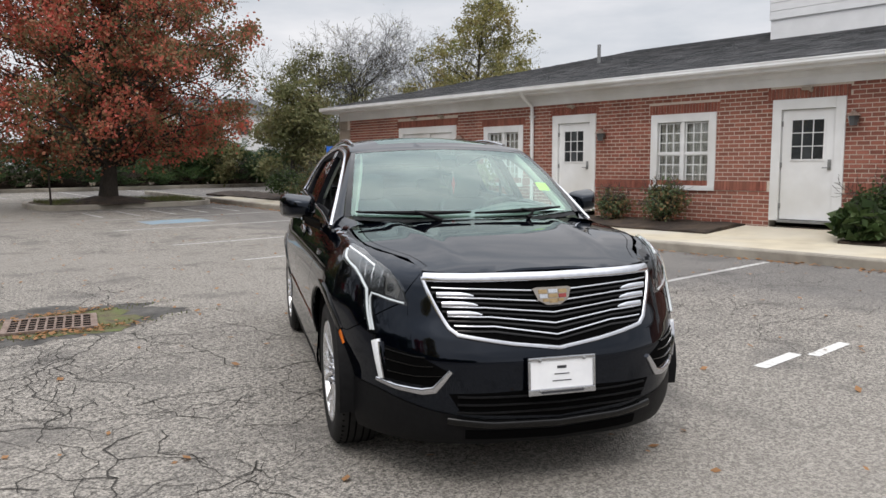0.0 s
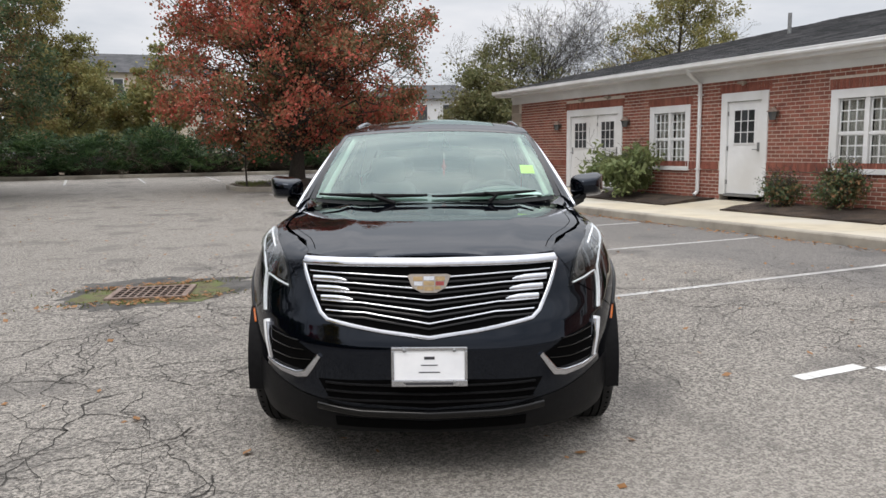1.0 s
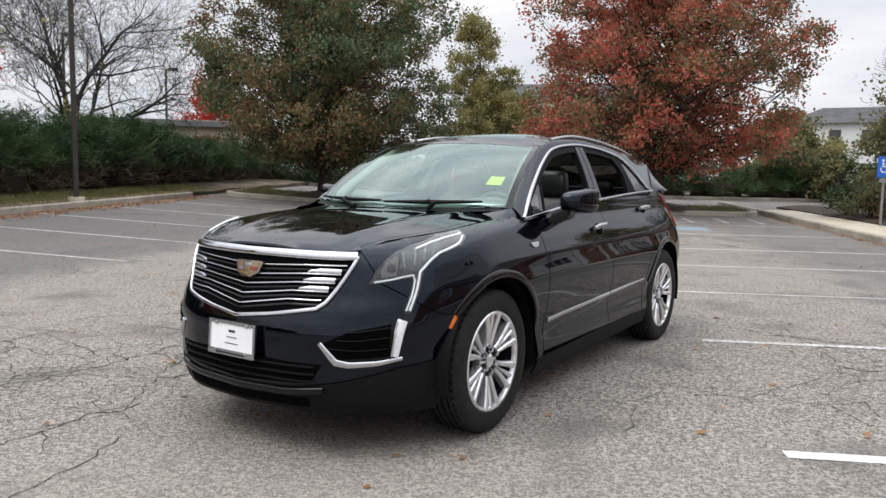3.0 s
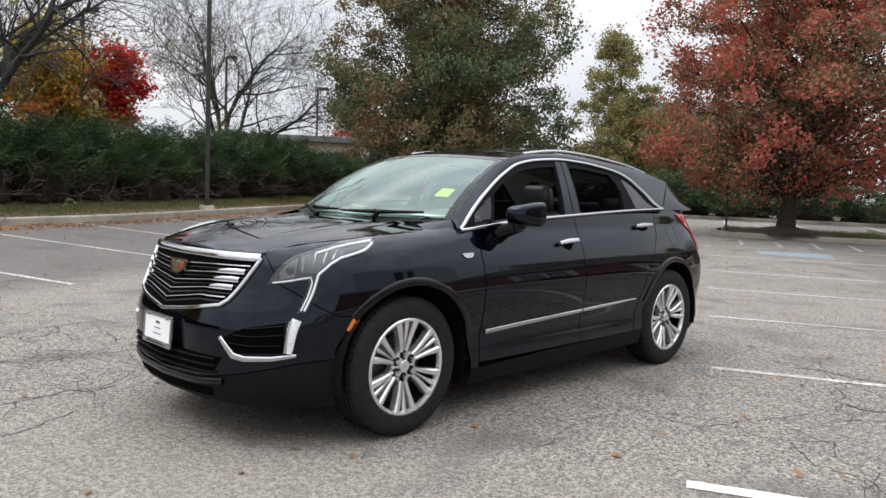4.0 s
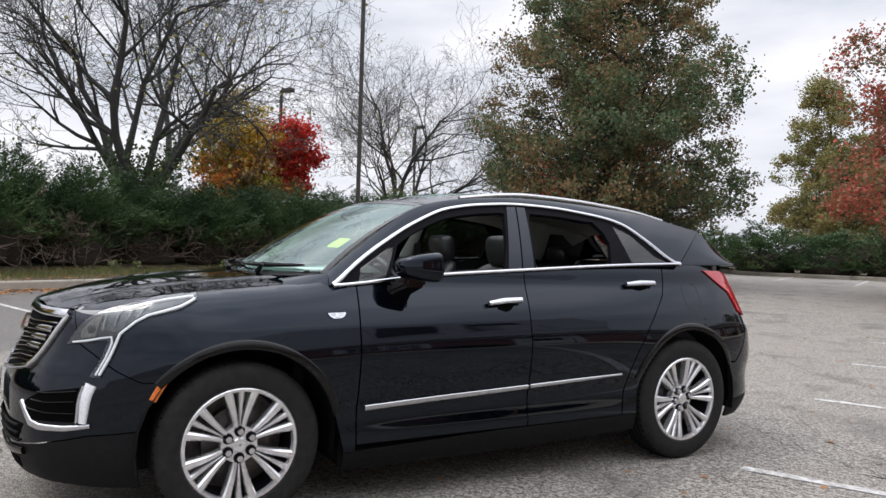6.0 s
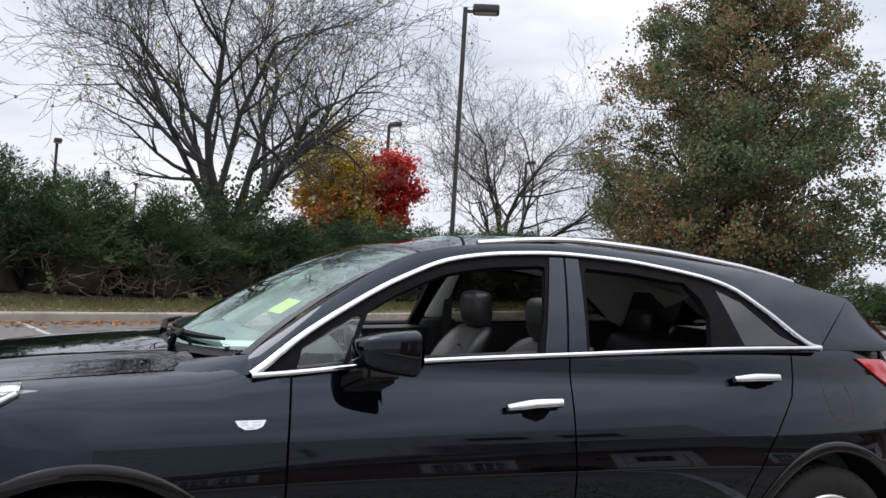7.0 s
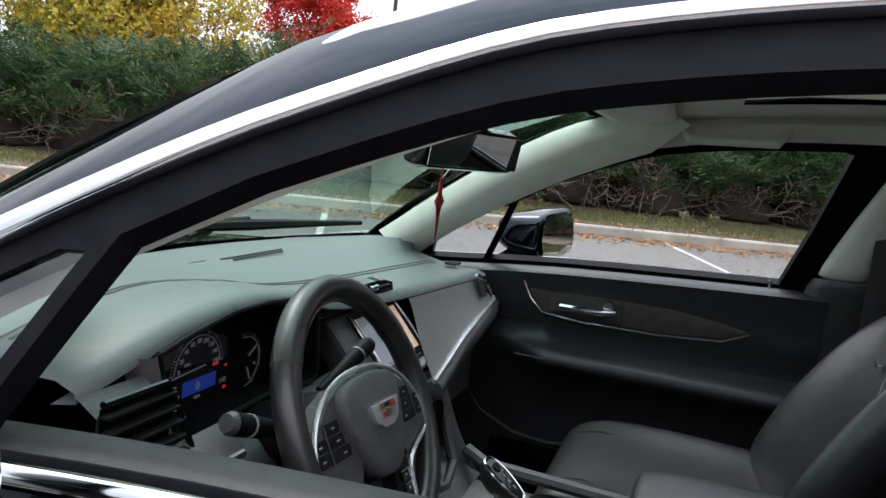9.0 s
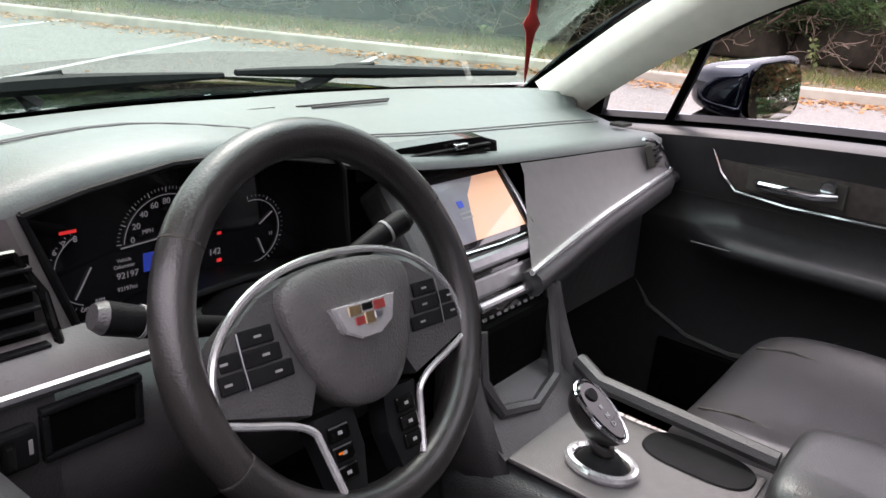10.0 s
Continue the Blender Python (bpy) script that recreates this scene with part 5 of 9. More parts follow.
# crest emblem
em = skin_mesh("emblem", [(-.092, .912), (-.075, .918), (.075, .918), (.092, .912), (.07, .862), (.03, .842), (-.03, .842), (-.07, .862)], full, EMBLEM, step=.02, offset=.024, thick=.02)
emblem = part("emblem", em, EMBLEM, grille, "chrome crest emblem with gold and red fields")
for x0, x1, z0, z1, mt in ((-.066, -.026, .890, .907, GOLD), (-.062, -.026, .871, .887, SATIN), (-.02, .02, .892, .908, SATIN), (-.02, .02, .872, .888, GOLD), (.026, .066, .890, .907, GOLD), (.026, .062, .871, .887, ENAMELRED), (-.048, -.022, .855, .868, GOLD), (-.018, .018, .850, .868, GOLD), (.022, .048, .855, .868, GOLD)):
    part("field", skin_mesh("field", [(x0, z0), (x1, z0), (x1, z1), (x0, z1)], full, mt, step=.02, offset=.027, thick=.003), mt, emblem)

# number plate with an advertising card
pl = empty("number_plate", pose(0, -.962, .553, -4))
pl.parent = car
tagged(pl, "white dealer card in a grey plate frame")
part("card", block(-.15, .15, -.018, -.010, -.072, .075, .004), PAPER, pl, "white card")
bm = bmesh.new()
for q in ((-.16, .16, .066, .082), (-.16, .16, -.086, -.058), (-.16, -.148, -.058, .066), (.148, .16, -.058, .066)):
    box(bm, q[0], q[1], -.024, -.008, q[2], q[3], .004)
part("plate_frame", bm, SATIN, pl, "grey plate frame")
for x in (-.105, .105):
    for z in (.068, -.066):
        bm = bmesh.new()
        bmesh.ops.create_uvsphere(bm, u_segments=10, v_segments=6, radius=.008, matrix=pose(x, -.024, z))
        part("screw", bm, GALV, pl)
for x0, x1, z0, z1 in ((-.035, .035, .002, .006), (-.045, .045, -.028, -.024), (-.10, .10, -.078, -.068), (-.022, .022, .028, .040), (-.03, .03, .071, .077)):
    part("print_bar", block(x0, x1, -.0265 if z1 < -.06 else -.0195, -.018, z0, z1), PRINT, pl, "dark bar of print")

# lower grille
part("lower_grille", skin_mesh("lower_grille", [(-.50, .475), (0, .49), (.50, .475), (.44, .385), (0, .36), (-.44, .385)], full, VOID, step=.03, offset=.002, thick=.004), VOID, car, "black lower grille")
for z in (.39, .425, .46):
    part("lower_bar", rib("lower_bar", [(-.46, z + .003), (0, z), (.46, z + .003)], full, .010, .012, PLASTIC, seg=6), PLASTIC, car, "", True)

# greenhouse: windshield, roof, pillars
hw = [(-.965, .02), (-.5, .012), (0, .01), (.5, .012), (.965, .02), (.965, .5), (.965, .985), (.5, .988), (0, .988), (-.5, .988), (-.965, .985), (-.965, .5)]
ws = part("windshield", skin_mesh("windshield", hw, windshield, WINDSHIELD, step=.06, thick=.004), WINDSHIELD, car, "greenish windshield reflecting the sky")
ws.visible_shadow = False
for m in (-1, 1):
    part("frit", skin_mesh("frit", [(m * 1.0, 0), (m * .955, .0), (m * .955, 1), (m * 1.0, 1)], windshield, GLOSSBLACK, step=.04, offset=.001, thick=.004), GLOSSBLACK, ws, "black band along the windshield")
part("frit_top", skin_mesh("frit_top", [(-.955, .965), (.955, .965), (.955, 1.01), (-.955, 1.01)], windshield, GLOSSBLACK, step=.04, offset=.0012, thick=.004), GLOSSBLACK, ws)
part("sensor_box", skin_mesh("sensor_box", [(-.075, .80), (.075, .80), (.09, .97), (-.09, .97)], windshield, PLASTIC, step=.03, offset=-.012, thick=.05), PLASTIC, ws, "dark sensor box behind the glass")
part("sticker", skin_mesh("sticker", [(.74, .30), (.86, .29), (.87, .40), (.75, .41)], windshield, YELLOW, step=.05, offset=-.004, thick=.001), YELLOW, ws, "bright yellow sticker inside the glass")

roof_t = np.linspace(.36, 1, 34)
RE = roof_edge(roof_t)


def roof_surf(a, b):
    """a from -1 to 1 across, b from 0 at the windshield to 1 at the tail."""
    t = .36 + .64 * np.asarray(b)
    e = np.stack([edge_x(t), edge_y(t), edge_z(t)], -1)
    c = 1 - np.asarray(a)**2
    front = np.clip(1 - np.asarray(b) / .06, 0, 1)
    y = e[..., 1] - .07 * c * front
    z = e[..., 2] + .028 * c * np.clip(np.asarray(b) / .05 + .9, 0, 1) + .02 * np.clip(np.asarray(b) / .2, 0, 1) * c
    return np.stack(np.broadcast_arrays(e[..., 0] * a, y, z), -1)


sun_hole = [(-.66, .10), (.66, .10), (.66, .52), (-.66, .52)]
part("roof", skin_mesh("roof", [(-1, 0), (0, 0), (1, 0), (1, 1), (0, 1), (-1, 1)], roof_surf, PAINT, step=.06, holes=[sun_hole]), PAINT, car, "glossy black roof")
part("sunroof", skin_mesh("sunroof", [(-.655, .103), (.655, .103), (.655, .517), (-.655, .517)], roof_surf, SUNGLASS, step=.06, offset=-.002, thick=.004), SUNGLASS, car, "dark glass sunroof panel")


def cant(a, b):
    """Pillar and rail between the window line (a = 0) and the roof's edge (a = 1), along b."""
    b = np.asarray(b, float)
    p, q = window_line(b), roof_edge(b)
    a = np.asarray(a, float)[..., None]
    k = 4 * a * (1 - a)
    out = np.array([.0045, 0, .004]) * k
    return p * (1 - a) + q * a + out


both("cant_rail", [(0, 0), (1, 0), (1, .25), (1, .5), (1, .75), (1, 1), (0, 1), (0, .75), (0, .5), (0, .25)], cant, PAINT, car, "glossy black pillar and roof rail panel", step=.045)


def d_pillar(a, b):
    a, b = np.asarray(a, float), np.asarray(b, float)
    y0 = 2.93 + .57 * b
    lo = np.stack([wrap(np.interp(y0, [2.9, 3.6], [S(2.9, 1.1), 4.95]), np.full_like(b, 1.243))[..., 0], y0, np.full_like(b, 1.243)], -1)
    hi = np.stack([.585 + .07 * b, 3.28 + .27 * b, 1.475 - .22 * b], -1)
    k = (4 * a * (1 - a))[..., None]
    return lo * (1 - a[..., None]) + hi * a[..., None] + np.array([.012, 0, .008]) * k


both("rear_pillar", [(0, 0), (1, 0), (1, 1), (0, 1)], d_pillar, PAINT, car, "glossy black rear pillar", step=.06)


def tail_glass(a, b):
    a, b = np.asarray(a, float), np.asarray(b, float)
    e = np.stack([(.585 + .07 * b) * a, 3.28 + .27 * b + .06 * (1 - a * a), 1.475 - .22 * b + .01 * (1 - a * a)], -1)
    return e


part("tailgate_glass", skin_mesh("tailgate_glass", [(-1, 0), (1, 0), (1, 1), (-1, 1)], tail_glass, TINTED, step=.08), TINTED, car, "dark tailgate glass")
bm = bmesh.new()
box(bm, -.53, .53, 3.20, 3.37, 1.466, 1.490, .011)
part("spoiler", bm, PAINT, car, "glossy black roof spoiler", True)

# side windows: chrome line, black frames, pillar panels, quarter glass
def side_glass(y, z):
    return np.stack(np.broadcast_arrays(glass_x(y, z), y, z), -1)


def dlo_top(y):
    return float(max(top_z(y), belt_z(y)))


ups = [(y, dlo_top(y)) for y in np.linspace(.455, 2.935, 56)]
lows = [(y, float(belt_z(y))) for y in np.linspace(.455, 2.935, 40)]
inner_top = lambda y, d: dlo_top(y) - d


def window_outline(y0, y1, drop, raise_, n=18, slant0=0.0, slant1=0.0):
    lo = [(y, float(belt_z(y)) + raise_) for y in np.linspace(y0, y1, n)]
    hi = [(y, max(dlo_top(y) - drop, float(belt_z(y)) + raise_ + .004)) for y in np.linspace(y1 + slant1, y0 + slant0, n)]
    return lo + hi


for m, sgn in ((False, "left"), (True, "right")):
    part("window_chrome", rib("window_chrome", ups, side_glass, .03, .009, CHROME, lift=.004, mirror=m, widths=[.026, .021, .019, .018, .018, .020, .027]), CHROME, car, "chrome line over the side windows", True)
    part("window_chrome", rib("window_chrome", lows, side_glass, .018, .009, CHROME, lift=.006, mirror=m), CHROME, car, "chrome line under the side windows", True)
    bz = lambda y, d=.014: (y, float(belt_z(y)) + d)
    tz = lambda y, d: (y, dlo_top(y) - d)
    first = [bz(y) for y in np.linspace(.775, 1.510, 8)] + [(1.555, 1.35), tz(1.598, .052)] + [tz(y, .046) for y in np.linspace(1.58, .96, 14)] + [tz(.855, .052)]
    zero = [bz(y) for y in np.linspace(.60, .755, 4)] + [tz(.828, .054)] + [tz(y, .04) for y in np.linspace(.80, .70, 4)] + [tz(.62, .035)]
    second = [bz(y) for y in np.linspace(1.728, 2.322, 8)] + [(2.352, 1.37), (2.325, 1.44), (2.26, 1.505)] + [tz(y, .046) for y in np.linspace(2.20, 1.79, 8)] + [(1.772, 1.515)]
    third = [bz(2.50, .016), bz(2.83, .016), tz(2.72, .06), tz(2.55, .035), tz(2.42, .03)]
    fr = [(y, float(belt_z(y)) + .002) for y in np.linspace(.47, 2.92, 40)] + [(y, dlo_top(y) - .004) for y in np.linspace(2.91, .48, 50)]
    part("window_frame", skin_mesh("window_frame", fr, side_glass, SEAL, step=.035, offset=-.004, thick=.030, mirror=m, holes=[zero, first, second, third]), SEAL, car, "black frame round the side windows")
    part("pillar_panel", skin_mesh("pillar_panel", [(1.530, float(belt_z(1.53)) + .012), (1.623, float(belt_z(1.622)) + .012), (1.688, dlo_top(1.688) - .014), (1.625, dlo_top(1.62) - .014)], side_glass, PAINT, step=.04, offset=.001, thick=.006, mirror=m), PAINT, car, "black pillar panel")
    part("pillar_panel", skin_mesh("pillar_panel", [(1.633, float(belt_z(1.633)) + .012), (1.712, float(belt_z(1.71)) + .012), (1.758, dlo_top(1.758) - .014), (1.698, dlo_top(1.698) - .014)], side_glass, PAINT, step=.04, offset=.001, thick=.006, mirror=m), PAINT, car, "black pillar panel")
    if m:
        part("door_glass", skin_mesh("door_glass", second, side_glass, PRIVACY, step=.06, offset=-.018, thick=.004, mirror=m), PRIVACY, car, "smoky rear door glass")
    part("quarter_glass", skin_mesh("quarter_glass", third, side_glass, TINTED, step=.05, offset=-.007, thick=.004, mirror=m), TINTED, car, "dark fixed quarter glass")
    part("vent_glass", skin_mesh("vent_glass", zero, side_glass, CLEAR, step=.05, offset=-.009, thick=.003, mirror=m), CLEAR, car, "small fixed front side glass")

# roof rails
for m in (-1, 1):
    tt = np.linspace(.47, .93, 20)
    pth = [(m * (edge_x(t) - .03), edge_y(t), edge_z(t) + .004 + .018 * min(1, 6 * (t - .47), 6 * (.93 - t))) for t in tt]
    part("roof_rail", tube(bmesh.new(), pth, [.013] * 20, 10), SATIN, car, "satin silver roof rail", True)

# the body skin between bonnet, fender shoulder and pillar foot
for m in (1, -1):
    rows = []
    for k in range(9):
        f = k / 8
        y0, y1 = .22 + .27 * f, .25 + .23 * f
        q = wrap(np.array(S(y0, 1.08)), np.array(min(float(shoulder_z(y0)), float(belt_z(y0)) + .006)))
        a = Vector((float(q[0]) - .006, y0, float(q[2]) - .004))
        b = Vector((float(np.interp(y1, [.25, .45, .50], [.66, .747, .742])), y1, float(np.interp(y1, [.25, .45, .50], [1.142, 1.172, 1.20]))))
        rows.append([(m * p.x, p.y, p.z) for p in (a, a.lerp(b, .33) + Vector((0, 0, .010)), a.lerp(b, .66) + Vector((0, 0, .009)), b)])
    bm = bmesh.new()
    vs = [[bm.verts.new(p) for p in r] for r in rows]
    for r0, r1 in zip(vs, vs[1:]):
        for i in range(3):
            bm.faces.new((r0[i], r0[i + 1], r1[i + 1], r1[i]) if m < 0 else (r0[i + 1], r0[i], r1[i], r1[i + 1]))
    part("pillar_foot", bm, PAINT, car, "glossy black skin at the pillar foot", True, 60)

# wipers and cowl
bm = bmesh.new()
cw = [(x, .20 + .25 * (x / .745)**2, 1.150 + .022 * (x / .745)**2) for x in np.linspace(-.70, .70, 15)]
for (x0, y0, z0), (x1, y1, z1) in zip(cw, cw[1:]):
    q = [bm.verts.new(p) for p in ((x0, y0 - .045, z0 - .012), (x1, y1 - .045, z1 - .012), (x1, y1 + .02, z1 + .006), (x0, y0 + .02, z0 + .006))]
    bm.faces.new(q)
part("cowl", bm, PLASTIC, car, "black plastic cowl", True)
for a0, a1, piv in ((-.92, -.05, -.30), (-.02, .80, .42)):
    bm = bmesh.new()
    b0, b1 = (.035, .06) if a0 < -.5 else (.05, .055)
    pts = [Vector(windshield(np.array(a0 + (a1 - a0) * k / 8), np.array(b0 + (b1 - b0) * k / 8))) + Vector((0, -.010, .014)) for k in range(9)]
    tube(bm, pts, [.006, .008, .010, .012, .014, .013, .011, .009, .006], 6)
    pv = Vector(windshield(np.array(piv), np.array(-.02))) + Vector((0, -.01, .015))
    tube(bm, [pv, pv + Vector((.04 if piv > 0 else -.1, .01, .035)), pts[4] + Vector((0, -.006, .012))], [.016, .012, .008], 6)
    part("wiper", bm, PLASTIC, car, "black windshield wiper", True)

# door mirrors
def mirror_housing(sgn):
    g = empty("door_mirror")
    g.parent = car
    bm = bmesh.new()
    bmesh.ops.create_uvsphere(bm, u_segments=28, v_segments=18, radius=1)
    for v in bm.verts:
        x, y, z = v.co
        e = lambda q, p: math.copysign(abs(q)**p, q)
        X, Y, Z = e(x, .48) * .113, e(y, .6) * .140, e(z, .42) * .074
        if Y > .0:
            Y *= .13
        Z += .012 * (X / .116) * (1 if Z > 0 else .2)
        X2 = X - (Y < 0) * abs(Y) / .15 * (.045 + .045 * X / .116)
        Z *= 1 - .30 * max(0, -Y) / .15
        v.co = (X2, Y, Z)
    hm = pose(sgn * .978, .900, 1.214, 0, 0, sgn * 15) @ Matrix.Diagonal((sgn, 1, 1, 1))
    for v in bm.verts:
        v.co = hm @ v.co
    if sgn < 0:
        bmesh.ops.reverse_faces(bm, faces=bm.faces)
    part("housing", bm, PAINT, g, "glossy black mirror housing", True, 60)
    bm = bmesh.new()
    vs = []
    for k in range(32):
        a = 2 * math.pi * k / 32
        e = lambda q, p: math.copysign(abs(q)**p, q)
        vs.append(bm.verts.new(hm @ Vector((e(math.cos(a), .62) * .103, .0235 - .10 * e(math.sin(a), .55) * .062, e(math.sin(a), .55) * .062 + .008 * math.cos(a)))))
    f = bm.faces.new(vs)
    if sgn < 0:
        bmesh.ops.reverse_faces(bm, faces=[f])
    bmesh.ops.recalc_face_normals(bm, faces=bm.faces)
    part("mirror_glass", bm, MIRROR, g, "silvered mirror glass")
    bm = bmesh.new()
    box(bm, 0, 1, 0, 1, 0, 1)
    for v in bm.verts:
        x, y, z = v.co
        v.co = (sgn * (.84 + .12 * x), .735 + .06 * x + (.15 - .03 * x) * y, 1.062 + .055 * x + .065 * z)
    if sgn < 0:
        bmesh.ops.reverse_faces(bm, faces=bm.faces)
    bmesh.ops.bevel(bm, geom=bm.edges[:], offset=.015, segments=2, affect="EDGES")
    part("mirror_foot", bm, GLOSSBLACK, g, "black mirror foot", True)
    return tagged(g, "glossy black door mirror")


mirror_housing(1), mirror_housing(-1)


# ---- wheels ----
def lathe(bm, prof, n=64, axis_x=True):
    rings = []
    for r, x in prof:
        rings.append([bm.verts.new((x, r * math.cos(2 * math.pi * k / n), r * math.sin(2 * math.pi * k / n))) for k in range(n)])
    for a, b in zip(rings, rings[1:]):
        for k in range(n):
            bm.faces.new((a[k], a[(k + 1) % n], b[(k + 1) % n], b[k]))
    return rings


def make_wheel():
    w = empty("wheel")
    tyre_p = [(.262, -.10), (.275, -.113), (.32, -.120), (.355, -.114), (.375, -.098), (.383, -.08), (.385, -.03), (.385, .03), (.383, .08), (.375, .098), (.355, .114), (.32, .120), (.275, .113), (.262, .10), (.255, .085)]
    bm = bmesh.new()
    lathe(bm, tyre_p, 72)
    bmesh.ops.recalc_face_normals(bm, faces=bm.faces)
    tyre = part("tyre", bm, RUBBER, w, "black tyre", True, 30)
    bm = bmesh.new()
    for x0 in (-.055, -.02, .02, .055):
        lathe(bm, [(.3862, x0 - .004), (.3862, x0 + .004)], 72)
    for k in range(60):
        a = 2 * math.pi * k / 60
        for x0, x1 in ((-.090, -.070), (.070, .090)):
            box(bm, x0, x1, -.004, .004, .374, .3828, m=Matrix.Rotation(a, 4, "X"))
    part("tread_groove", bm, VOID, tyre, "dark tread groove rings")
    rim = part("rim", bmesh.new(), ALLOY, w)
    bpy.data.objects.remove(rim)
    bm = bmesh.new()
    lathe(bm, [(.262, .10), (.268, .107), (.262, .112), (.250, .109), (.246, .10), (.244, .085)], 72)
    bmesh.ops.recalc_face_normals(bm, faces=bm.faces)
    rim = part("rim", bm, ALLOY, w, "bright alloy rim", True, 40)
    bm = bmesh.new()
    bmesh.ops.create_cone(bm, cap_ends=True, segments=48, radius1=.232, radius2=.232, depth=.01, matrix=pose(-.05, 0, 0, 0, 90))
    bmesh.ops.create_cone(bm, cap_ends=True, segments=40, radius1=.16, radius2=.16, depth=.02, matrix=pose(.0, 0, 0, 0, 90))
    part("brake_disc", bm, DARKALLOY, w, "dark brake disc")
    # the alloy barrel is coloured matte black to stand for its inner shade
    bm = bmesh.new()
    lathe(bm, [(.244, .084), (.238, .04), (.234, -.09)], 60)
    bmesh.ops.recalc_face_normals(bm, faces=bm.faces)
    part("barrel", bm, SEAL, w, "shaded dark inner barrel of the rim", True)
    n = 6
    for k in range(n):
        for d in (-1, 0, 1):
            bm = bmesh.new()
            prof = ((.080, .080, .012, .017), (.11, .086, .0130, .023), (.16, .094, .0160, .036), (.21, .101, .0205, .052), (.252, .107, .0245, .066)) if d else ((.075, .072, .004, 0), (.11, .078, .006, 0), (.18, .090, .010, 0), (.250, .100, .017, 0))
            rings = []
            for r, x, hw, off in prof:
                c = d * off
                rings.append([bm.verts.new(p) for p in ((x - .04, c - hw, r), (x - .002, c - hw * .9, r), (x + .005, c - hw * .45, r), (x + .006, c, r), (x + .005, c + hw * .45, r), (x - .002, c + hw * .9, r), (x - .04, c + hw, r))])
            for a, b in zip(rings, rings[1:]):
                for q in range(7):
                    bm.faces.new((a[q], a[(q + 1) % 7], b[(q + 1) % 7], b[q]))
            bm.faces.new(rings[0]), bm.faces.new(rings[-1][::-1])
            bmesh.ops.recalc_face_normals(bm, faces=bm.faces)
            bm.transform(Matrix.Rotation(2 * math.pi * k / n, 4, "X"))
            part("spoke", bm, ALLOY, rim, "", True, 25)
    bm = bmesh.new()
    lathe(bm, [(.004, .092), (.03, .092), (.034, .088), (.036, .078), (.085, .074), (.088, .06), (.088, .03)], 40)
    bmesh.ops.recalc_face_normals(bm, faces=bm.faces)
    part("hub", bm, ALLOY, rim, "", True, 30)
    for k in range(6):
        a = 2 * math.pi * (k + .5) / 6
        bm = bmesh.new()
        bmesh.ops.create_cone(bm, cap_ends=True, segments=6, radius1=.018, radius2=.015, depth=.036, matrix=pose(.085, .062 * math.cos(a), .062 * math.sin(a), 0, 90))
        part("lug_nut", bm, CHROME, rim, "chrome lug nut in a dark well")
        # a flat dark disc paints the shade of the nut's well
        bm = bmesh.new()
        bmesh.ops.create_cone(bm, cap_ends=True, segments=16, radius1=.025, radius2=.025, depth=.006, matrix=pose(.0775, .062 * math.cos(a), .062 * math.sin(a), 0, 90))
        part("nut_well", bm, SEAL, rim, "dark disc for the shaded well round the nut")
    return tagged(w, "bright twin-spoke alloy wheel with a black tyre")


w0 = make_wheel()
w0.parent = car
w0.matrix_basis = pose(.795, 0, .383)
for x, y, turn in ((.80, Y_REAR, 0), (-.795, 0, 180), (-.80, Y_REAR, 180)):
    copy_thing(w0, pose(x, y, .383, 40, 0, turn))
# wheel wells and underside
for x in (1, -1):
    for y in (0, Y_REAR):
        bm = bmesh.new()
        rings = []
        for k in range(17):
            a = radians(-12 + 204 * k / 16)
            rings.append([bm.verts.new((x * xx, y + .455 * math.cos(a), Z_HUB + .455 * math.sin(a))) for xx in (.91, .55)])
        for a, b in zip(rings, rings[1:]):
            bm.faces.new((a[0], a[1], b[1], b[0]))
        bm.faces.new([r[1] for r in rings])
        part("wheel_well", bm, PLASTIC, car, "black wheel well liner", True)
bm = bmesh.new()
box(bm, -.52, .52, -.75, 3.6, .21, .34, .02)
box(bm, -.84, .84, .50, 2.38, .21, .34, .02)
part("underbody", bm, PLASTIC, car, "dark underbody")


# ---- the cabin ----
LEATHER = material("black_leather", (.017, .0165, .018), .38, second=(.026, .025, .026), scale=30, bump=.12, bump_scale=420, spec=.8, coat=.1)
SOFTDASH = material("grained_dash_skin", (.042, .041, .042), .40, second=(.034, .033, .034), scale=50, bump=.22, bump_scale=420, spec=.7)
DOORSKIN = material("black_door_skin", (.016, .0157, .017), .44, second=(.022, .0215, .0225), scale=50, bump=.1, bump_scale=420, spec=.45)
RIMLEATHER = material("smooth_rim_leather", (.009, .0088, .009), .33, second=(.022, .020, .019), scale=14, bump=.10, bump_scale=420, spec=.6, coat=.08)
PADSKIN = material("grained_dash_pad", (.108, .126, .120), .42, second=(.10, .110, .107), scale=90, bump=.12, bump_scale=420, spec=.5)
TRIMGREY = material("grey_trim_skin", (.105, .097, .097), .46, second=(.092, .086, .086), scale=60, bump=.15, bump_scale=380)
HEADLINER = material("pale_headliner", (.60, .60, .55), .9, second=(.55, .55, .50), scale=40, bump=.1, bump_scale=300)
PILLARTRIM = material("pale_pillar_trim", (.70, .70, .62), .7, second=(.64, .64, .57), scale=30)
SCREEN = material("display_glass", (.008, .008, .010), .06, coat=.6, second=(.011, .011, .013), scale=10)
GLOW = material("display_marks", (.25, .26, .28), .5, emit=.075)
BAGSKIN = material("grained_airbag_skin", (.062, .060, .060), .48, second=(.052, .050, .050), scale=60, bump=.3, bump_scale=420, spec=.6)
GLOWBLUE = material("display_blue", (.02, .05, .35), .5, emit=.12)
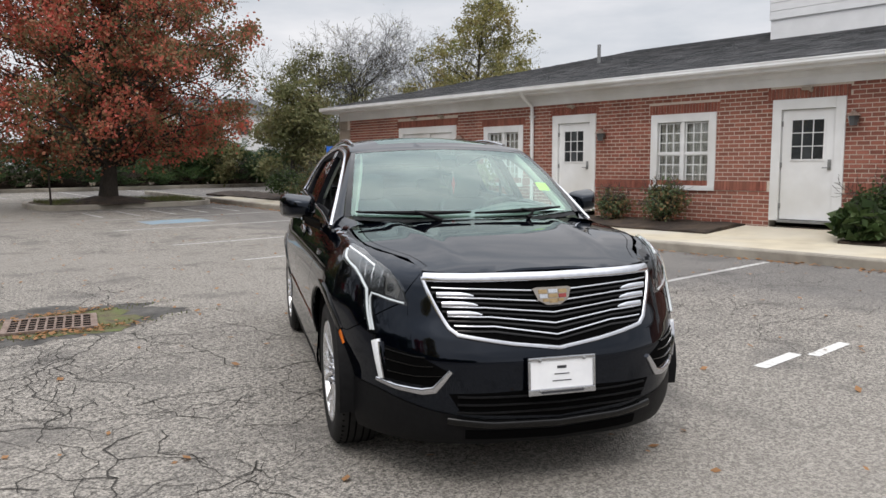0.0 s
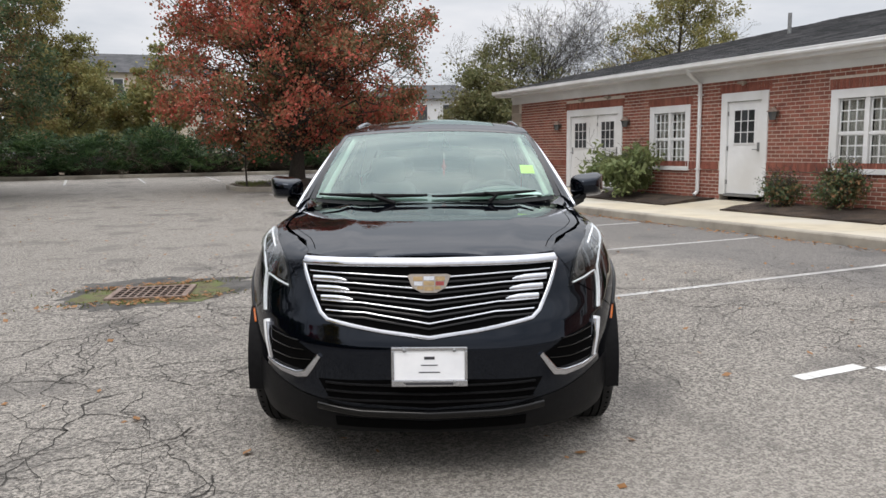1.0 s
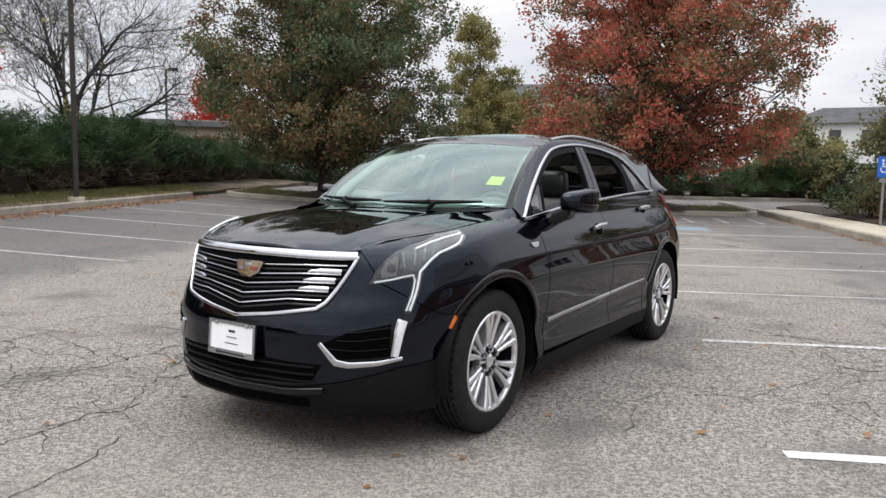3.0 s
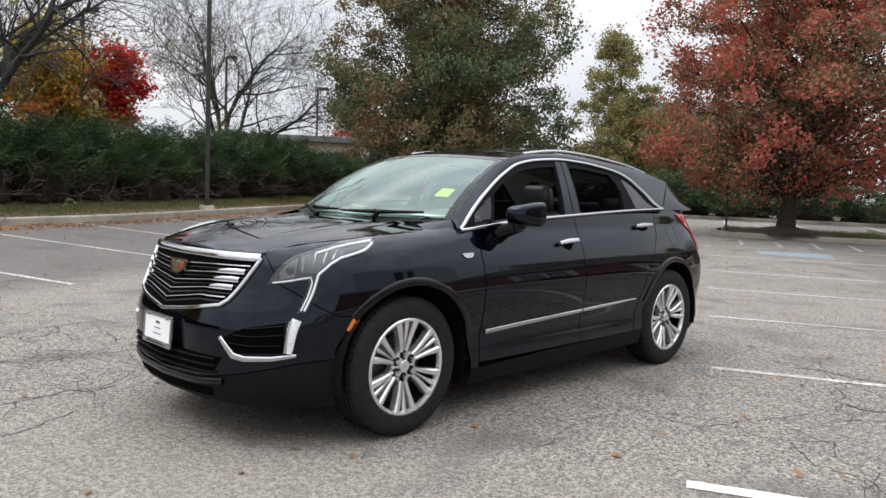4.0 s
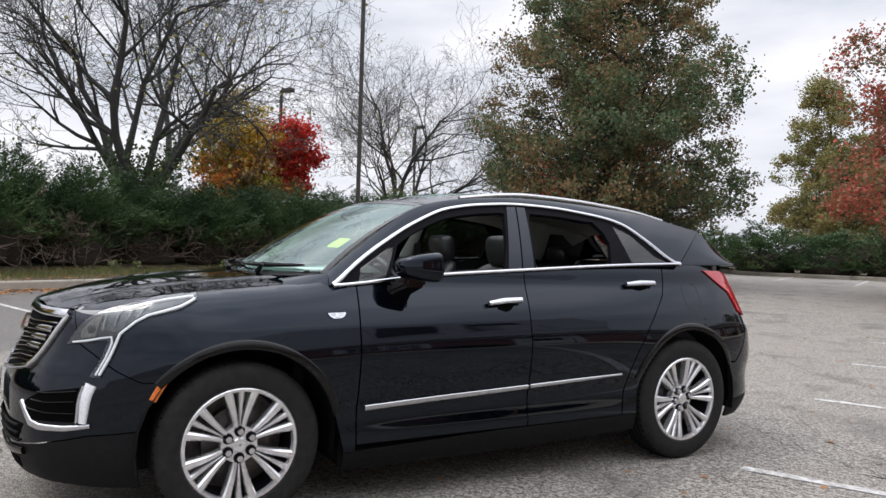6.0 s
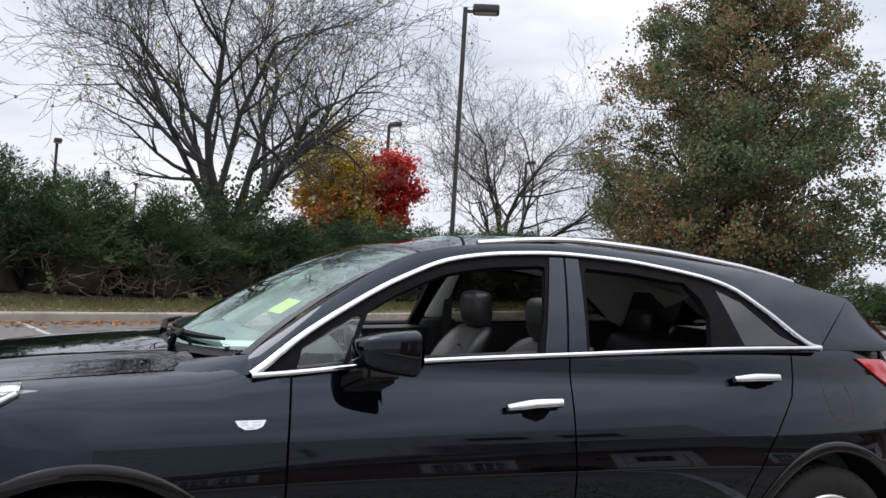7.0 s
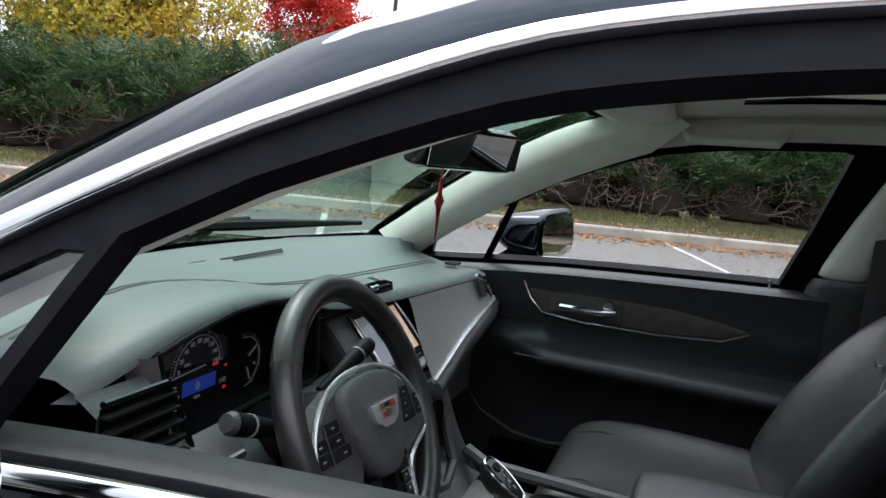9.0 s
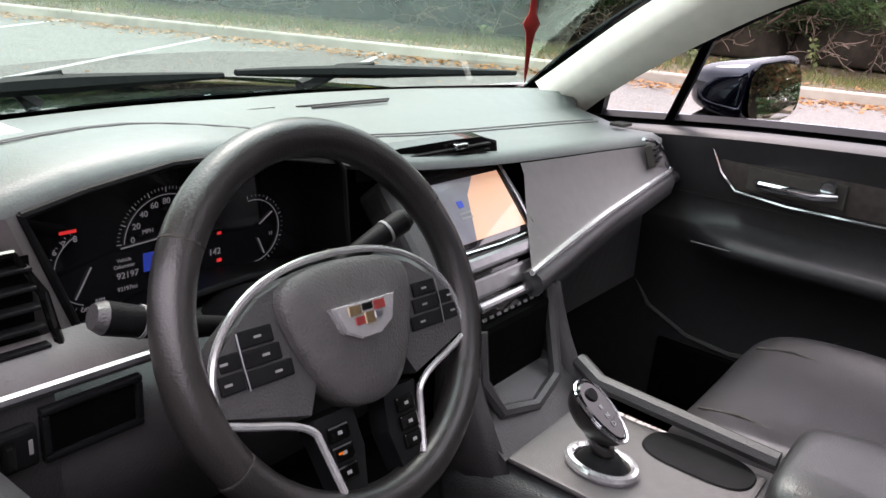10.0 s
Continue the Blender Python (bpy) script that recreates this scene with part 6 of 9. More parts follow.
SCREENTAN = material("lit_tan_display", (.42, .25, .16), .3, emit=.35, second=(.30, .24, .20), scale=14, coat=.6)
# SCREENGREY: the dark side of a reflection, painted as a faintly glowing grey
SCREENGREY = material("grey_screen_reflection", (.10, .11, .13), .3, emit=.3, second=(.05, .05, .06), scale=18, coat=.6)
GLOWRED = material("display_red", (.6, .03, .03), .5, emit=.2)
GREYMETAL = material("brushed_grey_trim", (.26, .26, .27), .32, .9, second=(.22, .22, .23), scale=60)
WOOD = material("dark_open_wood", (.05, .042, .038), .35, second=(.032, .027, .025), scale=6, stretch=(1, 10, 10), bump=.1, bump_scale=80)
STITCH = material("grey_stitching", (.12, .12, .12), .8)
REDCORD = material("red_tassel_cord", (.42, .035, .025), .8, second=(.3, .02, .015), scale=40)
ICON = material("pale_icon_print", (.22, .22, .22), .6)


def loft(loops, caps=True, closed=True):
    """Loops of equally many points joined into one skin."""
    bm = bmesh.new()
    rings = [[bm.verts.new(p) for p in lp] for lp in loops]
    n = len(rings[0])
    for a, b in zip(rings, rings[1:]):
        for k in range(n if closed else n - 1):
            bm.faces.new((a[k], a[(k + 1) % n], b[(k + 1) % n], b[k]))
    if caps and closed:
        bm.faces.new(rings[0][::-1])
        bm.faces.new(rings[-1])
    bmesh.ops.recalc_face_normals(bm, faces=bm.faces)
    return bm


def soft_part(name, bm, mat, parent, label="", level=2):
    ob = part(name, bm, mat, parent, label, True, 180)
    md = ob.modifiers.new("round", "SUBSURF")
    md.levels = md.render_levels = level
    return ob


def label_text(text, size, m, mat, parent, name="print"):
    """Lettering as a flat mesh."""
    cu = bpy.data.curves.new(name, "FONT")
    cu.body, cu.size, cu.align_x, cu.align_y, cu.extrude = text, size, "CENTER", "CENTER", .0003
    ob = new("lettering", cu)
    me = bpy.data.meshes.new_from_object(ob.evaluated_get(bpy.context.evaluated_depsgraph_get()))
    bpy.data.objects.remove(ob)
    me.materials.clear()
    me.materials.append(mat)
    o = part(name, me, mat, parent)
    o.matrix_basis = m
    return o


# dashboard pad
dash = empty("dashboard")
dash.parent = car
tagged(dash, "grained dark dashboard with stitched pad and grey trim")
hump = curve1([-.75, -.47, -.12, -.01, .18, .27, .42, .53, .63, .72], [1.118, 1.134, 1.152, 1.160, 1.180, 1.202, 1.222, 1.214, 1.192, 1.172])
xs = np.linspace(-.70, .70, 29)
prof = []
for x in xs:
    h, e = float(hump(x)), abs(x) / .70
    yb = .285 + .19 * e * e
    prof.append([(x, yb, 1.160 + .012 * e), (x, yb + .10, 1.178), (x, .58, 1.172 + (h - 1.17) * .55), (x, .70, h - .002), (x, .765, h), (x, .788, h - .008), (x, .790, h - .018), (x, .76, h - .024)])
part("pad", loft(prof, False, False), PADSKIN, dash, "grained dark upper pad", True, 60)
for off, y0 in ((0, .66), (.012, .66)):
    pts = [(x, y0 - off - .04 * max(0, 1 - abs(x - .42) / .3), float(np.interp(y0 - off - .04 * max(0, 1 - abs(x - .42) / .3), [.58, .70, .765], [1.172 + (float(hump(x)) - 1.17) * .55, float(hump(x)) - .002, float(hump(x))])) + .0012) for x in xs[1:-1]]
    part("stitching", tube(bmesh.new(), pts, .0013, 5), STITCH, dash, "", True)
bm = bmesh.new()
for x0, x1, y in ((-.20, .02, .46), (-.18, .0, .475), (.06, .15, .455)):
    box(bm, x0, x1, y, y + .003, 1.173, 1.1768)
part("defroster_slot", bm, SOFTDASH, dash)
part("speaker_grille", block(-.69, -.645, .69, .722, 1.128, 1.1345, .002), CRACK, dash)
# fascia below the pad: passenger side with grey skin, sweeping chrome, right vent
fx = np.linspace(-.70, .16, 22)
low = lambda x: float(np.interp(x, [-.70, -.66, -.3, -.02, .10], [1.050, 1.056, 1.034, 1.012, 1.006]))
lowy = lambda x: float(np.interp(x, [-.70, -.66, -.3, -.02, .10], [.815, .828, .862, .897, .905]))
sx = lambda k, end: -.70 + (end + .70) * k / 21
part("fascia", loft([[(sx(k, -.14), .790, float(hump(sx(k, -.14))) - .020), (sx(k, -.138), .80, float(hump(sx(k, -.138))) - .036), (sx(k, -.095), (lowy(sx(k, -.095)) + .80) / 2 - .004, (low(sx(k, -.095)) + float(hump(sx(k, -.095))) - .05) / 2), (sx(k, -.03), lowy(sx(k, -.03)), low(sx(k, -.03)))] for k in range(22)], False, False), TRIMGREY, dash, "grey grained fascia before the passenger", True, 60)
sweep = [(x, lowy(x) + .004, low(x) + .002) for x in np.linspace(-.70, -.022, 20)]
part("chrome_sweep", tube(bmesh.new(), [Vector(p) for p in sweep], [.0035 + .0035 * math.sin(math.pi * (.1 + .8 * k / 19)) for k in range(20)], 8), ALLOY, dash, "chrome blade sweeping down the fascia", True)
part("roll", tube(bmesh.new(), [Vector((x, lowy(x) + .001, low(x) - .019)) for x in np.linspace(-.735, -.03, 20)], [.013 + .006 * k / 19 for k in range(20)], 12), SOFTDASH, dash, "padded dark roll under the chrome blade", True)
part("chrome_sweep", tube(bmesh.new(), [(-.69, .822, 1.054), (-.655, .816, 1.090), (-.625, .805, 1.118), (-.575, .800, 1.126)], .004, 8), CHROME, dash, "", True)
part("band", loft([[(x, lowy(x) + .006, low(x) - .004), (x, lowy(x) + .018, low(x) - .02), (x, lowy(x) + .014, low(x) - .045), (x, lowy(x) - .04, low(x) - .10), (x, .78, .80)] for x in np.linspace(-.70, -.09, 16)], False, False), SOFTDASH, dash, "dark lower dash with the glove box", True, 60)
vt = empty("air_vent", pose(-.612, .806, 1.092, 20, 0, 14))
vt.parent = dash
tagged(vt, "black air vent at the dash end")
part("recess", block(-.032, .032, -.004, .010, -.022, .022, .003), CRACK, vt)
for z in (-.012, 0, .012):
    part("slat", block(-.030, .030, .008, .016, z - .002, z + .002, .001), PLASTIC, vt)
# centre vent slot on the pad's edge
cv = empty("air_vent")
cv.parent = dash
tagged(cv, "wide black centre air vent with a chrome tab")
part("recess", loft([[(x, .735 + .012 * s, 1.168 + .013 * s * c), (x, .768, 1.165 + .013 * c), (x, .772, 1.148 - .005 * c), (x, .735, 1.148 - .005 * c)] for x, s, c in [(.20, 0, .4), (.12, 1, 1), (0, 1, 1), (-.06, 1, .8), (-.10, 0, .1)]]), GLOSSBLACK, cv, "", True, 60)
for z in (1.157, 1.166):
    part("slat", block(-.075, .18, .764, .776, z - .0015, z + .0015, .001), PLASTIC, cv)
part("chrome_tab", block(-.012, .016, .772, .781, 1.166, 1.174, .002), CHROME, cv)

# instrument cluster
cl_pts = [(.592, 1.182), (.539, 1.194), (.460, 1.206), (.380, 1.206), (.262, 1.194), (.244, 1.172), (.230, 1.071), (.246, 1.063), (.372, 1.076), (.440, 1.074), (.538, 1.050), (.552, 1.066), (.574, 1.131)]
cluster = empty("instrument_cluster", pose(0, .79, 0))
cluster.parent = dash
tagged(cluster, "dark glass instrument cluster with lit gauges")
DEEP = -.075
bm = bmesh.new()
inner = [(.41 + (x - .41) * 1.04, z - .012 + (z - 1.13) * .05) for x, z in cl_pts]
fr = [bm.verts.new((x, 0, z)) for x, z in cl_pts]
bk = [bm.verts.new((x, DEEP, z)) for x, z in inner]
for a in range(len(fr)):
    bm.faces.new((fr[a], bk[a], bk[(a + 1) % len(fr)], fr[(a + 1) % len(fr)]))
part("hood_lining", bm, PLASTIC, cluster, "dull black lining of the gauge hood")
bm = bmesh.new()
bm.faces.new([bm.verts.new((x, DEEP + .0001, z)) for x, z in inner])
part("display", bm, SCREEN, cluster, "black display glass")
part("bezel", tube(bmesh.new(), [(x, .003, z) for x, z in cl_pts + cl_pts[:2]], .004, 8), PLASTIC, cluster, "gloss black bezel", True)
part("bezel_wing", loft([[(x + d, y, z) for x, z in ((.602, 1.184), (.584, 1.130), (.562, 1.066), (.548, 1.048))] for d, y in ((-.006, .004), (.004, .010), (.016, .004), (.020, -.02))], False, False), TRIMGREY, cluster, "grey trim edge beside the gauges", True, 60)
FACE = lambda x, z, y=DEEP + .0015: pose(x, y, z, 90, 0, 180)


def dial(cx, cz, r, a0, a1, n, mat=GLOW):
    bm = bmesh.new()
    for k in range(n):
        a = radians(a0 + (a1 - a0) * k / (n - 1))
        l = r * (.95 if k % 5 else .90)
        d = Vector((-math.cos(a), 0, math.sin(a)))
        s = Vector((-math.sin(a), 0, -math.cos(a))) * (.0003 if k % 5 else .0005)
        o = Vector((cx, DEEP + .0012, cz))
        bm.faces.new([bm.verts.new(p) for p in (o + d * r - s, o + d * r + s, o + d * l + s, o + d * l - s)])
    part("gauge_ticks", bm, mat, cluster, "white gauge ticks")
    pts = [(cx - r * .86 * math.cos(radians(a)), DEEP + .0014, cz + r * .86 * math.sin(radians(a))) for a in np.linspace(a0, a1, 24)]
    part("gauge_line", tube(bmesh.new(), pts, .0005, 4), mat, cluster, "thin white gauge line")


dial(.418, 1.106, .056, 175, 5, 41)
dial(.309, 1.092, .044, 100, -95, 26)
dial(.498, 1.094, .044, 250, 118, 18)
for k, tx in enumerate(("0", "20", "40", "60", "80", "100", "120", "140", "160")):
    a = radians(172 - 164 * k / 8)
    label_text(tx, .0088, FACE(.418 - .039 * math.cos(a), 1.107 + .040 * math.sin(a)), GLOW, cluster, "gauge_number")
for tx, size, x, z in (("MPH", .0062, .440, 1.119), ("0", .017, .416, 1.085), ("MPH", .006, .416, 1.070), ("92197", .0095, .464, 1.078), ("92197mi", .0062, .465, 1.064), ("Vehicle", .0052, .467, 1.0945), ("Odometer", .0052, .467, 1.088), ("142", .0105, .361, 1.079), ("6", .0085, .534, 1.117), ("7", .0085, .525, 1.123), ("8", .0085, .514, 1.126), ("RPM", .0052, .494, 1.059), ("OFF x1000", .0052, .502, 1.053), ("H", .0062, .283, 1.085), ("C", .0062, .305, 1.053)):
    label_text(tx, size, FACE(x, z), GLOW, cluster, "gauge_word")
part("blue_field", block(.376, .446, DEEP + .0003, DEEP + .0008, 1.076, 1.096), GLOWBLUE, cluster, "blue lit field")
for x0, x1, z0, z1 in ((.512, .528, 1.1325, 1.1355), (.372, .385, 1.105, 1.1085), (.352, .358, 1.066, 1.070), (.352, .357, 1.098, 1.101)):
    part("red_zone", block(x0, x1, DEEP + .0006, DEEP + .0012, z0, z1), GLOWRED, cluster, "red zone of the gauge")
for x0, z0, x1, z1 in ((.470, 1.107, .402, 1.111), (.300, 1.100, .282, 1.112), (.302, 1.083, .293, 1.063), (.518, 1.066, .501, 1.095)):
    part("needle", tube(bmesh.new(), [(x0, DEEP + .002, z0), (x1, DEEP + .002, z1)], .0009, 5), GLOW, cluster, "white needle")

# panel beside the wheel: vent, chrome strip, switch slot
lp = empty("side_panel")
lp.parent = dash
tagged(lp, "dark dash end with vent, chrome strip and light switch")
part("panel", loft([[(x, .79, 1.165), (x, .815, 1.15), (x, .812, 1.10), (x, .835, 1.085), (x, .866, 1.07), (x, .866, .96), (x, .80, .86), (x, .76, .80)] for x in np.linspace(.70, .612, 4)], False, False), SOFTDASH, lp, "", True, 50)
part("knee_panel", loft([[(x, .79, zt), (x, .835, zt - .006), (x, .862, zt - .03), (x, .868, .96), (x, .80, .86), (x, .76, .80)] for x, zt in zip(np.linspace(.612, .15, 12), np.interp(np.linspace(.612, .15, 12), [.15, .24, .365, .49, .565, .612], [1.062, 1.058, 1.066, 1.052, 1.044, 1.06]))], False, False), SOFTDASH, lp, "dark knee panel under the gauges", True, 50)
part("wood_band", loft([[(x, .835, 1.100), (x, .858, 1.088), (x, .866, 1.076)] for x in np.linspace(.70, .53, 6)], False, False), TRIMGREY, lp, "grey grained band", True, 50)
part("chrome_strip", tube(bmesh.new(), [(.705, .868, 1.075), (.62, .868, 1.073), (.532, .866, 1.070)], .005, 8), GREYMETAL, lp, "chrome strip", True)
part("vent_recess", loft([[(x, .818, 1.160), (x, .818, 1.10), (x, .842, 1.088)] for x in (.70, .600)], False, False), VOID, lp, "black inside of the vent")
for k in range(5):
    part("vent_slat", block(.602, .70, .816 + .005 * k, .828 + .005 * k, 1.150 - .014 * k, 1.1535 - .014 * k, .0015), PLASTIC, lp)
part("vent_rim", tube(bmesh.new(), [(.70, .822, 1.165), (.612, .820, 1.163), (.596, .828, 1.13), (.594, .845, 1.088)], .004, 8), GLOSSBLACK, lp, "", True)
bm = bmesh.new()
for q in ((.545, .626, 1.054, 1.060), (.545, .626, 1.014, 1.020), (.545, .551, 1.020, 1.054), (.620, .626, 1.020, 1.054)):
    box(bm, q[0], q[1], .866, .874, q[2], q[3], .002)
part("slot_frame", bm, PLASTIC, lp, "raised edge of the coin slot")
part("slot", block(.551, .620, .866, .870, 1.020, 1.054), VOID, lp, "dark coin slot")
part("light_switch", block(.630, .662, .866, .876, 1.018, 1.052, .004), PLASTIC, lp)
part("dimmer_wheel", block(.648, .658, .874, .882, 1.024, 1.046, .003), GLOSSBLACK, lp)
part("mark", block(.635, .638, .8762, .8768, 1.030, 1.042), ICON, lp)

# centre screen, buttons and climate panel
cs = empty("centre_screen", pose(-.012, .806, 1.088, 42, 0, 0))
cs.parent = dash
tagged(cs, "centre touch screen with chrome edges reflecting the seats")
part("screen", block(-.096, .096, -.012, 0, -.058, .058, .004), SCREEN, cs, "dark glossy touch screen")
part("display_picture", block(-.084, .084, .0003, .0012, -.046, .046), SCREENTAN, cs, "tan picture lit on the screen")
# a grey wedge laid on the glass paints the darker part of a reflection
part("display_shade", loft([[(-.020, .0014, .046), (.010, .0014, .02), (.040, .0014, -.046)], [(.083, .0014, .046), (.083, .0014, .02), (.083, .0014, -.046)]], False, False), SCREENGREY, cs, "darker side of a reflection painted on the screen")
part("display_mark", block(.030, .042, .0016, .0020, .004, .014), GLOWBLUE, cs)
for z in (-.006, -.013):
    part("display_mark", block(.022, .048, .0016, .0020, z, z + .003), ICON, cs)
for x in (-.098, .098):
    part("chrome_edge", tube(bmesh.new(), [(x * .97, .002, .058), (x, .004, 0), (x * .98, .004, -.050), (x * .86, .004, -.060)], .0032, 8), CHROME, cs, "", True)
part("chrome_edge", tube(bmesh.new(), [(-.086, .004, -.060), (0, .005, -.063), (.086, .004, -.060)], .003, 8), CHROME, cs, "", True)
part("silver_bar", block(-.090, .090, -.006, .010, -.088, -.068, .005), GREYMETAL, cs, "silver touch bar")
part("stack_sides", block(-.112, .16, -.05, -.004, -.12, .07, .01), SOFTDASH, cs)
cp = empty("climate_panel", pose(.012, .888, .985, 30, 0, 0))
cp.parent = dash
tagged(cp, "curved gloss climate panel with silver buttons")
part("panel", block(-.10, .10, -.01, 0, -.04, .045, .008), GLOSSBLACK, cp)
part("silver_buttons", block(-.092, .092, 0, .006, .012, .038, .004), GREYMETAL, cp)
part("silver_rocker", block(-.080, .080, .004, .014, -.006, .008, .005), SATIN, cp)
for k in range(11):
    part("button_mark", block(-.086 + k * .0165, -.078 + k * .0165, 0, .0012, -.018, -.014), ICON, cp)
part("lower_line", block(-.085, .085, 0, .003, -.034, -.032, .001), SATIN, cp)
part("cubby_edge", tube(bmesh.new(), [(.10, .905, .965), (.105, .92, .90), (.09, .945, .862), (.02, .955, .846), (-.05, .945, .862), (-.072, .92, .91), (-.075, .90, .985)], .010, 8), SOFTDASH, dash, "rounded edge of the open cubby", True)
# a closed block; its near-black colour gives the shade of the open cubby
part("cubby", block(-.068, .098, .78, .912, .85, .97, .01), VOID, dash, "open cubby painted as dark shade")
part("stack_base", loft([[(x, .905, .878), (x, .94, .862), (x, .962, .845), (x, .985, .828)] for x in np.linspace(.135, -.105, 6)], False, False), SOFTDASH, dash, "", True, 60)
for sx, x in ((1, .13), (-1, -.100)):
    soft_part("stack_cheek", loft([[(x - .022, .86, z1), (x + .022, .86, z1), (x + .022, y1, z1), (x - .022, y1, z1)] for z1, y1 in ((1.015, .895), (.96, .912), (.90, .94), (.85, .975), (.76, 1.03))]), SOFTDASH, dash, "padded cheek of the centre stack", 1)

# steering wheel
sw = empty("steering_wheel", pose(.397, .953, 1.093) @ pose(0, 0, 0, 90 - 26.5, 0, 180) @ pose(0, 0, 0, 0, 0, -3.5))
sw.parent = car
tagged(sw, "black leather steering wheel with chrome-edged spokes")


def rounded(pts, turns=3):
    for _ in range(turns):
        out = [pts[0]]
        for a, b in zip(pts, pts[1:]):
            out += [a.lerp(b, .25), a.lerp(b, .75)]
        pts = out + [pts[-1]]
    return pts



def ring_part(name, a0, a1, mat, r=.164, tr=.0178, flat=.9):
    bm = bmesh.new()
    pts, n = [], max(6, int(abs(a1 - a0) / 5))
    for k in range(n + 1):
        a = radians(a0 + (a1 - a0) * k / n)
        pts.append((r * math.cos(a), r * math.sin(a), 0))
    tube(bm, pts, tr, 14)
    return part(name, bm, mat, sw, "", True, 80)


ring_part("rim_top", 32, 148, RIMLEATHER)
ring_part("rim_side", 148, 212, RIMLEATHER, tr=.0174)
ring_part("rim_bottom", 212, 328, RIMLEATHER)
ring_part("rim_side", 328, 392, RIMLEATHER, tr=.0172)
for a in (32, 148, 212, 328):
    ring_part("rim_seam", a - .35, a + .35, CRACK, tr=.0178)
padp = [(-.080, .040), (-.045, .050), (0, .053), (.045, .050), (.080, .040), (.078, .012), (.062, -.034), (.040, -.068), (.018, -.080), (-.018, -.080), (-.040, -.068), (-.062, -.034), (-.078, .012)]
soft_part("airbag_pad", loft([[(x * .98, y * .98, -.03) for x, y in padp], [(x, y, .0) for x, y in padp], [(x * .985, y * .985, .014) for x, y in padp], [(x * .93, y * .93, .020) for x, y in padp], [(x * .5, y * .5, .024) for x, y in padp], [(x * .1, y * .1, .025) for x, y in padp]]), BAGSKIN, sw, "grained airbag cover", 1)
for s in (1, -1):
    spoke = [(s * .055, .046), (s * .09, .035), (s * .125, .011), (s * .150, -.014), (s * .150, -.046), (s * .066, -.070), (s * .05, -.04)]
    sp = part("spoke", loft([[(x, y, -.022) for x, y in spoke], [(x, y, .003) for x, y in spoke], [(x * .985, y * .98, .007) for x, y in spoke]]), SOFTDASH, sw, "dark spoke with switches")
    part("chrome_edge", tube(bmesh.new(), rounded([Vector((s * a, b, .006)) for a, b in ((.0, .058), (.045, .056), (.092, .043), (.128, .017), (.146, -.012), (.148, -.048), (.136, -.055), (.066, -.076), (.060, -.10), (.050, -.140))]), .0034, 8), ALLOY, sw, "chrome edge of the spoke", True)
    for k, (x0, x1, y0, y1) in enumerate(((.084, .117, -.001, .013), (.080, .117, -.0165, -.0025), (.072, .117, -.032, -.018), (.1185, .137, -.0145, -.001), (.1185, .141, -.031, -.016))):
        b = part("button", block(min(s * x0, s * x1), max(s * x0, s * x1), y0, y1, .004, .0092, .0016), PLASTIC, sp)
        part("mark", block(min(s * (x0 + .012), s * (x0 + .019)), max(s * (x0 + .012), s * (x0 + .019)), (y0 + y1) / 2 - .0010, (y0 + y1) / 2 + .0010, .0093, .0096), ICON, b)
    part("key_divider", tube(bmesh.new(), [(s * .118, .012, .0096), (s * .1178, -.012, .0098), (s * .1165, -.033, .0096)], .0007, 5), GREYMETAL, sp, "", True)
    lower = [(s * .020, -.074), (s * .064, -.074), (s * .057, -.105), (s * .048, -.150), (s * .026, -.156), (s * .016, -.11)]
    ls = part("lower_spoke", loft([[(x, y, -.02) for x, y in lower], [(x, y, .001) for x, y in lower], [(x * .97, y, .004) for x, y in lower]]), PLASTIC, sw, "lower spoke with switches")
    for y0, y1 in ((-.098, -.084), (-.115, -.101), (-.132, -.118)):
        b = part("button", block(min(s * .030, s * .053), max(s * .030, s * .053), y0, y1, .003, .0075, .002), GLOSSBLACK, ls)
        part("mark", block(min(s * .039, s * .044), max(s * .039, s * .044), (y0 + y1) / 2 - .0015, (y0 + y1) / 2 + .0015, .0076, .0080), ICON, b)
part("orange_mark", block(-.048, -.043, -.1085, -.1065, .0076, .0081), AMBER, sw)
# crest on the wheel: chrome shield with coloured fields
we = part("crest", loft([[(-.034 * k, .010 * k, z), (.034 * k, .010 * k, z), (.026 * k, -.010 * k, z), (.010 * k, -.018 * k, z), (-.010 * k, -.018 * k, z), (-.026 * k, -.010 * k, z)] for k, z in ((1.12, .022), (1.12, .029), (1.04, .031))]), ALLOY, sw, "chrome crest with gold and red fields")
for x0, x1, y0, y1, mt in ((-.021, -.008, .001, .009, GOLD), (-.006, .006, .003, .009, GLOSSBLACK), (.008, .021, .001, .009, ENAMELRED), (-.016, -.006, -.008, -.001, ENAMELRED), (-.004, .006, -.009, .001, GOLD), (.008, .016, -.006, -.001, SATIN)):
    part("field", block(x0, x1, y0, y1, .0305, .0322), mt, we)
# column and stalks
part("column", tube(bmesh.new(), [(.397, .93, 1.078), (.397, .84, 1.03), (.397, .76, .99)], [.045, .058, .06], 14), PLASTIC, car, "steering column shroud", True)
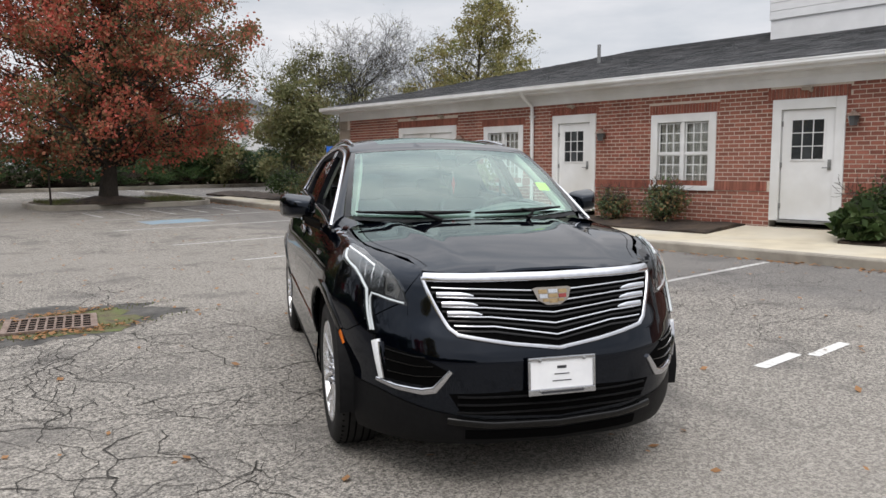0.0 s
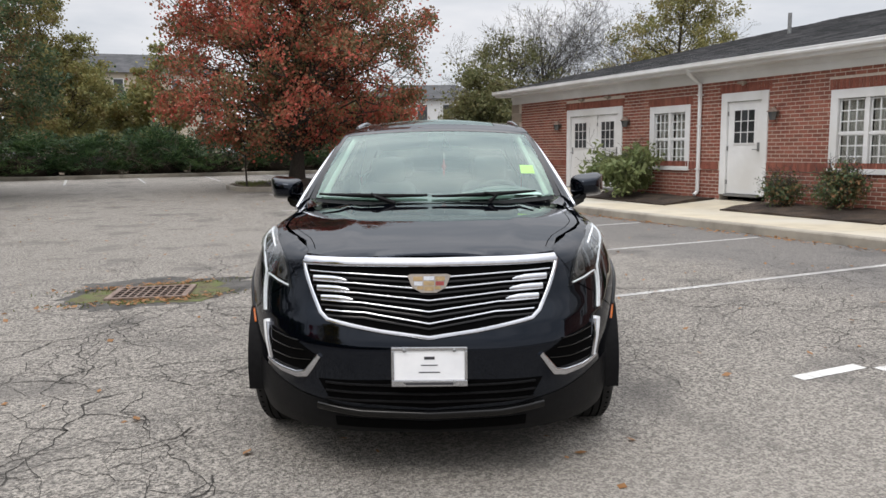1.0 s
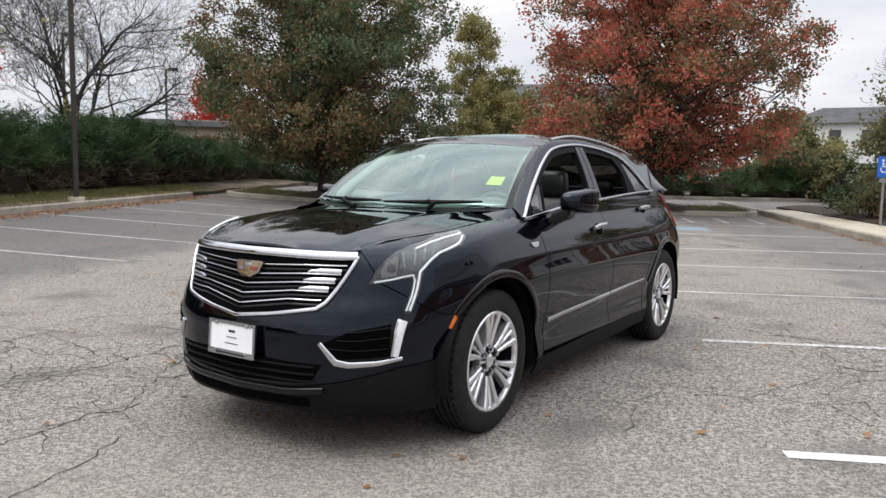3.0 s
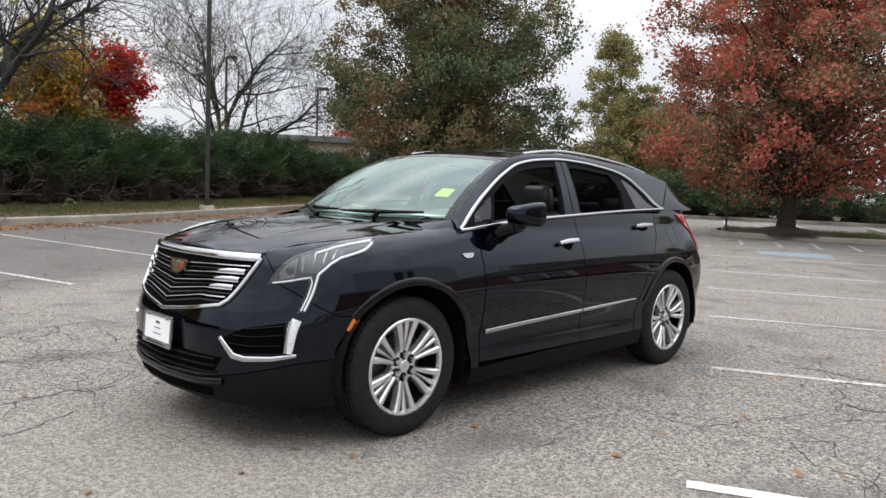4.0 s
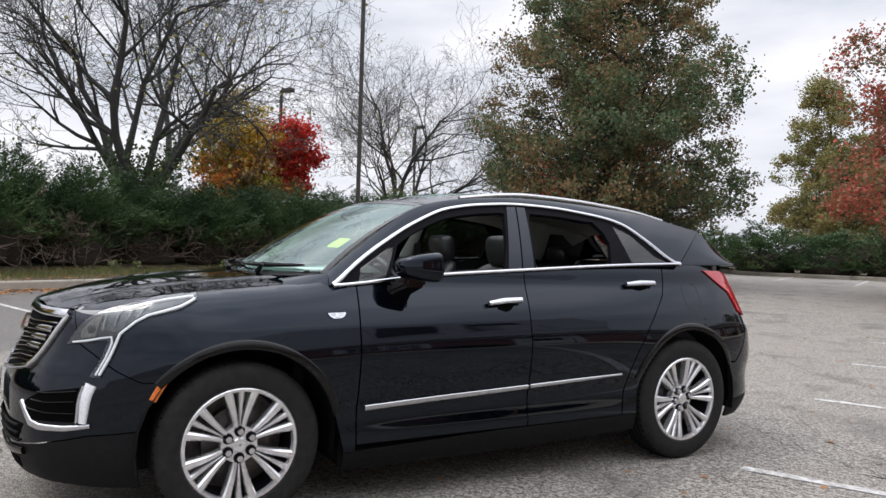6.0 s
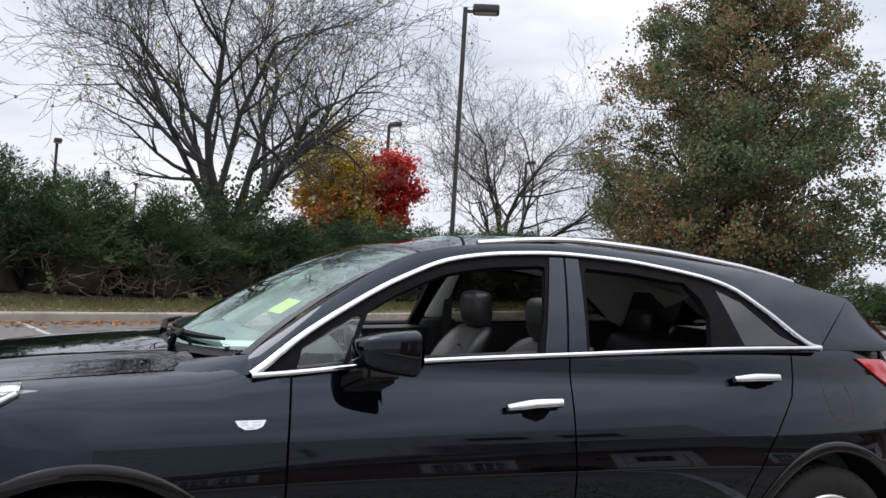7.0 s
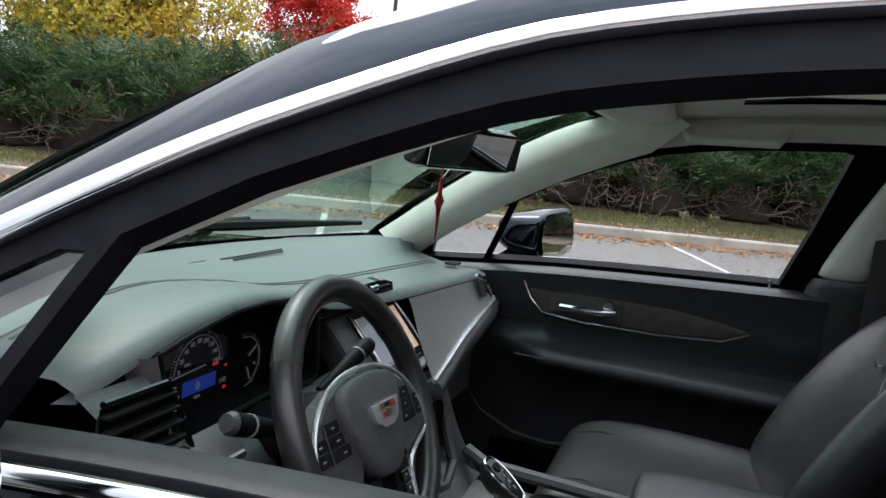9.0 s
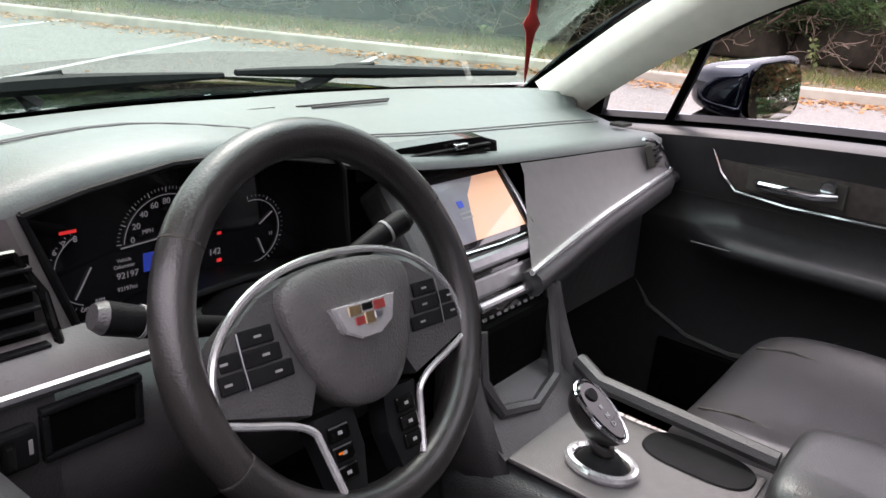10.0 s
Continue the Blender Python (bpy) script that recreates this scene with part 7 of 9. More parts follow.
for pts, cap in ((((.445, .88, 1.075), (.505, .885, 1.094), (.54, .882, 1.107), (.577, .877, 1.121)), 1), (((.335, .855, 1.085), (.29, .862, 1.104), (.26, .867, 1.117), (.230, .872, 1.130)), 0)):
    st = part("stalk", tube(bmesh.new(), pts, [.007, .010, .0125, .0135], 12), PLASTIC, car, "dark control stalk with pale marks", True)
    e, f = Vector(pts[-1]), Vector(pts[-2])
    d = (e - f).normalized()
    part("tip", tube(bmesh.new(), [e, e + d * .008], [.0135, .010], 12), SOFTDASH if cap else PLASTIC, st, "", True)
    part("mark", tube(bmesh.new(), [f + d * .008, f + d * .011], .0137, 12), ICON, st, "", True)

# console, shifter, armrest
con = empty("centre_console")
con.parent = car
tagged(con, "dark centre console with a gear shifter and cup holders")
soft_part("tunnel", loft([[(.155, y, .60), (.155, y, z - .01), (.14, y, z), (-.10, y, z), (-.115, y, z - .01), (-.115, y, .60)] for y, z in ((.86, .80), (.95, .815), (1.05, .82), (1.15, .825), (1.24, .83), (1.35, .83))]), SOFTDASH, con, "", 1)
part("top_plate", block(-.070, .130, .985, 1.245, .824, .832, .004), TRIMGREY, con, "grey console plate")
part("side_rail", tube(bmesh.new(), [(-.100, .955, .872), (-.085, 1.0, .858), (-.080, 1.25, .852)], .013, 8), SOFTDASH, con, "", True)
part("cup_holder", loft([[(-.040 + w * math.copysign(abs(math.cos(a)) ** .8, math.cos(a)), 1.165 + l * math.copysign(abs(math.sin(a)) ** .6, math.sin(a)), z) for a in np.linspace(0, 6.2832, 33)[:-1]] for z, w, l in ((.8325, .040, .072), (.8345, .038, .070), (.8335, .034, .066))]), PLASTIC, con, "dark double cup holder", True, 40)
part("shifter_collar", tube(bmesh.new(), [(.064 + .032 * math.cos(a), 1.080 + .042 * math.sin(a), .838) for a in np.linspace(0, 6.2832, 29)], .0065, 8), ALLOY, con, "chrome shifter collar", True)
part("shifter_boot", loft([[(.064 + w * math.cos(a), 1.080 + w * 1.3 * math.sin(a), z) for a in np.linspace(0, 6.2832, 17)[:-1]] for z, w in ((.833, .028), (.842, .024), (.852, .017))]), PLASTIC, con, "dark ribbed shifter boot", True, 60)
KNOB = pose(.064, 1.062, .897, -36, 0, 0)


def knob_loop(h, w, l, dy=0.0):
    return [KNOB @ Vector((w * math.copysign(abs(math.cos(a)) ** .8, math.cos(a)) * (1 - .22 * math.sin(a)), dy + l * math.sin(a), h)) for a in np.linspace(0, 6.2832, 21)[:-1]]


sh = soft_part("shifter", loft([[(.064 + .014 * math.cos(a), 1.082 + .016 * math.sin(a), .845) for a in np.linspace(0, 6.2832, 21)[:-1]], [(.064 + .014 * math.cos(a), 1.077 + .017 * math.sin(a), .868) for a in np.linspace(0, 6.2832, 21)[:-1]], knob_loop(-.020, .018, .028), knob_loop(-.008, .024, .042), knob_loop(.006, .0255, .046), knob_loop(.012, .024, .044), knob_loop(.013, .010, .02)]), RIMLEATHER, con, "smooth black gear shifter with chrome rim", 1)
rimp = knob_loop(.011, .0245, .0445)
part("chrome_rim", tube(bmesh.new(), rimp + rimp[:2], .0028, 6), CHROME, sh, "bright chrome rim of the shifter", True)
part("gloss_face", loft([knob_loop(.0125, .0215, .041), knob_loop(.0142, .020, .039)]), GLOSSBLACK, sh, "gloss black shifter face", True, 40)
part("lock_button", loft([knob_loop(.0142, .010, .009, -.022), knob_loop(.0165, .009, .008, -.022)]), PLASTIC, sh, "square button on the shifter", True, 40)
for tx, dy in (("R", -.004), ("N", .008), ("D", .020)):
    label_text(tx, .009, KNOB @ pose(0, dy, .0150, 0, 0, 180), GLOW, sh, "gear_letter")
soft_part("armrest", loft([[(cx - w, y, .80), (cx - w, y, zt - .02), (cx - w * .85, y, zt), (cx + w * .85, y, zt), (cx + w, y, zt - .02), (cx + w, y, .80)] for cx, y, w, zt in ((.02, 1.265, .08, .925), (.02, 1.28, .10, .938), (.02, 1.40, .105, .945), (.02, 1.62, .105, .94), (.02, 1.66, .09, .92))]), LEATHER, con, "padded leather armrest lid")


# seats
def seat(cx, name="seat"):
    s = empty(name)
    s.parent = car
    w = .25
    sec = lambda y, zt, b, k=1.0: [(cx - w * k, y, zt - .14), (cx - w * k, y, zt + b * .6), (cx - w * .86 * k, y, zt + b), (cx - w * .6 * k, y, zt + .004), (cx, y, zt), (cx + w * .6 * k, y, zt + .004), (cx + w * .86 * k, y, zt + b), (cx + w * k, y, zt + b * .6), (cx + w * k, y, zt - .14)]
    soft_part("cushion", loft([sec(1.065, .745, .0, .86), sec(1.085, .788, .004, .93), sec(1.15, .806, .020), sec(1.30, .795, .040), sec(1.48, .785, .045), sec(1.60, .79, .03), sec(1.66, .76, .0)]), LEATHER, s, "black leather cushion")
    bk = lambda y, z, b, k, t=.12: [(cx - w * k, y + t, z), (cx - w * k, y - b * .6, z), (cx - w * .86 * k, y - b, z), (cx - w * .58 * k, y, z), (cx, y + .002, z), (cx + w * .58 * k, y, z), (cx + w * .86 * k, y - b, z), (cx + w * k, y - b * .6, z), (cx + w * k, y + t, z)]
    soft_part("backrest", loft([bk(1.50, .77, .03, .92), bk(1.545, .86, .06, .98), bk(1.605, .98, .065, .98), bk(1.665, 1.09, .055, .95), bk(1.71, 1.165, .035, .88, .10), bk(1.735, 1.205, .015, .74, .08), bk(1.76, 1.222, .0, .56, .04)]), LEATHER, s, "black leather backrest")
    for q in (-1, 1):
        part("seam", tube(bmesh.new(), [(cx + q * .148, 1.10, .798), (cx + q * .150, 1.16, .811), (cx + q * .150, 1.30, .803), (cx + q * .150, 1.48, .793)], .0022, 5), CRACK, s, "", True)
        part("seam", tube(bmesh.new(), [(cx + q * .145, 1.535, .86), (cx + q * .14, 1.598, .98), (cx + q * .13, 1.645, 1.06), (cx + q * .055, 1.672, 1.10)], .0022, 5), STITCH, s, "", True)
    part("back_badge", block(cx - .018, cx + .018, 1.664, 1.672, 1.108, 1.116, .001), SATIN, s, "small metal tag on the backrest")
    hr = soft_part("headrest", loft([[(cx - k * .125, y0, z), (cx - k * .13, (y0 + y1) / 2, z), (cx - k * .11, y1, z), (cx + k * .11, y1, z), (cx + k * .13, (y0 + y1) / 2, z), (cx + k * .125, y0, z)] for z, y0, y1, k in ((1.205, 1.735, 1.81, .8), (1.225, 1.705, 1.825, 1), (1.30, 1.680, 1.825, 1.03), (1.375, 1.680, 1.82, .98), (1.402, 1.705, 1.80, .82))]), LEATHER, s, "black leather headrest")
    for q in (-.05, .05):
        part("headrest_post", tube(bmesh.new(), [(cx + q, 1.765, 1.18), (cx + q, 1.765, 1.25)], .007, 8), CHROME, s)
    return tagged(s, "black leather front seat with headrest")


seat(.385), seat(-.385)
rs2 = empty("rear_seat")
rs2.parent = car
tagged(rs2, "black leather rear bench with headrests")
soft_part("cushion", loft([[(x, 2.15, .66), (x, 2.14, .80), (x, 2.2, .84), (x, 2.6, .80), (x, 2.65, .66)] for x in (-.64, -.6, 0, .6, .64)]), LEATHER, rs2)
soft_part("backrest", loft([[(x, 2.58, .76), (x, 2.66, 1.0), (x, 2.74, 1.20), (x, 2.80, 1.21), (x, 2.86, 1.0), (x, 2.78, .76)] for x in (-.64, -.6, -.2, 0, .2, .6, .64)]), LEATHER, rs2)
for cx in (-.36, .36):
    soft_part("headrest", loft([[(cx - k * .13, y0, z), (cx - k * .12, y1, z), (cx + k * .12, y1, z), (cx + k * .13, y0, z)] for z, y0, y1, k in ((1.215, 2.75, 2.82, .8), (1.235, 2.73, 2.84, 1), (1.32, 2.72, 2.84, 1), (1.345, 2.75, 2.82, .8))]), LEATHER, rs2)

# inner door panels
def door_card(sg):
    d = empty("door_panel")
    d.parent = car
    X = lambda x: sg * x
    sill = lambda y: float(belt_z(y)) - .012
    rows = []
    lip = .022 if sg > 0 else .0
    for y in np.linspace(.60, 1.62, 30):
        b = sill(y)
        q = min(1, max(0, (y - .85) / .14))
        arm = .075 * q * q * (3 - 2 * q)
        rows.append([(X(.800), y, b + lip * .5 - .002), (X(.785), y, b + lip), (X(.752), y, b + lip + .004), (X(.735), y, b + lip - .006), (X(.728), y, b - .012), (X(.738), y, b - .05), (X(.750), y, 1.06), (X(.746), y, 1.01), (X(.752), y, 1.002), (X(.752), y, .962), (X(.74 - arm * .3), y, .945), (X(.74 - arm * .8), y, .938), (X(.74 - arm), y, .926), (X(.742 - arm), y, .908), (X(.745 - arm * .6), y, .892), (X(.755), y, .862), (X(.765), y, .70), (X(.765), y, .45)])
    part("card", loft(rows, False, False), DOORSKIN, d, "dark soft door panel with armrest", True, 60)
    part("trim_band", loft([[(X(.7435), y, zt), (X(.7395), y, (zt + zb) / 2), (X(.7435), y, zb)] for y, zt, zb in ((.882, 1.115, 1.104), (.912, 1.116, 1.062), (.95, 1.114, 1.032), (1.10, 1.106, 1.026), (1.25, 1.094, 1.028), (1.40, 1.078, 1.040), (1.455, 1.066, 1.058))], False, False), WOOD, d, "dark wood trim band", True, 60)
    part("chrome_line", tube(bmesh.new(), [(X(.737), y, z) for y, z in ((.93, 1.117), (.884, 1.114), (.912, 1.062), (.947, 1.029), (1.05, 1.020), (1.25, 1.022), (1.40, 1.034), (1.462, 1.062))], .0034, 6), CHROME, d, "chrome line under the trim", True)
    hd = part("inner_handle", tube(bmesh.new(), [(X(.730), .985, 1.058), (X(.712), .997, 1.057), (X(.708), 1.10, 1.058), (X(.728), 1.135, 1.060)], [.006, .0095, .0095, .008], 10), CHROME, d, "chrome inner door handle", True)
    part("lock_knob", tube(bmesh.new(), [(X(.738), 1.118, 1.072), (X(.724), 1.118, 1.072)], [.017, .013], 14), SATIN, d, "round handle end", True)
    part("handle_cup", block(min(X(.742), X(.735)), max(X(.742), X(.735)), .965, 1.150, 1.036, 1.084, .003), CRACK, d)
    part("pocket_line", tube(bmesh.new(), [(X(.766), y, z) for y, z in ((.73, .82), (.80, .72), (.90, .675), (1.00, .665), (1.12, .685), (1.20, .77), (1.28, .835), (1.58, .82))], .006, 6), SOFTDASH, d, "rounded lip of the door pocket", True)
    # the pocket's inner shade is painted as a near-black block
    part("pocket", block(min(X(.768), X(.75)), max(X(.768), X(.75)), .84, 1.12, .50, .655, .006), VOID, d, "door pocket painted as dark shade")
    part("armrest_seam", tube(bmesh.new(), [(X(.669), y, .922) for y in (.90, 1.1, 1.3, 1.6)], .0015, 5), STITCH, d, "", True)
    part("speaker_line", tube(bmesh.new(), [(X(.752), y, 1.004) for y in (.66, .85, .93, 1.6)], .0022, 5), CRACK, d, "", True)
    part("lock_pin", tube(bmesh.new(), [(X(.775), 1.49, 1.168), (X(.775), 1.49, 1.200)], .005, 8), SATIN, d)
    return tagged(d, "dark soft door panel with chrome-lined trim")


door_card(1), door_card(-1)
for sg in (1, -1):
    rows = [[(sg * .80, y, float(belt_z(y)) - .01), (sg * .75, y, float(belt_z(y)) - .012), (sg * .735, y, 1.0), (sg * .76, y, .6), (sg * .76, y, .4)] for y in np.linspace(1.62, 2.9, 10)]
    part("rear_card", loft(rows, False, False), DOORSKIN, car, "dark rear door panel", True, 60)

# roof lining, pillars, visors, mirror
t2 = np.linspace(.40, 1, 16)
lin = []
for t in t2:
    ex, ey, ez = float(edge_x(t)), float(edge_y(t)), float(edge_z(t))
    lin.append([(ex * a, ey - .05 * (1 - a * a) * (t < .45), ez - .035 + .02 * (1 - a * a)) for a in np.linspace(-1, 1, 13)])
hb = loft(lin, False, False)
bmesh.ops.delete(hb, geom=[f for f in hb.faces if abs(f.calc_center_median().x) < .36 and 1.30 < f.calc_center_median().y < 2.20], context="FACES")
part("headliner", hb, HEADLINER, car, "pale grey fabric headliner", True, 60)
for sg in (1, -1):
    rows = []
    for t in np.linspace(.02, .42, 14):
        e, wl_ = roof_edge(np.array(t)), window_line(np.array(t))[0]
        rows.append([(sg * (e[0] - .066), e[1] - .006, e[2] - .012), (sg * (e[0] - .084), e[1] + .020, e[2] - .026), (sg * (e[0] - .078), e[1] + .050, e[2] - .046), (sg * (wl_[0] - .050), wl_[1] + .045, wl_[2] - .040), (sg * (wl_[0] - .022), wl_[1] + .02, wl_[2] - .035)])
    part("pillar_trim", loft(rows, False, False), PILLARTRIM, car, "pale windshield pillar trim", True, 60)
    rows = []
    for t in np.linspace(.40, 1, 16):
        e, wl_ = roof_edge(np.array(t)), window_line(np.array(t))[0]
        rows.append([(sg * (e[0] - .0), e[1], e[2] - .035), (sg * (e[0] - .015), e[1], e[2] - .05), (sg * (wl_[0] - .035), wl_[1], wl_[2] - .03), (sg * (wl_[0] - .02), wl_[1], wl_[2] - .045)])
    part("rail_trim", loft(rows, False, False), HEADLINER, car, "pale trim over the side windows", True, 60)
    bp = lambda z: float(glass_x(1.66, z)) - .03
    soft_part("pillar_trim", loft([[(sg * bp(z), y0, z), (sg * (bp(z) - .045), y0 + .02, z), (sg * (bp(z) - .045), y1 - .02, z), (sg * bp(z), y1, z)] for z, y0, y1 in ((1.225, 1.565, 1.715), (1.24, 1.57, 1.715), (1.36, 1.61, 1.735), (1.53, 1.685, 1.76), (1.55, 1.69, 1.77))]), HEADLINER, car, "pale centre pillar trim", 1)
    soft_part("pillar_foot", loft([[(sg * bp(z), y0, z), (sg * (bp(z) - .05), y0 + .02, z), (sg * (bp(z) - .05), y1 - .02, z), (sg * bp(z), y1, z)] for z, y0, y1 in ((.60, 1.52, 1.80), (.62, 1.52, 1.80), (1.10, 1.53, 1.80), (1.22, 1.55, 1.80), (1.232, 1.56, 1.80))]), SOFTDASH, car, "dark lower pillar trim", 1)
    part("belt", block(min(sg * (bp(1.3) - .052), sg * (bp(1.3) - .058)), max(sg * (bp(1.3) - .052), sg * (bp(1.3) - .058)), 1.68, 1.73, .7, 1.42), LEATHER, car, "dark seat belt")
    soft_part("sun_visor", loft([[(sg * x, 1.045 + .055 * (x / .6)**2, 1.548 - .018 * (x / .6)**2), (sg * x, 1.06 + .055 * (x / .6)**2, 1.535 - .02 * (x / .6)**2), (sg * x, 1.24, 1.560 - .03 * (x / .6)**2), (sg * x, 1.235, 1.575 - .03 * (x / .6)**2)] for x in (.12, .15, .30, .48, .51)]), HEADLINER, car, "pale sun visor folded up", 1)
    part("grab_handle", tube(bmesh.new(), [(sg * .575, 1.24, 1.535), (sg * .55, 1.26, 1.510), (sg * .55, 1.44, 1.518), (sg * .575, 1.46, 1.548)], .011, 8), HEADLINER, car, "pale grab handle", True)
rm = empty("rear_view_mirror", pose(.10, .965, 1.430, -8, 0, -17))
rm.parent = car
tagged(rm, "black-framed interior rear-view mirror")
bm = bmesh.new()
box(bm, -.13, .13, -.045, .004, -.034, .038, .022)
part("shell", bm, GLOSSBLACK, rm, "", True)
part("mirror_glass", block(-.122, .122, .0045, .006, -.025, .029, .001), MIRROR, rm, "silvered mirror glass")
part("mirror_stem", tube(bmesh.new(), [(.0, -.03, .02), (-.02, -.10, .085)], .012, 8), PLASTIC, rm)
tz = empty("tassel", pose(.050, .897, 1.305))
tz.parent = car
tagged(tz, "red woven tassel hanging from the mirror")
part("string", tube(bmesh.new(), [(0, .0, .075), (.002, .03, .12)], .0012, 5), PAPER, tz)
part("knot", loft([[(w * math.cos(a), .35 * w * math.sin(a), z) for a in np.linspace(0, 6.2832, 9)[:-1]] for z, w in ((.088, .001), (.07, .006), (.05, .008), (.038, .018), (.028, .010), (.012, .006), (-.015, .004), (-.03, .001))]), REDCORD, tz, "", True, 60)
paper = part("paper_sheet", loft([[(x, y, float(np.interp(y, [.30, .60], [1.182, 1.186])) + .004 + .006 * math.sin(8 * x)) for y in (.36, .42, .50, .56)] for x in (.45, .49, .53, .57, .61)], False, False), PAPER, car, "white paper sheet on the dashboard", True)
paper.location = (.02, .02, .004)
part("floor_pan", block(-.74, .74, .45, 3.2, .34, .40, .01), PLASTIC, car, "dark carpeted floor")
part("firewall", block(-.72, .72, .30, .36, .36, 1.12, .01), PLASTIC, car)
for sg in (1, -1):
    part("cargo_trim", loft([[(sg * .72, y, .40), (sg * .72, y, 1.20), (sg * .66, y, 1.27), (sg * .585, y, 1.44)] for y in (2.88, 3.05, 3.26)], False, False), SOFTDASH, car, "dark load bay side trim")
part("cargo_back", block(-.74, .74, 3.27, 3.31, .40, 1.24, .01), SOFTDASH, car, "dark inner tailgate trim")
part("load_cover", block(-.62, .62, 2.85, 3.35, 1.08, 1.10, .01), PLASTIC, car, "black load cover")


# ---- trees and shrubs ----
def fast_mesh(name, V, F, mat, smooth=False):
    """A mesh out of numpy arrays; every face has the same number of corners."""
    me = bpy.data.meshes.new(name)
    V, F = np.asarray(V, np.float32), np.asarray(F, np.int32)
    k = F.shape[1]
    me.vertices.add(len(V)), me.loops.add(F.size), me.polygons.add(len(F))
    me.vertices.foreach_set("co", V.ravel())
    me.loops.foreach_set("vertex_index", F.ravel())
    me.polygons.foreach_set("loop_start", np.arange(0, F.size, k, dtype=np.int32))
    me.update(calc_edges=True)
    me.validate()
    me.materials.append(mat)
    if smooth:
        me.shade_smooth()
    return me


def leaf_cloud(rng, centers, size, droop=0.0, long=1.0, n_per=1, jitter=.0):
    """Small leaf blades, folded along no line, turned every way; returns corner points and faces."""
    c = np.repeat(centers, n_per, 0) + rng.normal(0, 1, (len(centers) * n_per, 3)) * jitter
    n = len(c)
    d = rng.normal(0, 1, (n, 3))
    d[:, 2] -= droop
    d /= np.linalg.norm(d, axis=1, keepdims=True)
    u = np.cross(d, rng.normal(0, 1, (n, 3)))
    u /= np.linalg.norm(u, axis=1, keepdims=True)
    s = size * rng.uniform(.6, 1.35, (n, 1))
    a, b = d * s * long, u * s * .5
    V = np.stack([c - a * .5, c + b, c + a * .5, c - b], 1).reshape(-1, 3)
    F = np.arange(4 * n).reshape(-1, 4)
    return V, F


def grow(rng, base, heading, length, radius, levels, splits, bend=.18, lift=.10, shrink=.62, min_r=.004, spread=.75):
    """Limbs as short tapered pieces: (start, end, r0, r1, level)."""
    out = []

    def go(p, d, L, r, lev):
        n = 5 if lev == 0 else 4
        pts = [p]
        for k in range(n):
            d = d + rng.normal(0, bend, 3) + np.array([0, 0, lift])
            d = d / np.linalg.norm(d)
            q = p + d * (L / n)
            r1 = max(min_r, r * (1 - .16 - .04 * lev))
            out.append((p, q, r, r1, lev))
            p, r = q, r1
            if lev < levels and k >= 1:
                for _ in range(splits[lev] if k < n - 1 else splits[lev] + 1):
                    t = rng.normal(0, 1, 3)
                    t -= d * t.dot(d)
                    t /= np.linalg.norm(t)
                    nd = d * (1 - spread * rng.uniform(.55, .95)) + t * spread * rng.uniform(.6, 1.0)
                    go(p, nd / np.linalg.norm(nd), L * shrink * rng.uniform(.7, 1.15), max(min_r, r * rng.uniform(.5, .75)), lev + 1)
    go(np.array(base, float), np.array(heading, float), length, radius, 0)
    return out


def limb_mesh(name, segs, mat):
    V, F = [], []
    for lev_set, sides in ((lambda l: l <= 1, 7), (lambda l: l == 2, 5), (lambda l: l > 2, 3)):
        ss = [s for s in segs if lev_set(s[4])]
        if not ss:
            continue
        p, q = np.array([s[0] for s in ss]), np.array([s[1] for s in ss])
        r0, r1 = np.array([s[2] for s in ss]), np.array([s[3] for s in ss])
        d = q - p
        d /= np.linalg.norm(d, axis=1, keepdims=True)
        ref = np.where(np.abs(d[:, 2:3]) > .9, [[1, 0, 0]], [[0, 0, 1]])
        a = np.cross(d, ref)
        a /= np.linalg.norm(a, axis=1, keepdims=True)
        b = np.cross(d, a)
        ang = np.arange(sides) * 2 * np.pi / sides
        ring = a[:, None] * np.cos(ang)[None, :, None] + b[:, None] * np.sin(ang)[None, :, None]
        v = np.concatenate([p[:, None] + ring * r0[:, None, None], q[:, None] + ring * r1[:, None, None]], 1)
        base = sum(len(x) for x in V) + np.arange(len(ss))[:, None] * 2 * sides
        k = np.arange(sides)
        f = np.stack([base + k, base + (k + 1) % sides, base + sides + (k + 1) % sides, base + sides + k], -1).reshape(-1, 4)
        V.append(v.reshape(-1, 3))
        F.append(f)
    return fast_mesh(name, np.concatenate(V), np.concatenate(F), mat, True)


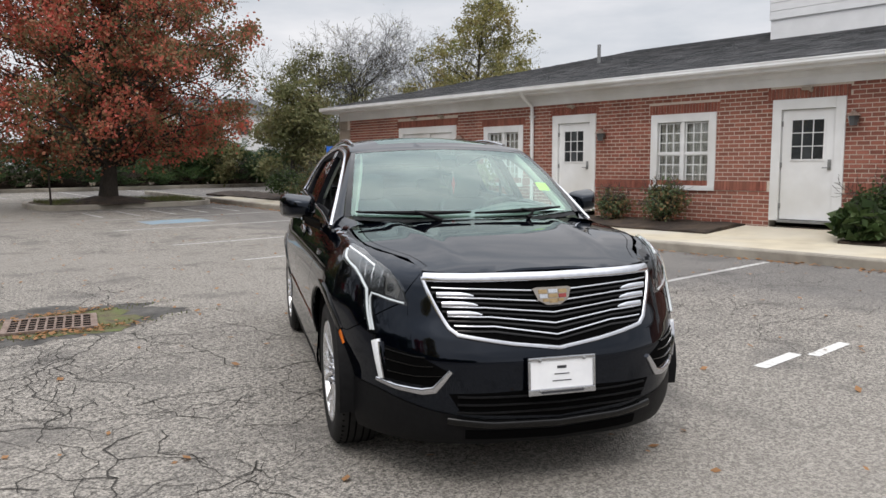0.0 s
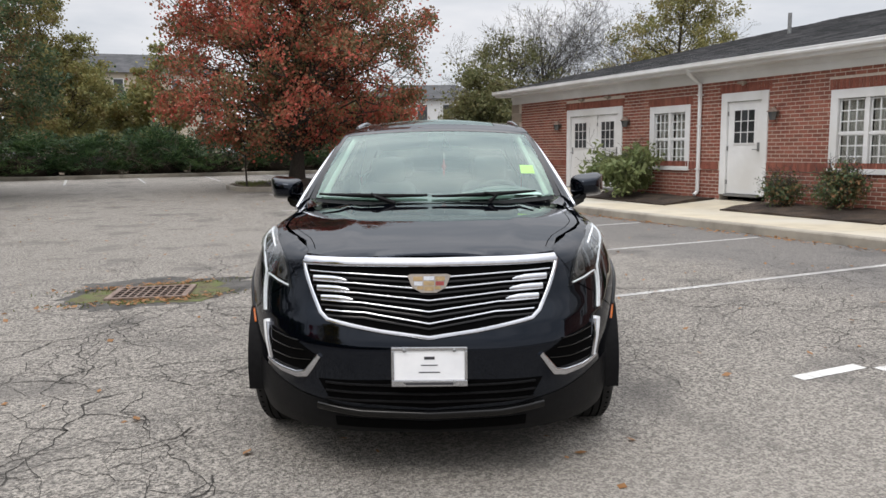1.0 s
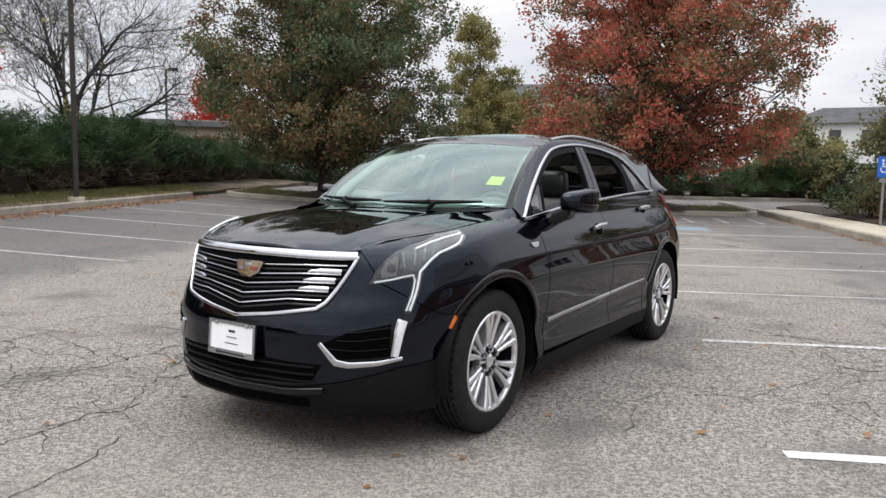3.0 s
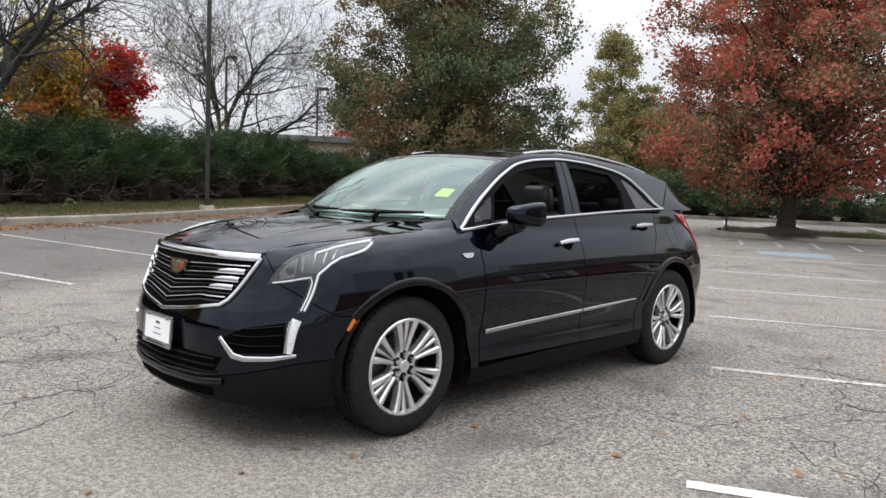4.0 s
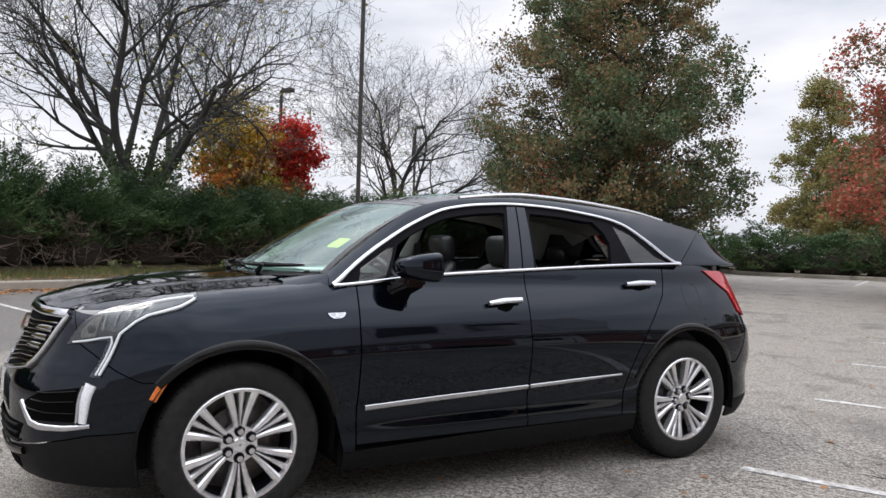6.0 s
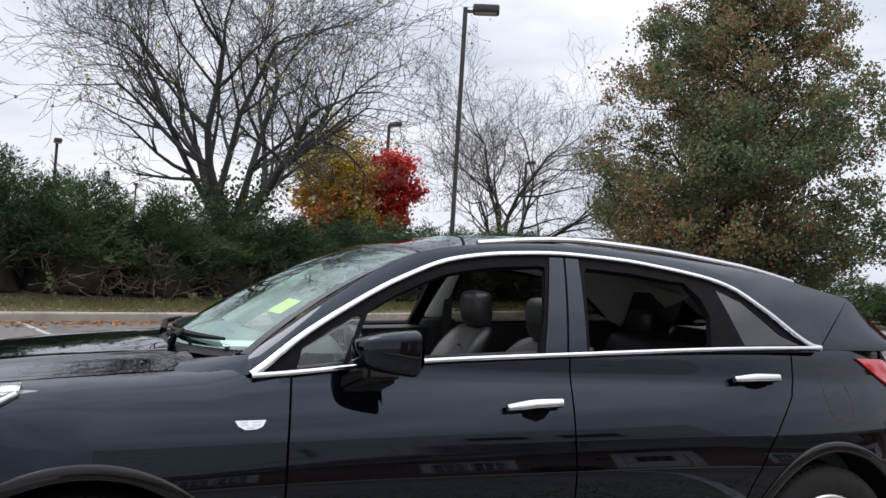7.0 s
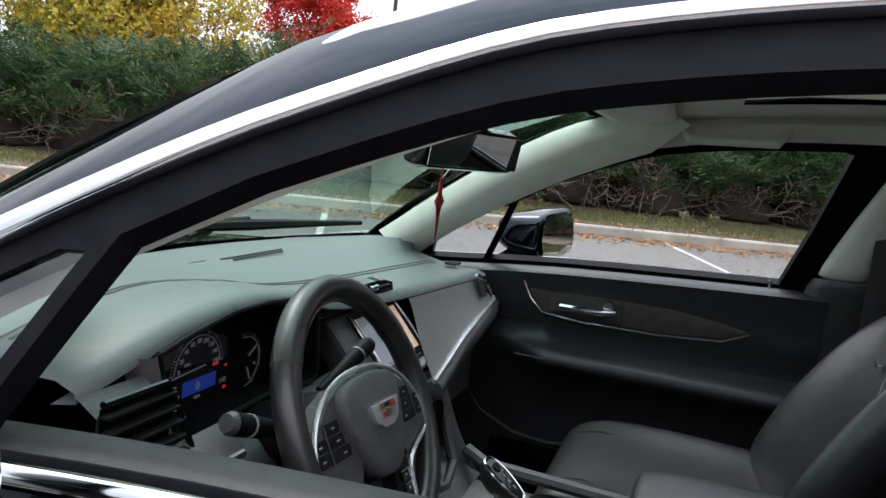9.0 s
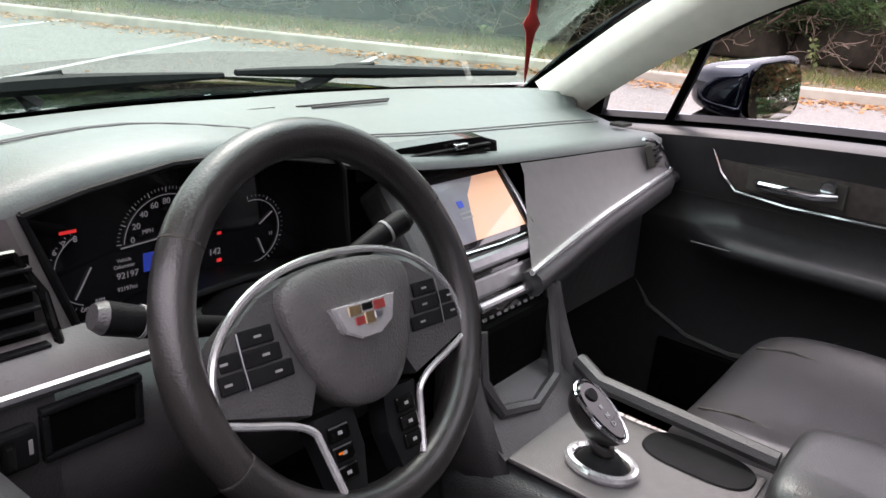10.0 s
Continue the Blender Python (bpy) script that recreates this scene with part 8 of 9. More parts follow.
def tree(name, place, seed, profile, trunk, leaf_mat, label, clumps=70, leaves=40000, leaf=.11, size=.62, gaps=.0, lean=(0, 0), bark=BARK):
    """A leafy tree: a tapered trunk, a limb to each clump, and clumps of leaves in an uneven crown (profile: radius by height)."""
    rng = np.random.default_rng(seed)
    t = empty(name, pose(*place))
    hz, hr = [p[0] for p in profile], [p[1] for p in profile]
    top = hz[-1]
    segs, axis = [], [np.zeros(3)]
    n = 14
    d = np.array([lean[0], lean[1], 1.0])
    for k in range(n):
        d = d + rng.normal(0, .04, 3) * [1, 1, 0]
        d = d / np.linalg.norm(d)
        q = axis[-1] + d * top * .95 / n
        rad = lambda f: trunk * max(.05, 1 - f) ** .9 + .008
        segs.append((axis[-1], q, rad(k / n) * (1.3 if k == 0 else 1), rad((k + 1) / n), 0))
        axis.append(q)
    axis = np.array(axis)
    on_axis = lambda z: np.array([np.interp(z, axis[:, 2], axis[:, i]) for i in range(3)])
    area = np.interp(np.linspace(hz[0], top, 60), hz, hr) + .25
    cdf = np.cumsum(area) / area.sum()
    centers, radii, twigs, az = [], [], [], 0.0
    for k in range(clumps):
        z = float(np.interp(rng.random(), cdf, np.linspace(hz[0], top, 60)))
        az += 2.399963 + rng.normal(0, .35)
        if gaps and np.sin(3 * az + seed) * np.sin(1.1 * z + seed) > 1 - gaps:
            continue
        rr = float(np.interp(z, hz, hr)) * rng.uniform(.08, .97) ** .6
        c = on_axis(z) + np.array([np.cos(az) * rr, np.sin(az) * rr, 0])
        root = on_axis(max(hz[0] * .7, z - rr * rng.uniform(.35, .7)))
        r0 = .010 + trunk * .13 * (1 - z / top) + .003 * rr
        q = lambda f, w: root + (c - root) * f + np.array([0, 0, .10 * rr]) * (1 - abs(2 * f - 1)) + rng.normal(0, w, 3)
        way = [root, q(.2, .05 * rr), q(.42, .07 * rr), q(.62, .08 * rr), q(.82, .06 * rr), c]
        taper = [1, .85, .68, .5, .36, .22]
        for p0, p1, ra, rb in zip(way, way[1:], taper, taper[1:]):
            segs.append((p0, p1, r0 * ra, r0 * rb, 1))
        m2 = way[3]
        for f in (.35, .55, .75, .95):
            e0 = way[int(f * 5)] + (way[int(f * 5) + 1] - way[int(f * 5)]) * rng.random() if f < .95 else c
            e = e0 + rng.normal(0, .55, 3) * size + np.array([0, 0, .12])
            segs.append((e0, e, .014, .005, 3))
            twigs.append(e)
        for _ in range(3):
            e = c + rng.normal(0, .5, 3) * size
            segs.append((m2 + (c - m2) * rng.random(), e, .012, .005, 3))
        centers.append(c)
        radii.append(size * rng.uniform(.65, 1.35) * (.55 + .45 * min(1, rr / max(hr))))
        for _ in range(2):
            v = rng.normal(0, 1, 3)
            v /= np.linalg.norm(v)
            centers.append(c + v * radii[-1] * [1.2, 1.2, .8])
            radii.append(size * rng.uniform(.25, .5))
    centers, radii = np.array(centers), np.array(radii)
    part("trunk", limb_mesh("trunk", segs, bark), bark, t, "grey-brown trunk with limbs")
    share = radii ** 2 / (radii ** 2).sum()
    idx = rng.choice(len(centers), leaves, p=share)
    v = rng.normal(0, 1, (leaves, 3))
    v /= np.linalg.norm(v, axis=1, keepdims=True)
    pts = centers[idx] + v * (radii[idx] * rng.uniform(.1, 1.0, leaves) ** .6 * (1 + .45 * (rng.random(leaves) < .2)))[:, None] * [1.1, 1.1, .85]
    loose = rng.random(leaves) < .42
    tw = np.array(twigs)[rng.integers(0, len(twigs), leaves)]
    pts = np.where(loose[:, None], tw + rng.normal(0, .42, (leaves, 3)) * size * [1.1, 1.1, .85], pts)
    V, F = leaf_cloud(rng, pts, leaf, .4, 1.25, 1, .0)
    part("crown", fast_mesh("crown", V, F, leaf_mat), leaf_mat, t)
    return tagged(t, label, "tree")


def bare_tree(name, place, seed, height, label, trunk=.2, stems=5, green=None, levels=4, splits=(2, 2, 2, 1)):
    rng = np.random.default_rng(seed)
    t = empty(name, pose(*place))
    fork = height * .15
    segs = [((0, 0, -.1), (.03, .02, fork * .5), trunk * 1.5, trunk * 1.15, 0), ((.03, .02, fork * .5), (0, 0, fork), trunk * 1.15, trunk * 1.05, 0)]
    segs = [(np.array(a), np.array(b), c, d, e) for a, b, c, d, e in segs]
    for k in range(stems):
        az = 2 * np.pi * (k + rng.uniform(-.3, .3)) / stems
        sp = (.12, .85, .45, 1.15, .30, .95, .60, .75)[k % 8] * rng.uniform(.85, 1.1)
        hd = np.array([np.cos(az) * sp, np.sin(az) * sp, 1])
        segs += grow(rng, (0, 0, fork * rng.uniform(.75, 1.0)), hd / np.linalg.norm(hd), height * rng.uniform(.44, .54) * (1.04 - .12 * sp), trunk * rng.uniform(.50, .68), levels, list(splits) + [1], .16, .05, .58, .0055, .62)
    part("trunk", limb_mesh("trunk", segs, TWIG), TWIG, t, "bare grey branching trunk and twigs")
    if green is not None:
        low = np.array([s[1] for s in segs if s[4] <= 1 and s[1][2] < height * .25] or [(0, 0, 1.5)])
        V, F = leaf_cloud(rng, low, .085, .3, 1.2, 190, .36)
        part("ivy", fast_mesh("ivy", V, F, green), green, t, "green climber on the lower trunk")
        high = np.array([s[1] for s in segs if s[4] >= 3])
        high = high[rng.random(len(high)) < np.where(high[:, 2] < height * .5, .018, .003)]
        V, F = leaf_cloud(rng, high, .08, .3, 1.2, 4, .32)
        part("last_leaves", fast_mesh("last_leaves", V, F, YELLEAF), YELLEAF, t, "few yellow leaves left on the twigs")
    return tagged(t, label, "tree")


def on_lot(x, y):
    """Height of the ground under a place of the world."""
    v, u = .9 * x + .437 * y, -.437 * x + .9 * y
    return float(bank_z(np.array(v), np.array(u))) if v < -10.5 else float(ground_z(v, u)) + (.13 if u > 32.7 else 0)


BROAD = lambda r, h, low: [(low, r * .55), (low + (h - low) * .12, r * .92), (low + (h - low) * .35, r), (low + (h - low) * .6, r * .88), (low + (h - low) * .85, r * .5), (h, r * .1)]
CONE = lambda r, h, low: [(low, r * .7), (low + (h - low) * .15, r), (low + (h - low) * .5, r * .7), (low + (h - low) * .8, r * .32), (h, r * .06)]
tree("maple_tree", (-5.1, 21.35, .33), 11, [(1.6, 2.8), (2.3, 4.4), (3.6, 4.9), (6.5, 4.8), (8.5, 4.0), (10.5, 2.2), (11.8, .4)], .24, REDLEAF, "maple tree with russet and green autumn leaves on an island", 380, 125000, .078, .50, .30, lean=(.05, 0))
tree("maple_tree", (-15.7, 17.0, .55), 23, [(1.3, 2.6), (2.2, 4.5), (3.4, 4.8), (6, 4.6), (8.3, 4.0), (10, 3.1), (12, 1.7), (13.4, .3)], .22, DARKLEAF, "dark green maple tree turning purple on an island", 460, 165000, .078, .50, .08)
tree("sapling", (-6.5, 20.3, .33), 5, [(1.0, .3), (1.8, .6), (2.6, .5), (3.1, .15)], .025, REDLEAF, "thin young sapling with russet leaves on an island", 14, 800, .08, .25)
bare_tree("bare_tree", (-17.6, 2.0, .9), 3, 10.2, "large bare tree with a green climber behind the hedge", .23, 8, GREENLEAF, 4, (2, 2, 1, 1))
bare_tree("bare_tree", (-27.6, 14.9, .8), 8, 10.2, "bare grey tree with a few yellow leaves beyond the hedge", .2, 6, YELLEAF, 4, (2, 2, 1, 1))
tree("maple_tree", (-23.6, 6.3, .8), 31, [(1.0, 1.5), (2.2, 1.9), (3.4, 1.5), (4.4, .7), (4.8, .3)], .08, ORANGELEAF, "small maple with orange, red and yellow leaves behind the hedge", 70, 20000, .085, .5, .1)
tree("maple_tree", (-24.0, 6.9, .8), 33, [(1.6, 1.2), (2.8, 1.9), (4.2, 1.7), (5.4, .9), (5.9, .3)], .08, GOLDLEAF, "slim maple with yellow-green leaves behind the hedge", 70, 16000, .085, .5, .25)
tree("maple_tree", (-23.2, 8.3, .8), 34, [(2.4, .4), (3.2, .75), (4.1, .8), (4.9, .6), (5.3, .2)], .07, SCARLET, "slim maple with scarlet leaves behind the hedge", 40, 11000, .085, .42, .1)
tree("maple_tree", (-22.3, -10.9, .8), 37, [(2.0, 1.1), (3.4, 1.5), (5.2, 1.35), (6.4, .6), (6.8, .2)], .09, SCARLET, "maple tree with bright scarlet leaves behind the hedge", 60, 20000, .085, .46, .0)
tree("maple_tree", (-23.0, -13.8, .8), 38, [(2.5, .9), (4.0, 1.3), (5.8, 1.2), (7.2, .3)], .09, SCARLET, "maple tree with thinning scarlet leaves behind the hedge", 40, 8000, .085, .5, .2)
tree("ash_tree", (-15.0, -13.3, .8), 41, [(1.2, 2.4), (2.4, 3.2), (4.8, 3.3), (6.8, 2.6), (8.6, .5)], .16, GOLDLEAF, "broad tree with golden yellow and green leaves", 150, 60000, .09, .66, .0)
tree("maple_tree", (-49, 41, .8), 43, BROAD(3.9, 8.2, 1.2), .14, SCARLET, "maple tree with scarlet leaves far beyond the hedge", 40, 12000, .17, .8, .1)
tree("pear_tree", (-23.9, 43.5, .6), 47, [(.8, 2.6), (2.4, 4.2), (4.5, 4.0), (7.5, 2.8), (10, 1.5), (12.4, .2)], .16, YELLEAF, "conical tree with yellowing leaves beyond the far hedge", 260, 62000, .115, .55)
tree("pear_tree", (-20, 46, .6), 48, CONE(3.4, 8.0, .8), .16, YELLEAF, "tree with yellowing leaves beyond the far hedge", 50, 13000, .17, .7)
tree("thicket_tree", (1.4, 33.5, .5), 53, BROAD(2.4, 4.6, .5), .1, OLIVELEAF, "brownish green tree beside the end of the building", 40, 11000, .12, .6, .2)
tree("thicket_tree", (-2.8, 36.5, .5), 54, BROAD(2.4, 3.6, .3), .1, OLIVELEAF, "yellow-green low tree by the far hedge", 36, 9000, .12, .55, .2)
tree("elm_tree", (12.6, 40, .5), 57, BROAD(4.6, 11.2, 1.5), .18, YELLEAF, "half-bare tree with yellowing leaves behind the building's end", 170, 36000, .10, .6, .2)
tree("elm_tree", (3.4, 39, .5), 62, BROAD(3.6, 7.2, 1.0), .14, OLIVELEAF, "half-bare tree with brownish leaves behind the building's end", 110, 15000, .10, .6, .2)
bare_tree("bare_tree", (6.3, 40.4, .5), 58, 9.5, "bare branching tree behind the building's end", .16, 6, YELLEAF, 4, (2, 2, 1, 1))
bare_tree("bare_tree", (13.5, 46, .5), 59, 10.0, "bare branching tree behind the building", .16, 5, YELLEAF, 4, (2, 2, 1, 1))
tree("oak_tree", (-33, 66, .5), 60, BROAD(6.0, 9.0, .5), .3, GREENLEAF, "far green tree beyond the hedge", 50, 10000, .24, 1.1)
tree("oak_tree", (-8, 62, .5), 61, BROAD(5.0, 5.5, .3), .25, YELLEAF, "far brownish tree beyond the hedge", 40, 9000, .22, 1.0)


# ---- juniper hedge ----
def juniper_mesh(seed, plumes, height, radius, blade=.13, blades=120, foot=.26):
    """Feathery plumes that reach out and arch up over a bare woody foot, each a flat tapering spray of needled twigs."""
    rng = np.random.default_rng(seed)
    az = rng.uniform(0, 2 * np.pi, plumes)
    el = np.arcsin(rng.uniform(foot, 1, plumes) ** .85)
    lump = 1 + .16 * np.sin(3 * az + seed) * np.cos(2 * el) + .09 * np.sin(7 * az + 2 * seed) + rng.normal(0, .085, plumes)
    tip = np.stack([np.cos(az) * np.cos(el) * radius, np.sin(az) * np.cos(el) * radius, np.sin(el) * height * .93 + .22], -1) * lump[:, None]
    lean = az + rng.normal(0, .5, plumes)
    rise = rng.uniform(.10, .50, plumes) + .15 * np.sin(el) ** 3
    way = np.stack([np.cos(lean), np.sin(lean), rise], -1)
    way /= np.linalg.norm(way, axis=1, keepdims=True)
    root = tip - way * (rng.uniform(.5, 1.15, plumes) * height / 2)[:, None]
    root[:, 2] = np.maximum(root[:, 2], .25)
    k = rng.uniform(0, 1, (plumes, blades)) ** .7
    bend = np.stack([np.cos(az) * .10, np.sin(az) * .10, np.full(plumes, -.13)], -1)
    c = root[:, None] * (1 - k[..., None]) + tip[:, None] * k[..., None] + bend[:, None] * (4 * k * (1 - k))[..., None]
    axis = (tip - root) / np.linalg.norm(tip - root, axis=1, keepdims=True)
    side = np.cross(axis, np.array([0, 0, 1.0]) + rng.normal(0, .35, (plumes, 3)))
    side /= np.linalg.norm(side, axis=1, keepdims=True)
    up = np.cross(side, axis)
    w = (.20 * (1 - k) ** .6 + .012) * rng.normal(0, 1, k.shape)
    c = c + side[:, None] * w[..., None] + up[:, None] * (.22 * np.abs(w) * rng.normal(0, 1, k.shape))[..., None]
    d = axis[:, None] * 1.0 + side[:, None] * (np.sign(w) * .5)[..., None] + rng.normal(0, .22, c.shape)
    d[..., 2] += .12
    d /= np.linalg.norm(d, axis=2, keepdims=True)
    n = np.cross(d, up[:, None] + rng.normal(0, .5, c.shape))
    n /= np.linalg.norm(n, axis=2, keepdims=True)
    s = (blade * rng.uniform(.6, 1.4, k.shape) * (1.15 - .45 * k))[..., None]
    q = np.stack([c, c + d * s * .45 + n * s * .10, c + d * s, c + d * s * .45 - n * s * .10], 2).reshape(-1, 3)
    return fast_mesh("sprays", q, np.arange(len(q)).reshape(-1, 4), JUNIPER)


# An added lumpy body whose dark colour stands for the shade between the plumes.
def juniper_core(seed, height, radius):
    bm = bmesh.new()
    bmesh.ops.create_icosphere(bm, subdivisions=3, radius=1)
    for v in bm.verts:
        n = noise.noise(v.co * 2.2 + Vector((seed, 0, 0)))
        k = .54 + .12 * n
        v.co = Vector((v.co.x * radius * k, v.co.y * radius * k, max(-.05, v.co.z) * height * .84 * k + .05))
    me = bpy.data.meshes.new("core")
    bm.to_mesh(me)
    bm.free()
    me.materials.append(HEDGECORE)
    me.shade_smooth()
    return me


def juniper_stems(seed, height, radius):
    rng = np.random.default_rng(seed + 50)
    segs = []
    for k in range(20):
        az = 2 * np.pi * k / 20 + rng.uniform(-.2, .2)
        hd = np.array([np.cos(az), np.sin(az), rng.uniform(.25, .8)])
        segs += grow(rng, (np.cos(az) * .2, np.sin(az) * .2, .02), hd / np.linalg.norm(hd), radius * rng.uniform(.6, .8), .035, 2, [1, 1, 1], .2, .05, .5, .006, .7)
    return limb_mesh("stem", segs, DEADWOOD)


near_kinds = [(juniper_mesh(s, 230, 2.0, 1.5, .105, 135), juniper_core(s, 2.0, 1.5), juniper_stems(s, 2.0, 1.5)) for s in (1, 2, 3, 6)]
far_kinds = [(juniper_mesh(s, 190, 1.9, 1.9, .20, 60, .08), juniper_core(s, 1.9, 1.9), juniper_stems(s, 1.9, 1.9)) for s in (4, 5)]


def juniper(place, kind, sx=1.0, sz=1.0, turn=0, label="dark green juniper shrub in the hedge on the bank", group="hedge junipers"):
    j = empty("juniper_shrub", place @ pose(0, 0, 0, 0, 0, turn))
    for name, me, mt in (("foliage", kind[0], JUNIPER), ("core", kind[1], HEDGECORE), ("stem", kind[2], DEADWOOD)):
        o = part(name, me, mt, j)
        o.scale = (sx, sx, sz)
    return tagged(j, label, "shrub", group)


rj = random.Random(4)
crest_u, crest_z = [-16, -6, -2, .7, 2.4, 3.8, 5, 6.4, 9.2, 14, 17, 21, 26, 33], [2.65, 2.65, 2.75, 3.1, 3.35, 3.2, 2.9, 2.75, 2.6, 2.65, 2.8, 3.0, 2.6, 2.4]
row = [(-13.5, u, 1.12, (float(np.interp(u, crest_u, crest_z)) - float(bank_z(np.array(-13.5), np.array(u)))) / 1.98) for u in np.linspace(-15, 32, 27)]
for k, (v, u, sx, sz) in enumerate(row):
    juniper(lot(v + rj.uniform(-.2, .2), u, float(bank_z(np.array(v), np.array(u))) - .05), near_kinds[k % 4], sx, sz, rj.uniform(0, 360))
for k in range(15):
    u = -14 + k * 3.2
    juniper(lot(-15.9 + rj.uniform(-.4, .4), u, float(bank_z(np.array(-15.9), np.array(u))) - .1), far_kinds[k % 2], 1.0, (float(np.interp(u, crest_u, crest_z)) - 1.0) / 2.12 * rj.uniform(.9, 1.06), rj.uniform(0, 360))
for k in range(24):
    v = -31 + k * 2.7
    juniper(lot(v, 34.2 + rj.uniform(-.3, .3), .45), far_kinds[k % 2], 1.0 + rj.random() * .2, .85 + rj.random() * .2, rj.uniform(0, 360), "dark green juniper shrub in the far hedge", "far hedge junipers")


# ---- shrubs by the brick wall ----
def wall_shrub(v, u, r, h, mat, seed, n, size, label, long=1.3, droop=.2):
    rng = np.random.default_rng(seed)
    s = empty("shrub", lot(v, u, float(BED(np.array(v), np.array(u))) - .02))
    segs = []
    for k in range(9):
        az = 2 * np.pi * k / 9 + rng.uniform(-.3, .3)
        hd = np.array([np.cos(az) * .5, np.sin(az) * .5, 1])
        segs += grow(rng, (0, 0, 0), hd / np.linalg.norm(hd), h * rng.uniform(.6, .9), .012, 2, [2, 1, 1], .2, .06, .55, .003, .7)
    part("stem", limb_mesh("stem", segs, TWIG), TWIG, s, "thin brown branching stem")
    tips = np.array([q[1] for q in segs if q[1][2] > .12])
    scale = np.array([r / max(.1, np.abs(tips[:, :2]).max()), r / max(.1, np.abs(tips[:, :2]).max()), h / tips[:, 2].max()])
    V, F = leaf_cloud(rng, tips * np.minimum(scale, 1.6), size, droop, long, max(1, n // len(tips)), .08)
    V[:, 2] = np.maximum(V[:, 2], .02)
    part("foliage", fast_mesh("foliage", V, F, mat), mat, s)
    return tagged(s, label, "shrub")


wall_shrub(10.75, 6.95, .55, .62, DARKLEAF, 71, 3200, .045, "low dark brownish shrub in the mulch bed")
wall_shrub(10.8, 5.75, .62, .85, DARKLEAF, 72, 4200, .045, "dark green rounded shrub in the mulch bed")
wall_shrub(10.75, 1.45, .65, 1.0, GREENLEAF, 73, 4200, .05, "dark green shrub beside a white door")
wall_shrub(10.3, 1.8, .4, .55, GREENLEAF, 74, 260, .19, "broad-leaved plant in the mulch bed", 1.7, .3)
wall_shrub(10.5, 11.5, 1.0, 1.25, PALELEAF, 75, 6500, .075, "pale green leafy shrub spreading before the brick wall", 2.2, .6)
wall_shrub(10.5, 18.9, 1.1, 1.1, DARKLEAF, 76, 5200, .05, "dark green shrub at the corner of the building")
wall_shrub(10.3, 20.4, 1.1, 1.0, GREENLEAF, 77, 4200, .06, "green shrub beyond the corner of the building")


def sprig(v, u, h, seed):
    rng = np.random.default_rng(seed)
    g = empty("weed", lot(v, u, float(bank_z(np.array(v), np.array(u))) - .02))
    pts = [(0, 0, 0), (.02, .01, h * .4), (.0, .03, h * .75), (.03, .02, h)]
    part("stem", tube(bmesh.new(), pts, [.007, .006, .004, .003], 5), GREENLEAF, g, "", True)
    c = np.array([(rng.normal(0, .05), rng.normal(0, .05), z) for z in rng.uniform(h * .3, h, 26)])
    V, F = leaf_cloud(rng, c, .075, .3, 1.2, 1, .01)
    part("foliage", fast_mesh("foliage", V, F, PALELEAF), PALELEAF, g)
    return tagged(g, "thin pale green weed on the bank before the hedge", "weed", "weeds on the bank")


sprig(-12.1, 4.1, .55, 3)
for k, (v, u) in enumerate(((-11.8, 6.9), (-11.8, 7.4), (-11.9, 2.2), (-11.7, 9.8), (-12.0, -1.2))):
    sprig(v, u, .26, 20 + k)


# ---- lamp posts ----
def lamp_post(place, height, turn, label="tall dark bronze parking lot lamp post"):
    l = empty("street_lamp", place @ pose(0, 0, 0, 0, 0, turn))
    bm = bmesh.new()
    tube(bm, [(0, 0, -.1), (0, 0, .12)], .2, 16)
    part("base", bm, CONCRETE, l, "round concrete base")
    part("pole", block(-.06, .06, -.07, .07, .12, height, .012), POLE, l, "square dark bronze pole")
    bm = bmesh.new()
    box(bm, .05, .22, -.03, .03, height - .14, height - .06, .01)
    box(bm, .2, .92, -.19, .19, height - .15, height + .07, .06)
    part("lamp_head", bm, POLE, l, "boxy dark lamp head")
    part("lens", block(.27, .85, -.14, .14, height - .162, height - .151, .004), CURTAIN, l, "pale flat lens")
    return tagged(l, label, "street lamp", "lamp posts")


lamp_post(pose(-15.57, 7.57, .48), 8.25, 66)
for x, y, h, a in ((-35, 11.3, 8.6, 20), (-41.5, -5, 6.7, 10), (-25.65, -10.6, 9.6, 200), (-46.6, 33.5, 8.2, 30), (-66.7, -1.6, 7.0, 0), (-44, 24, 9, 10)):
    lamp_post(pose(x, y, .6), h, a, "far dark lamp post beyond the hedge")


# ---- houses in the distance ----
def far_house(name, m, w, d, h, roof_h, rows, cols, mat, label):
    g = empty(name, m)
    part("wall", block(-w / 2, w / 2, -d / 2, d / 2, 0, h), mat, g)
    bm = bmesh.new()
    p = [bm.verts.new(q) for q in ((-w / 2 - .4, -d / 2 - .4, h), (w / 2 + .4, -d / 2 - .4, h), (w / 2 + .4, d / 2 + .4, h), (-w / 2 - .4, d / 2 + .4, h), (-w / 2 + d * .3, 0, h + roof_h), (w / 2 - d * .3, 0, h + roof_h))]
    for q in ((0, 1, 5, 4), (1, 2, 5), (2, 3, 4, 5), (3, 0, 4), (3, 2, 1, 0)):
        bm.faces.new([p[i] for i in q])
    part("roof", bm, SHINGLE, g, "grey hip roof")
    for i in range(cols):
        for j in range(rows):
            x, z = -w / 2 + (i + .5) * w / cols, (j + .55) * h / rows
            win = part("window", block(x - .55, x + .55, -d / 2 - .06, -d / 2 - .005, z - .8, z + .8, .02), WHITE, g)
            part("pane", block(x - .45, x + .45, -d / 2 - .075, -d / 2 - .055, z - .7, z + .7), PANE, win)
    return tagged(g, label, "house")


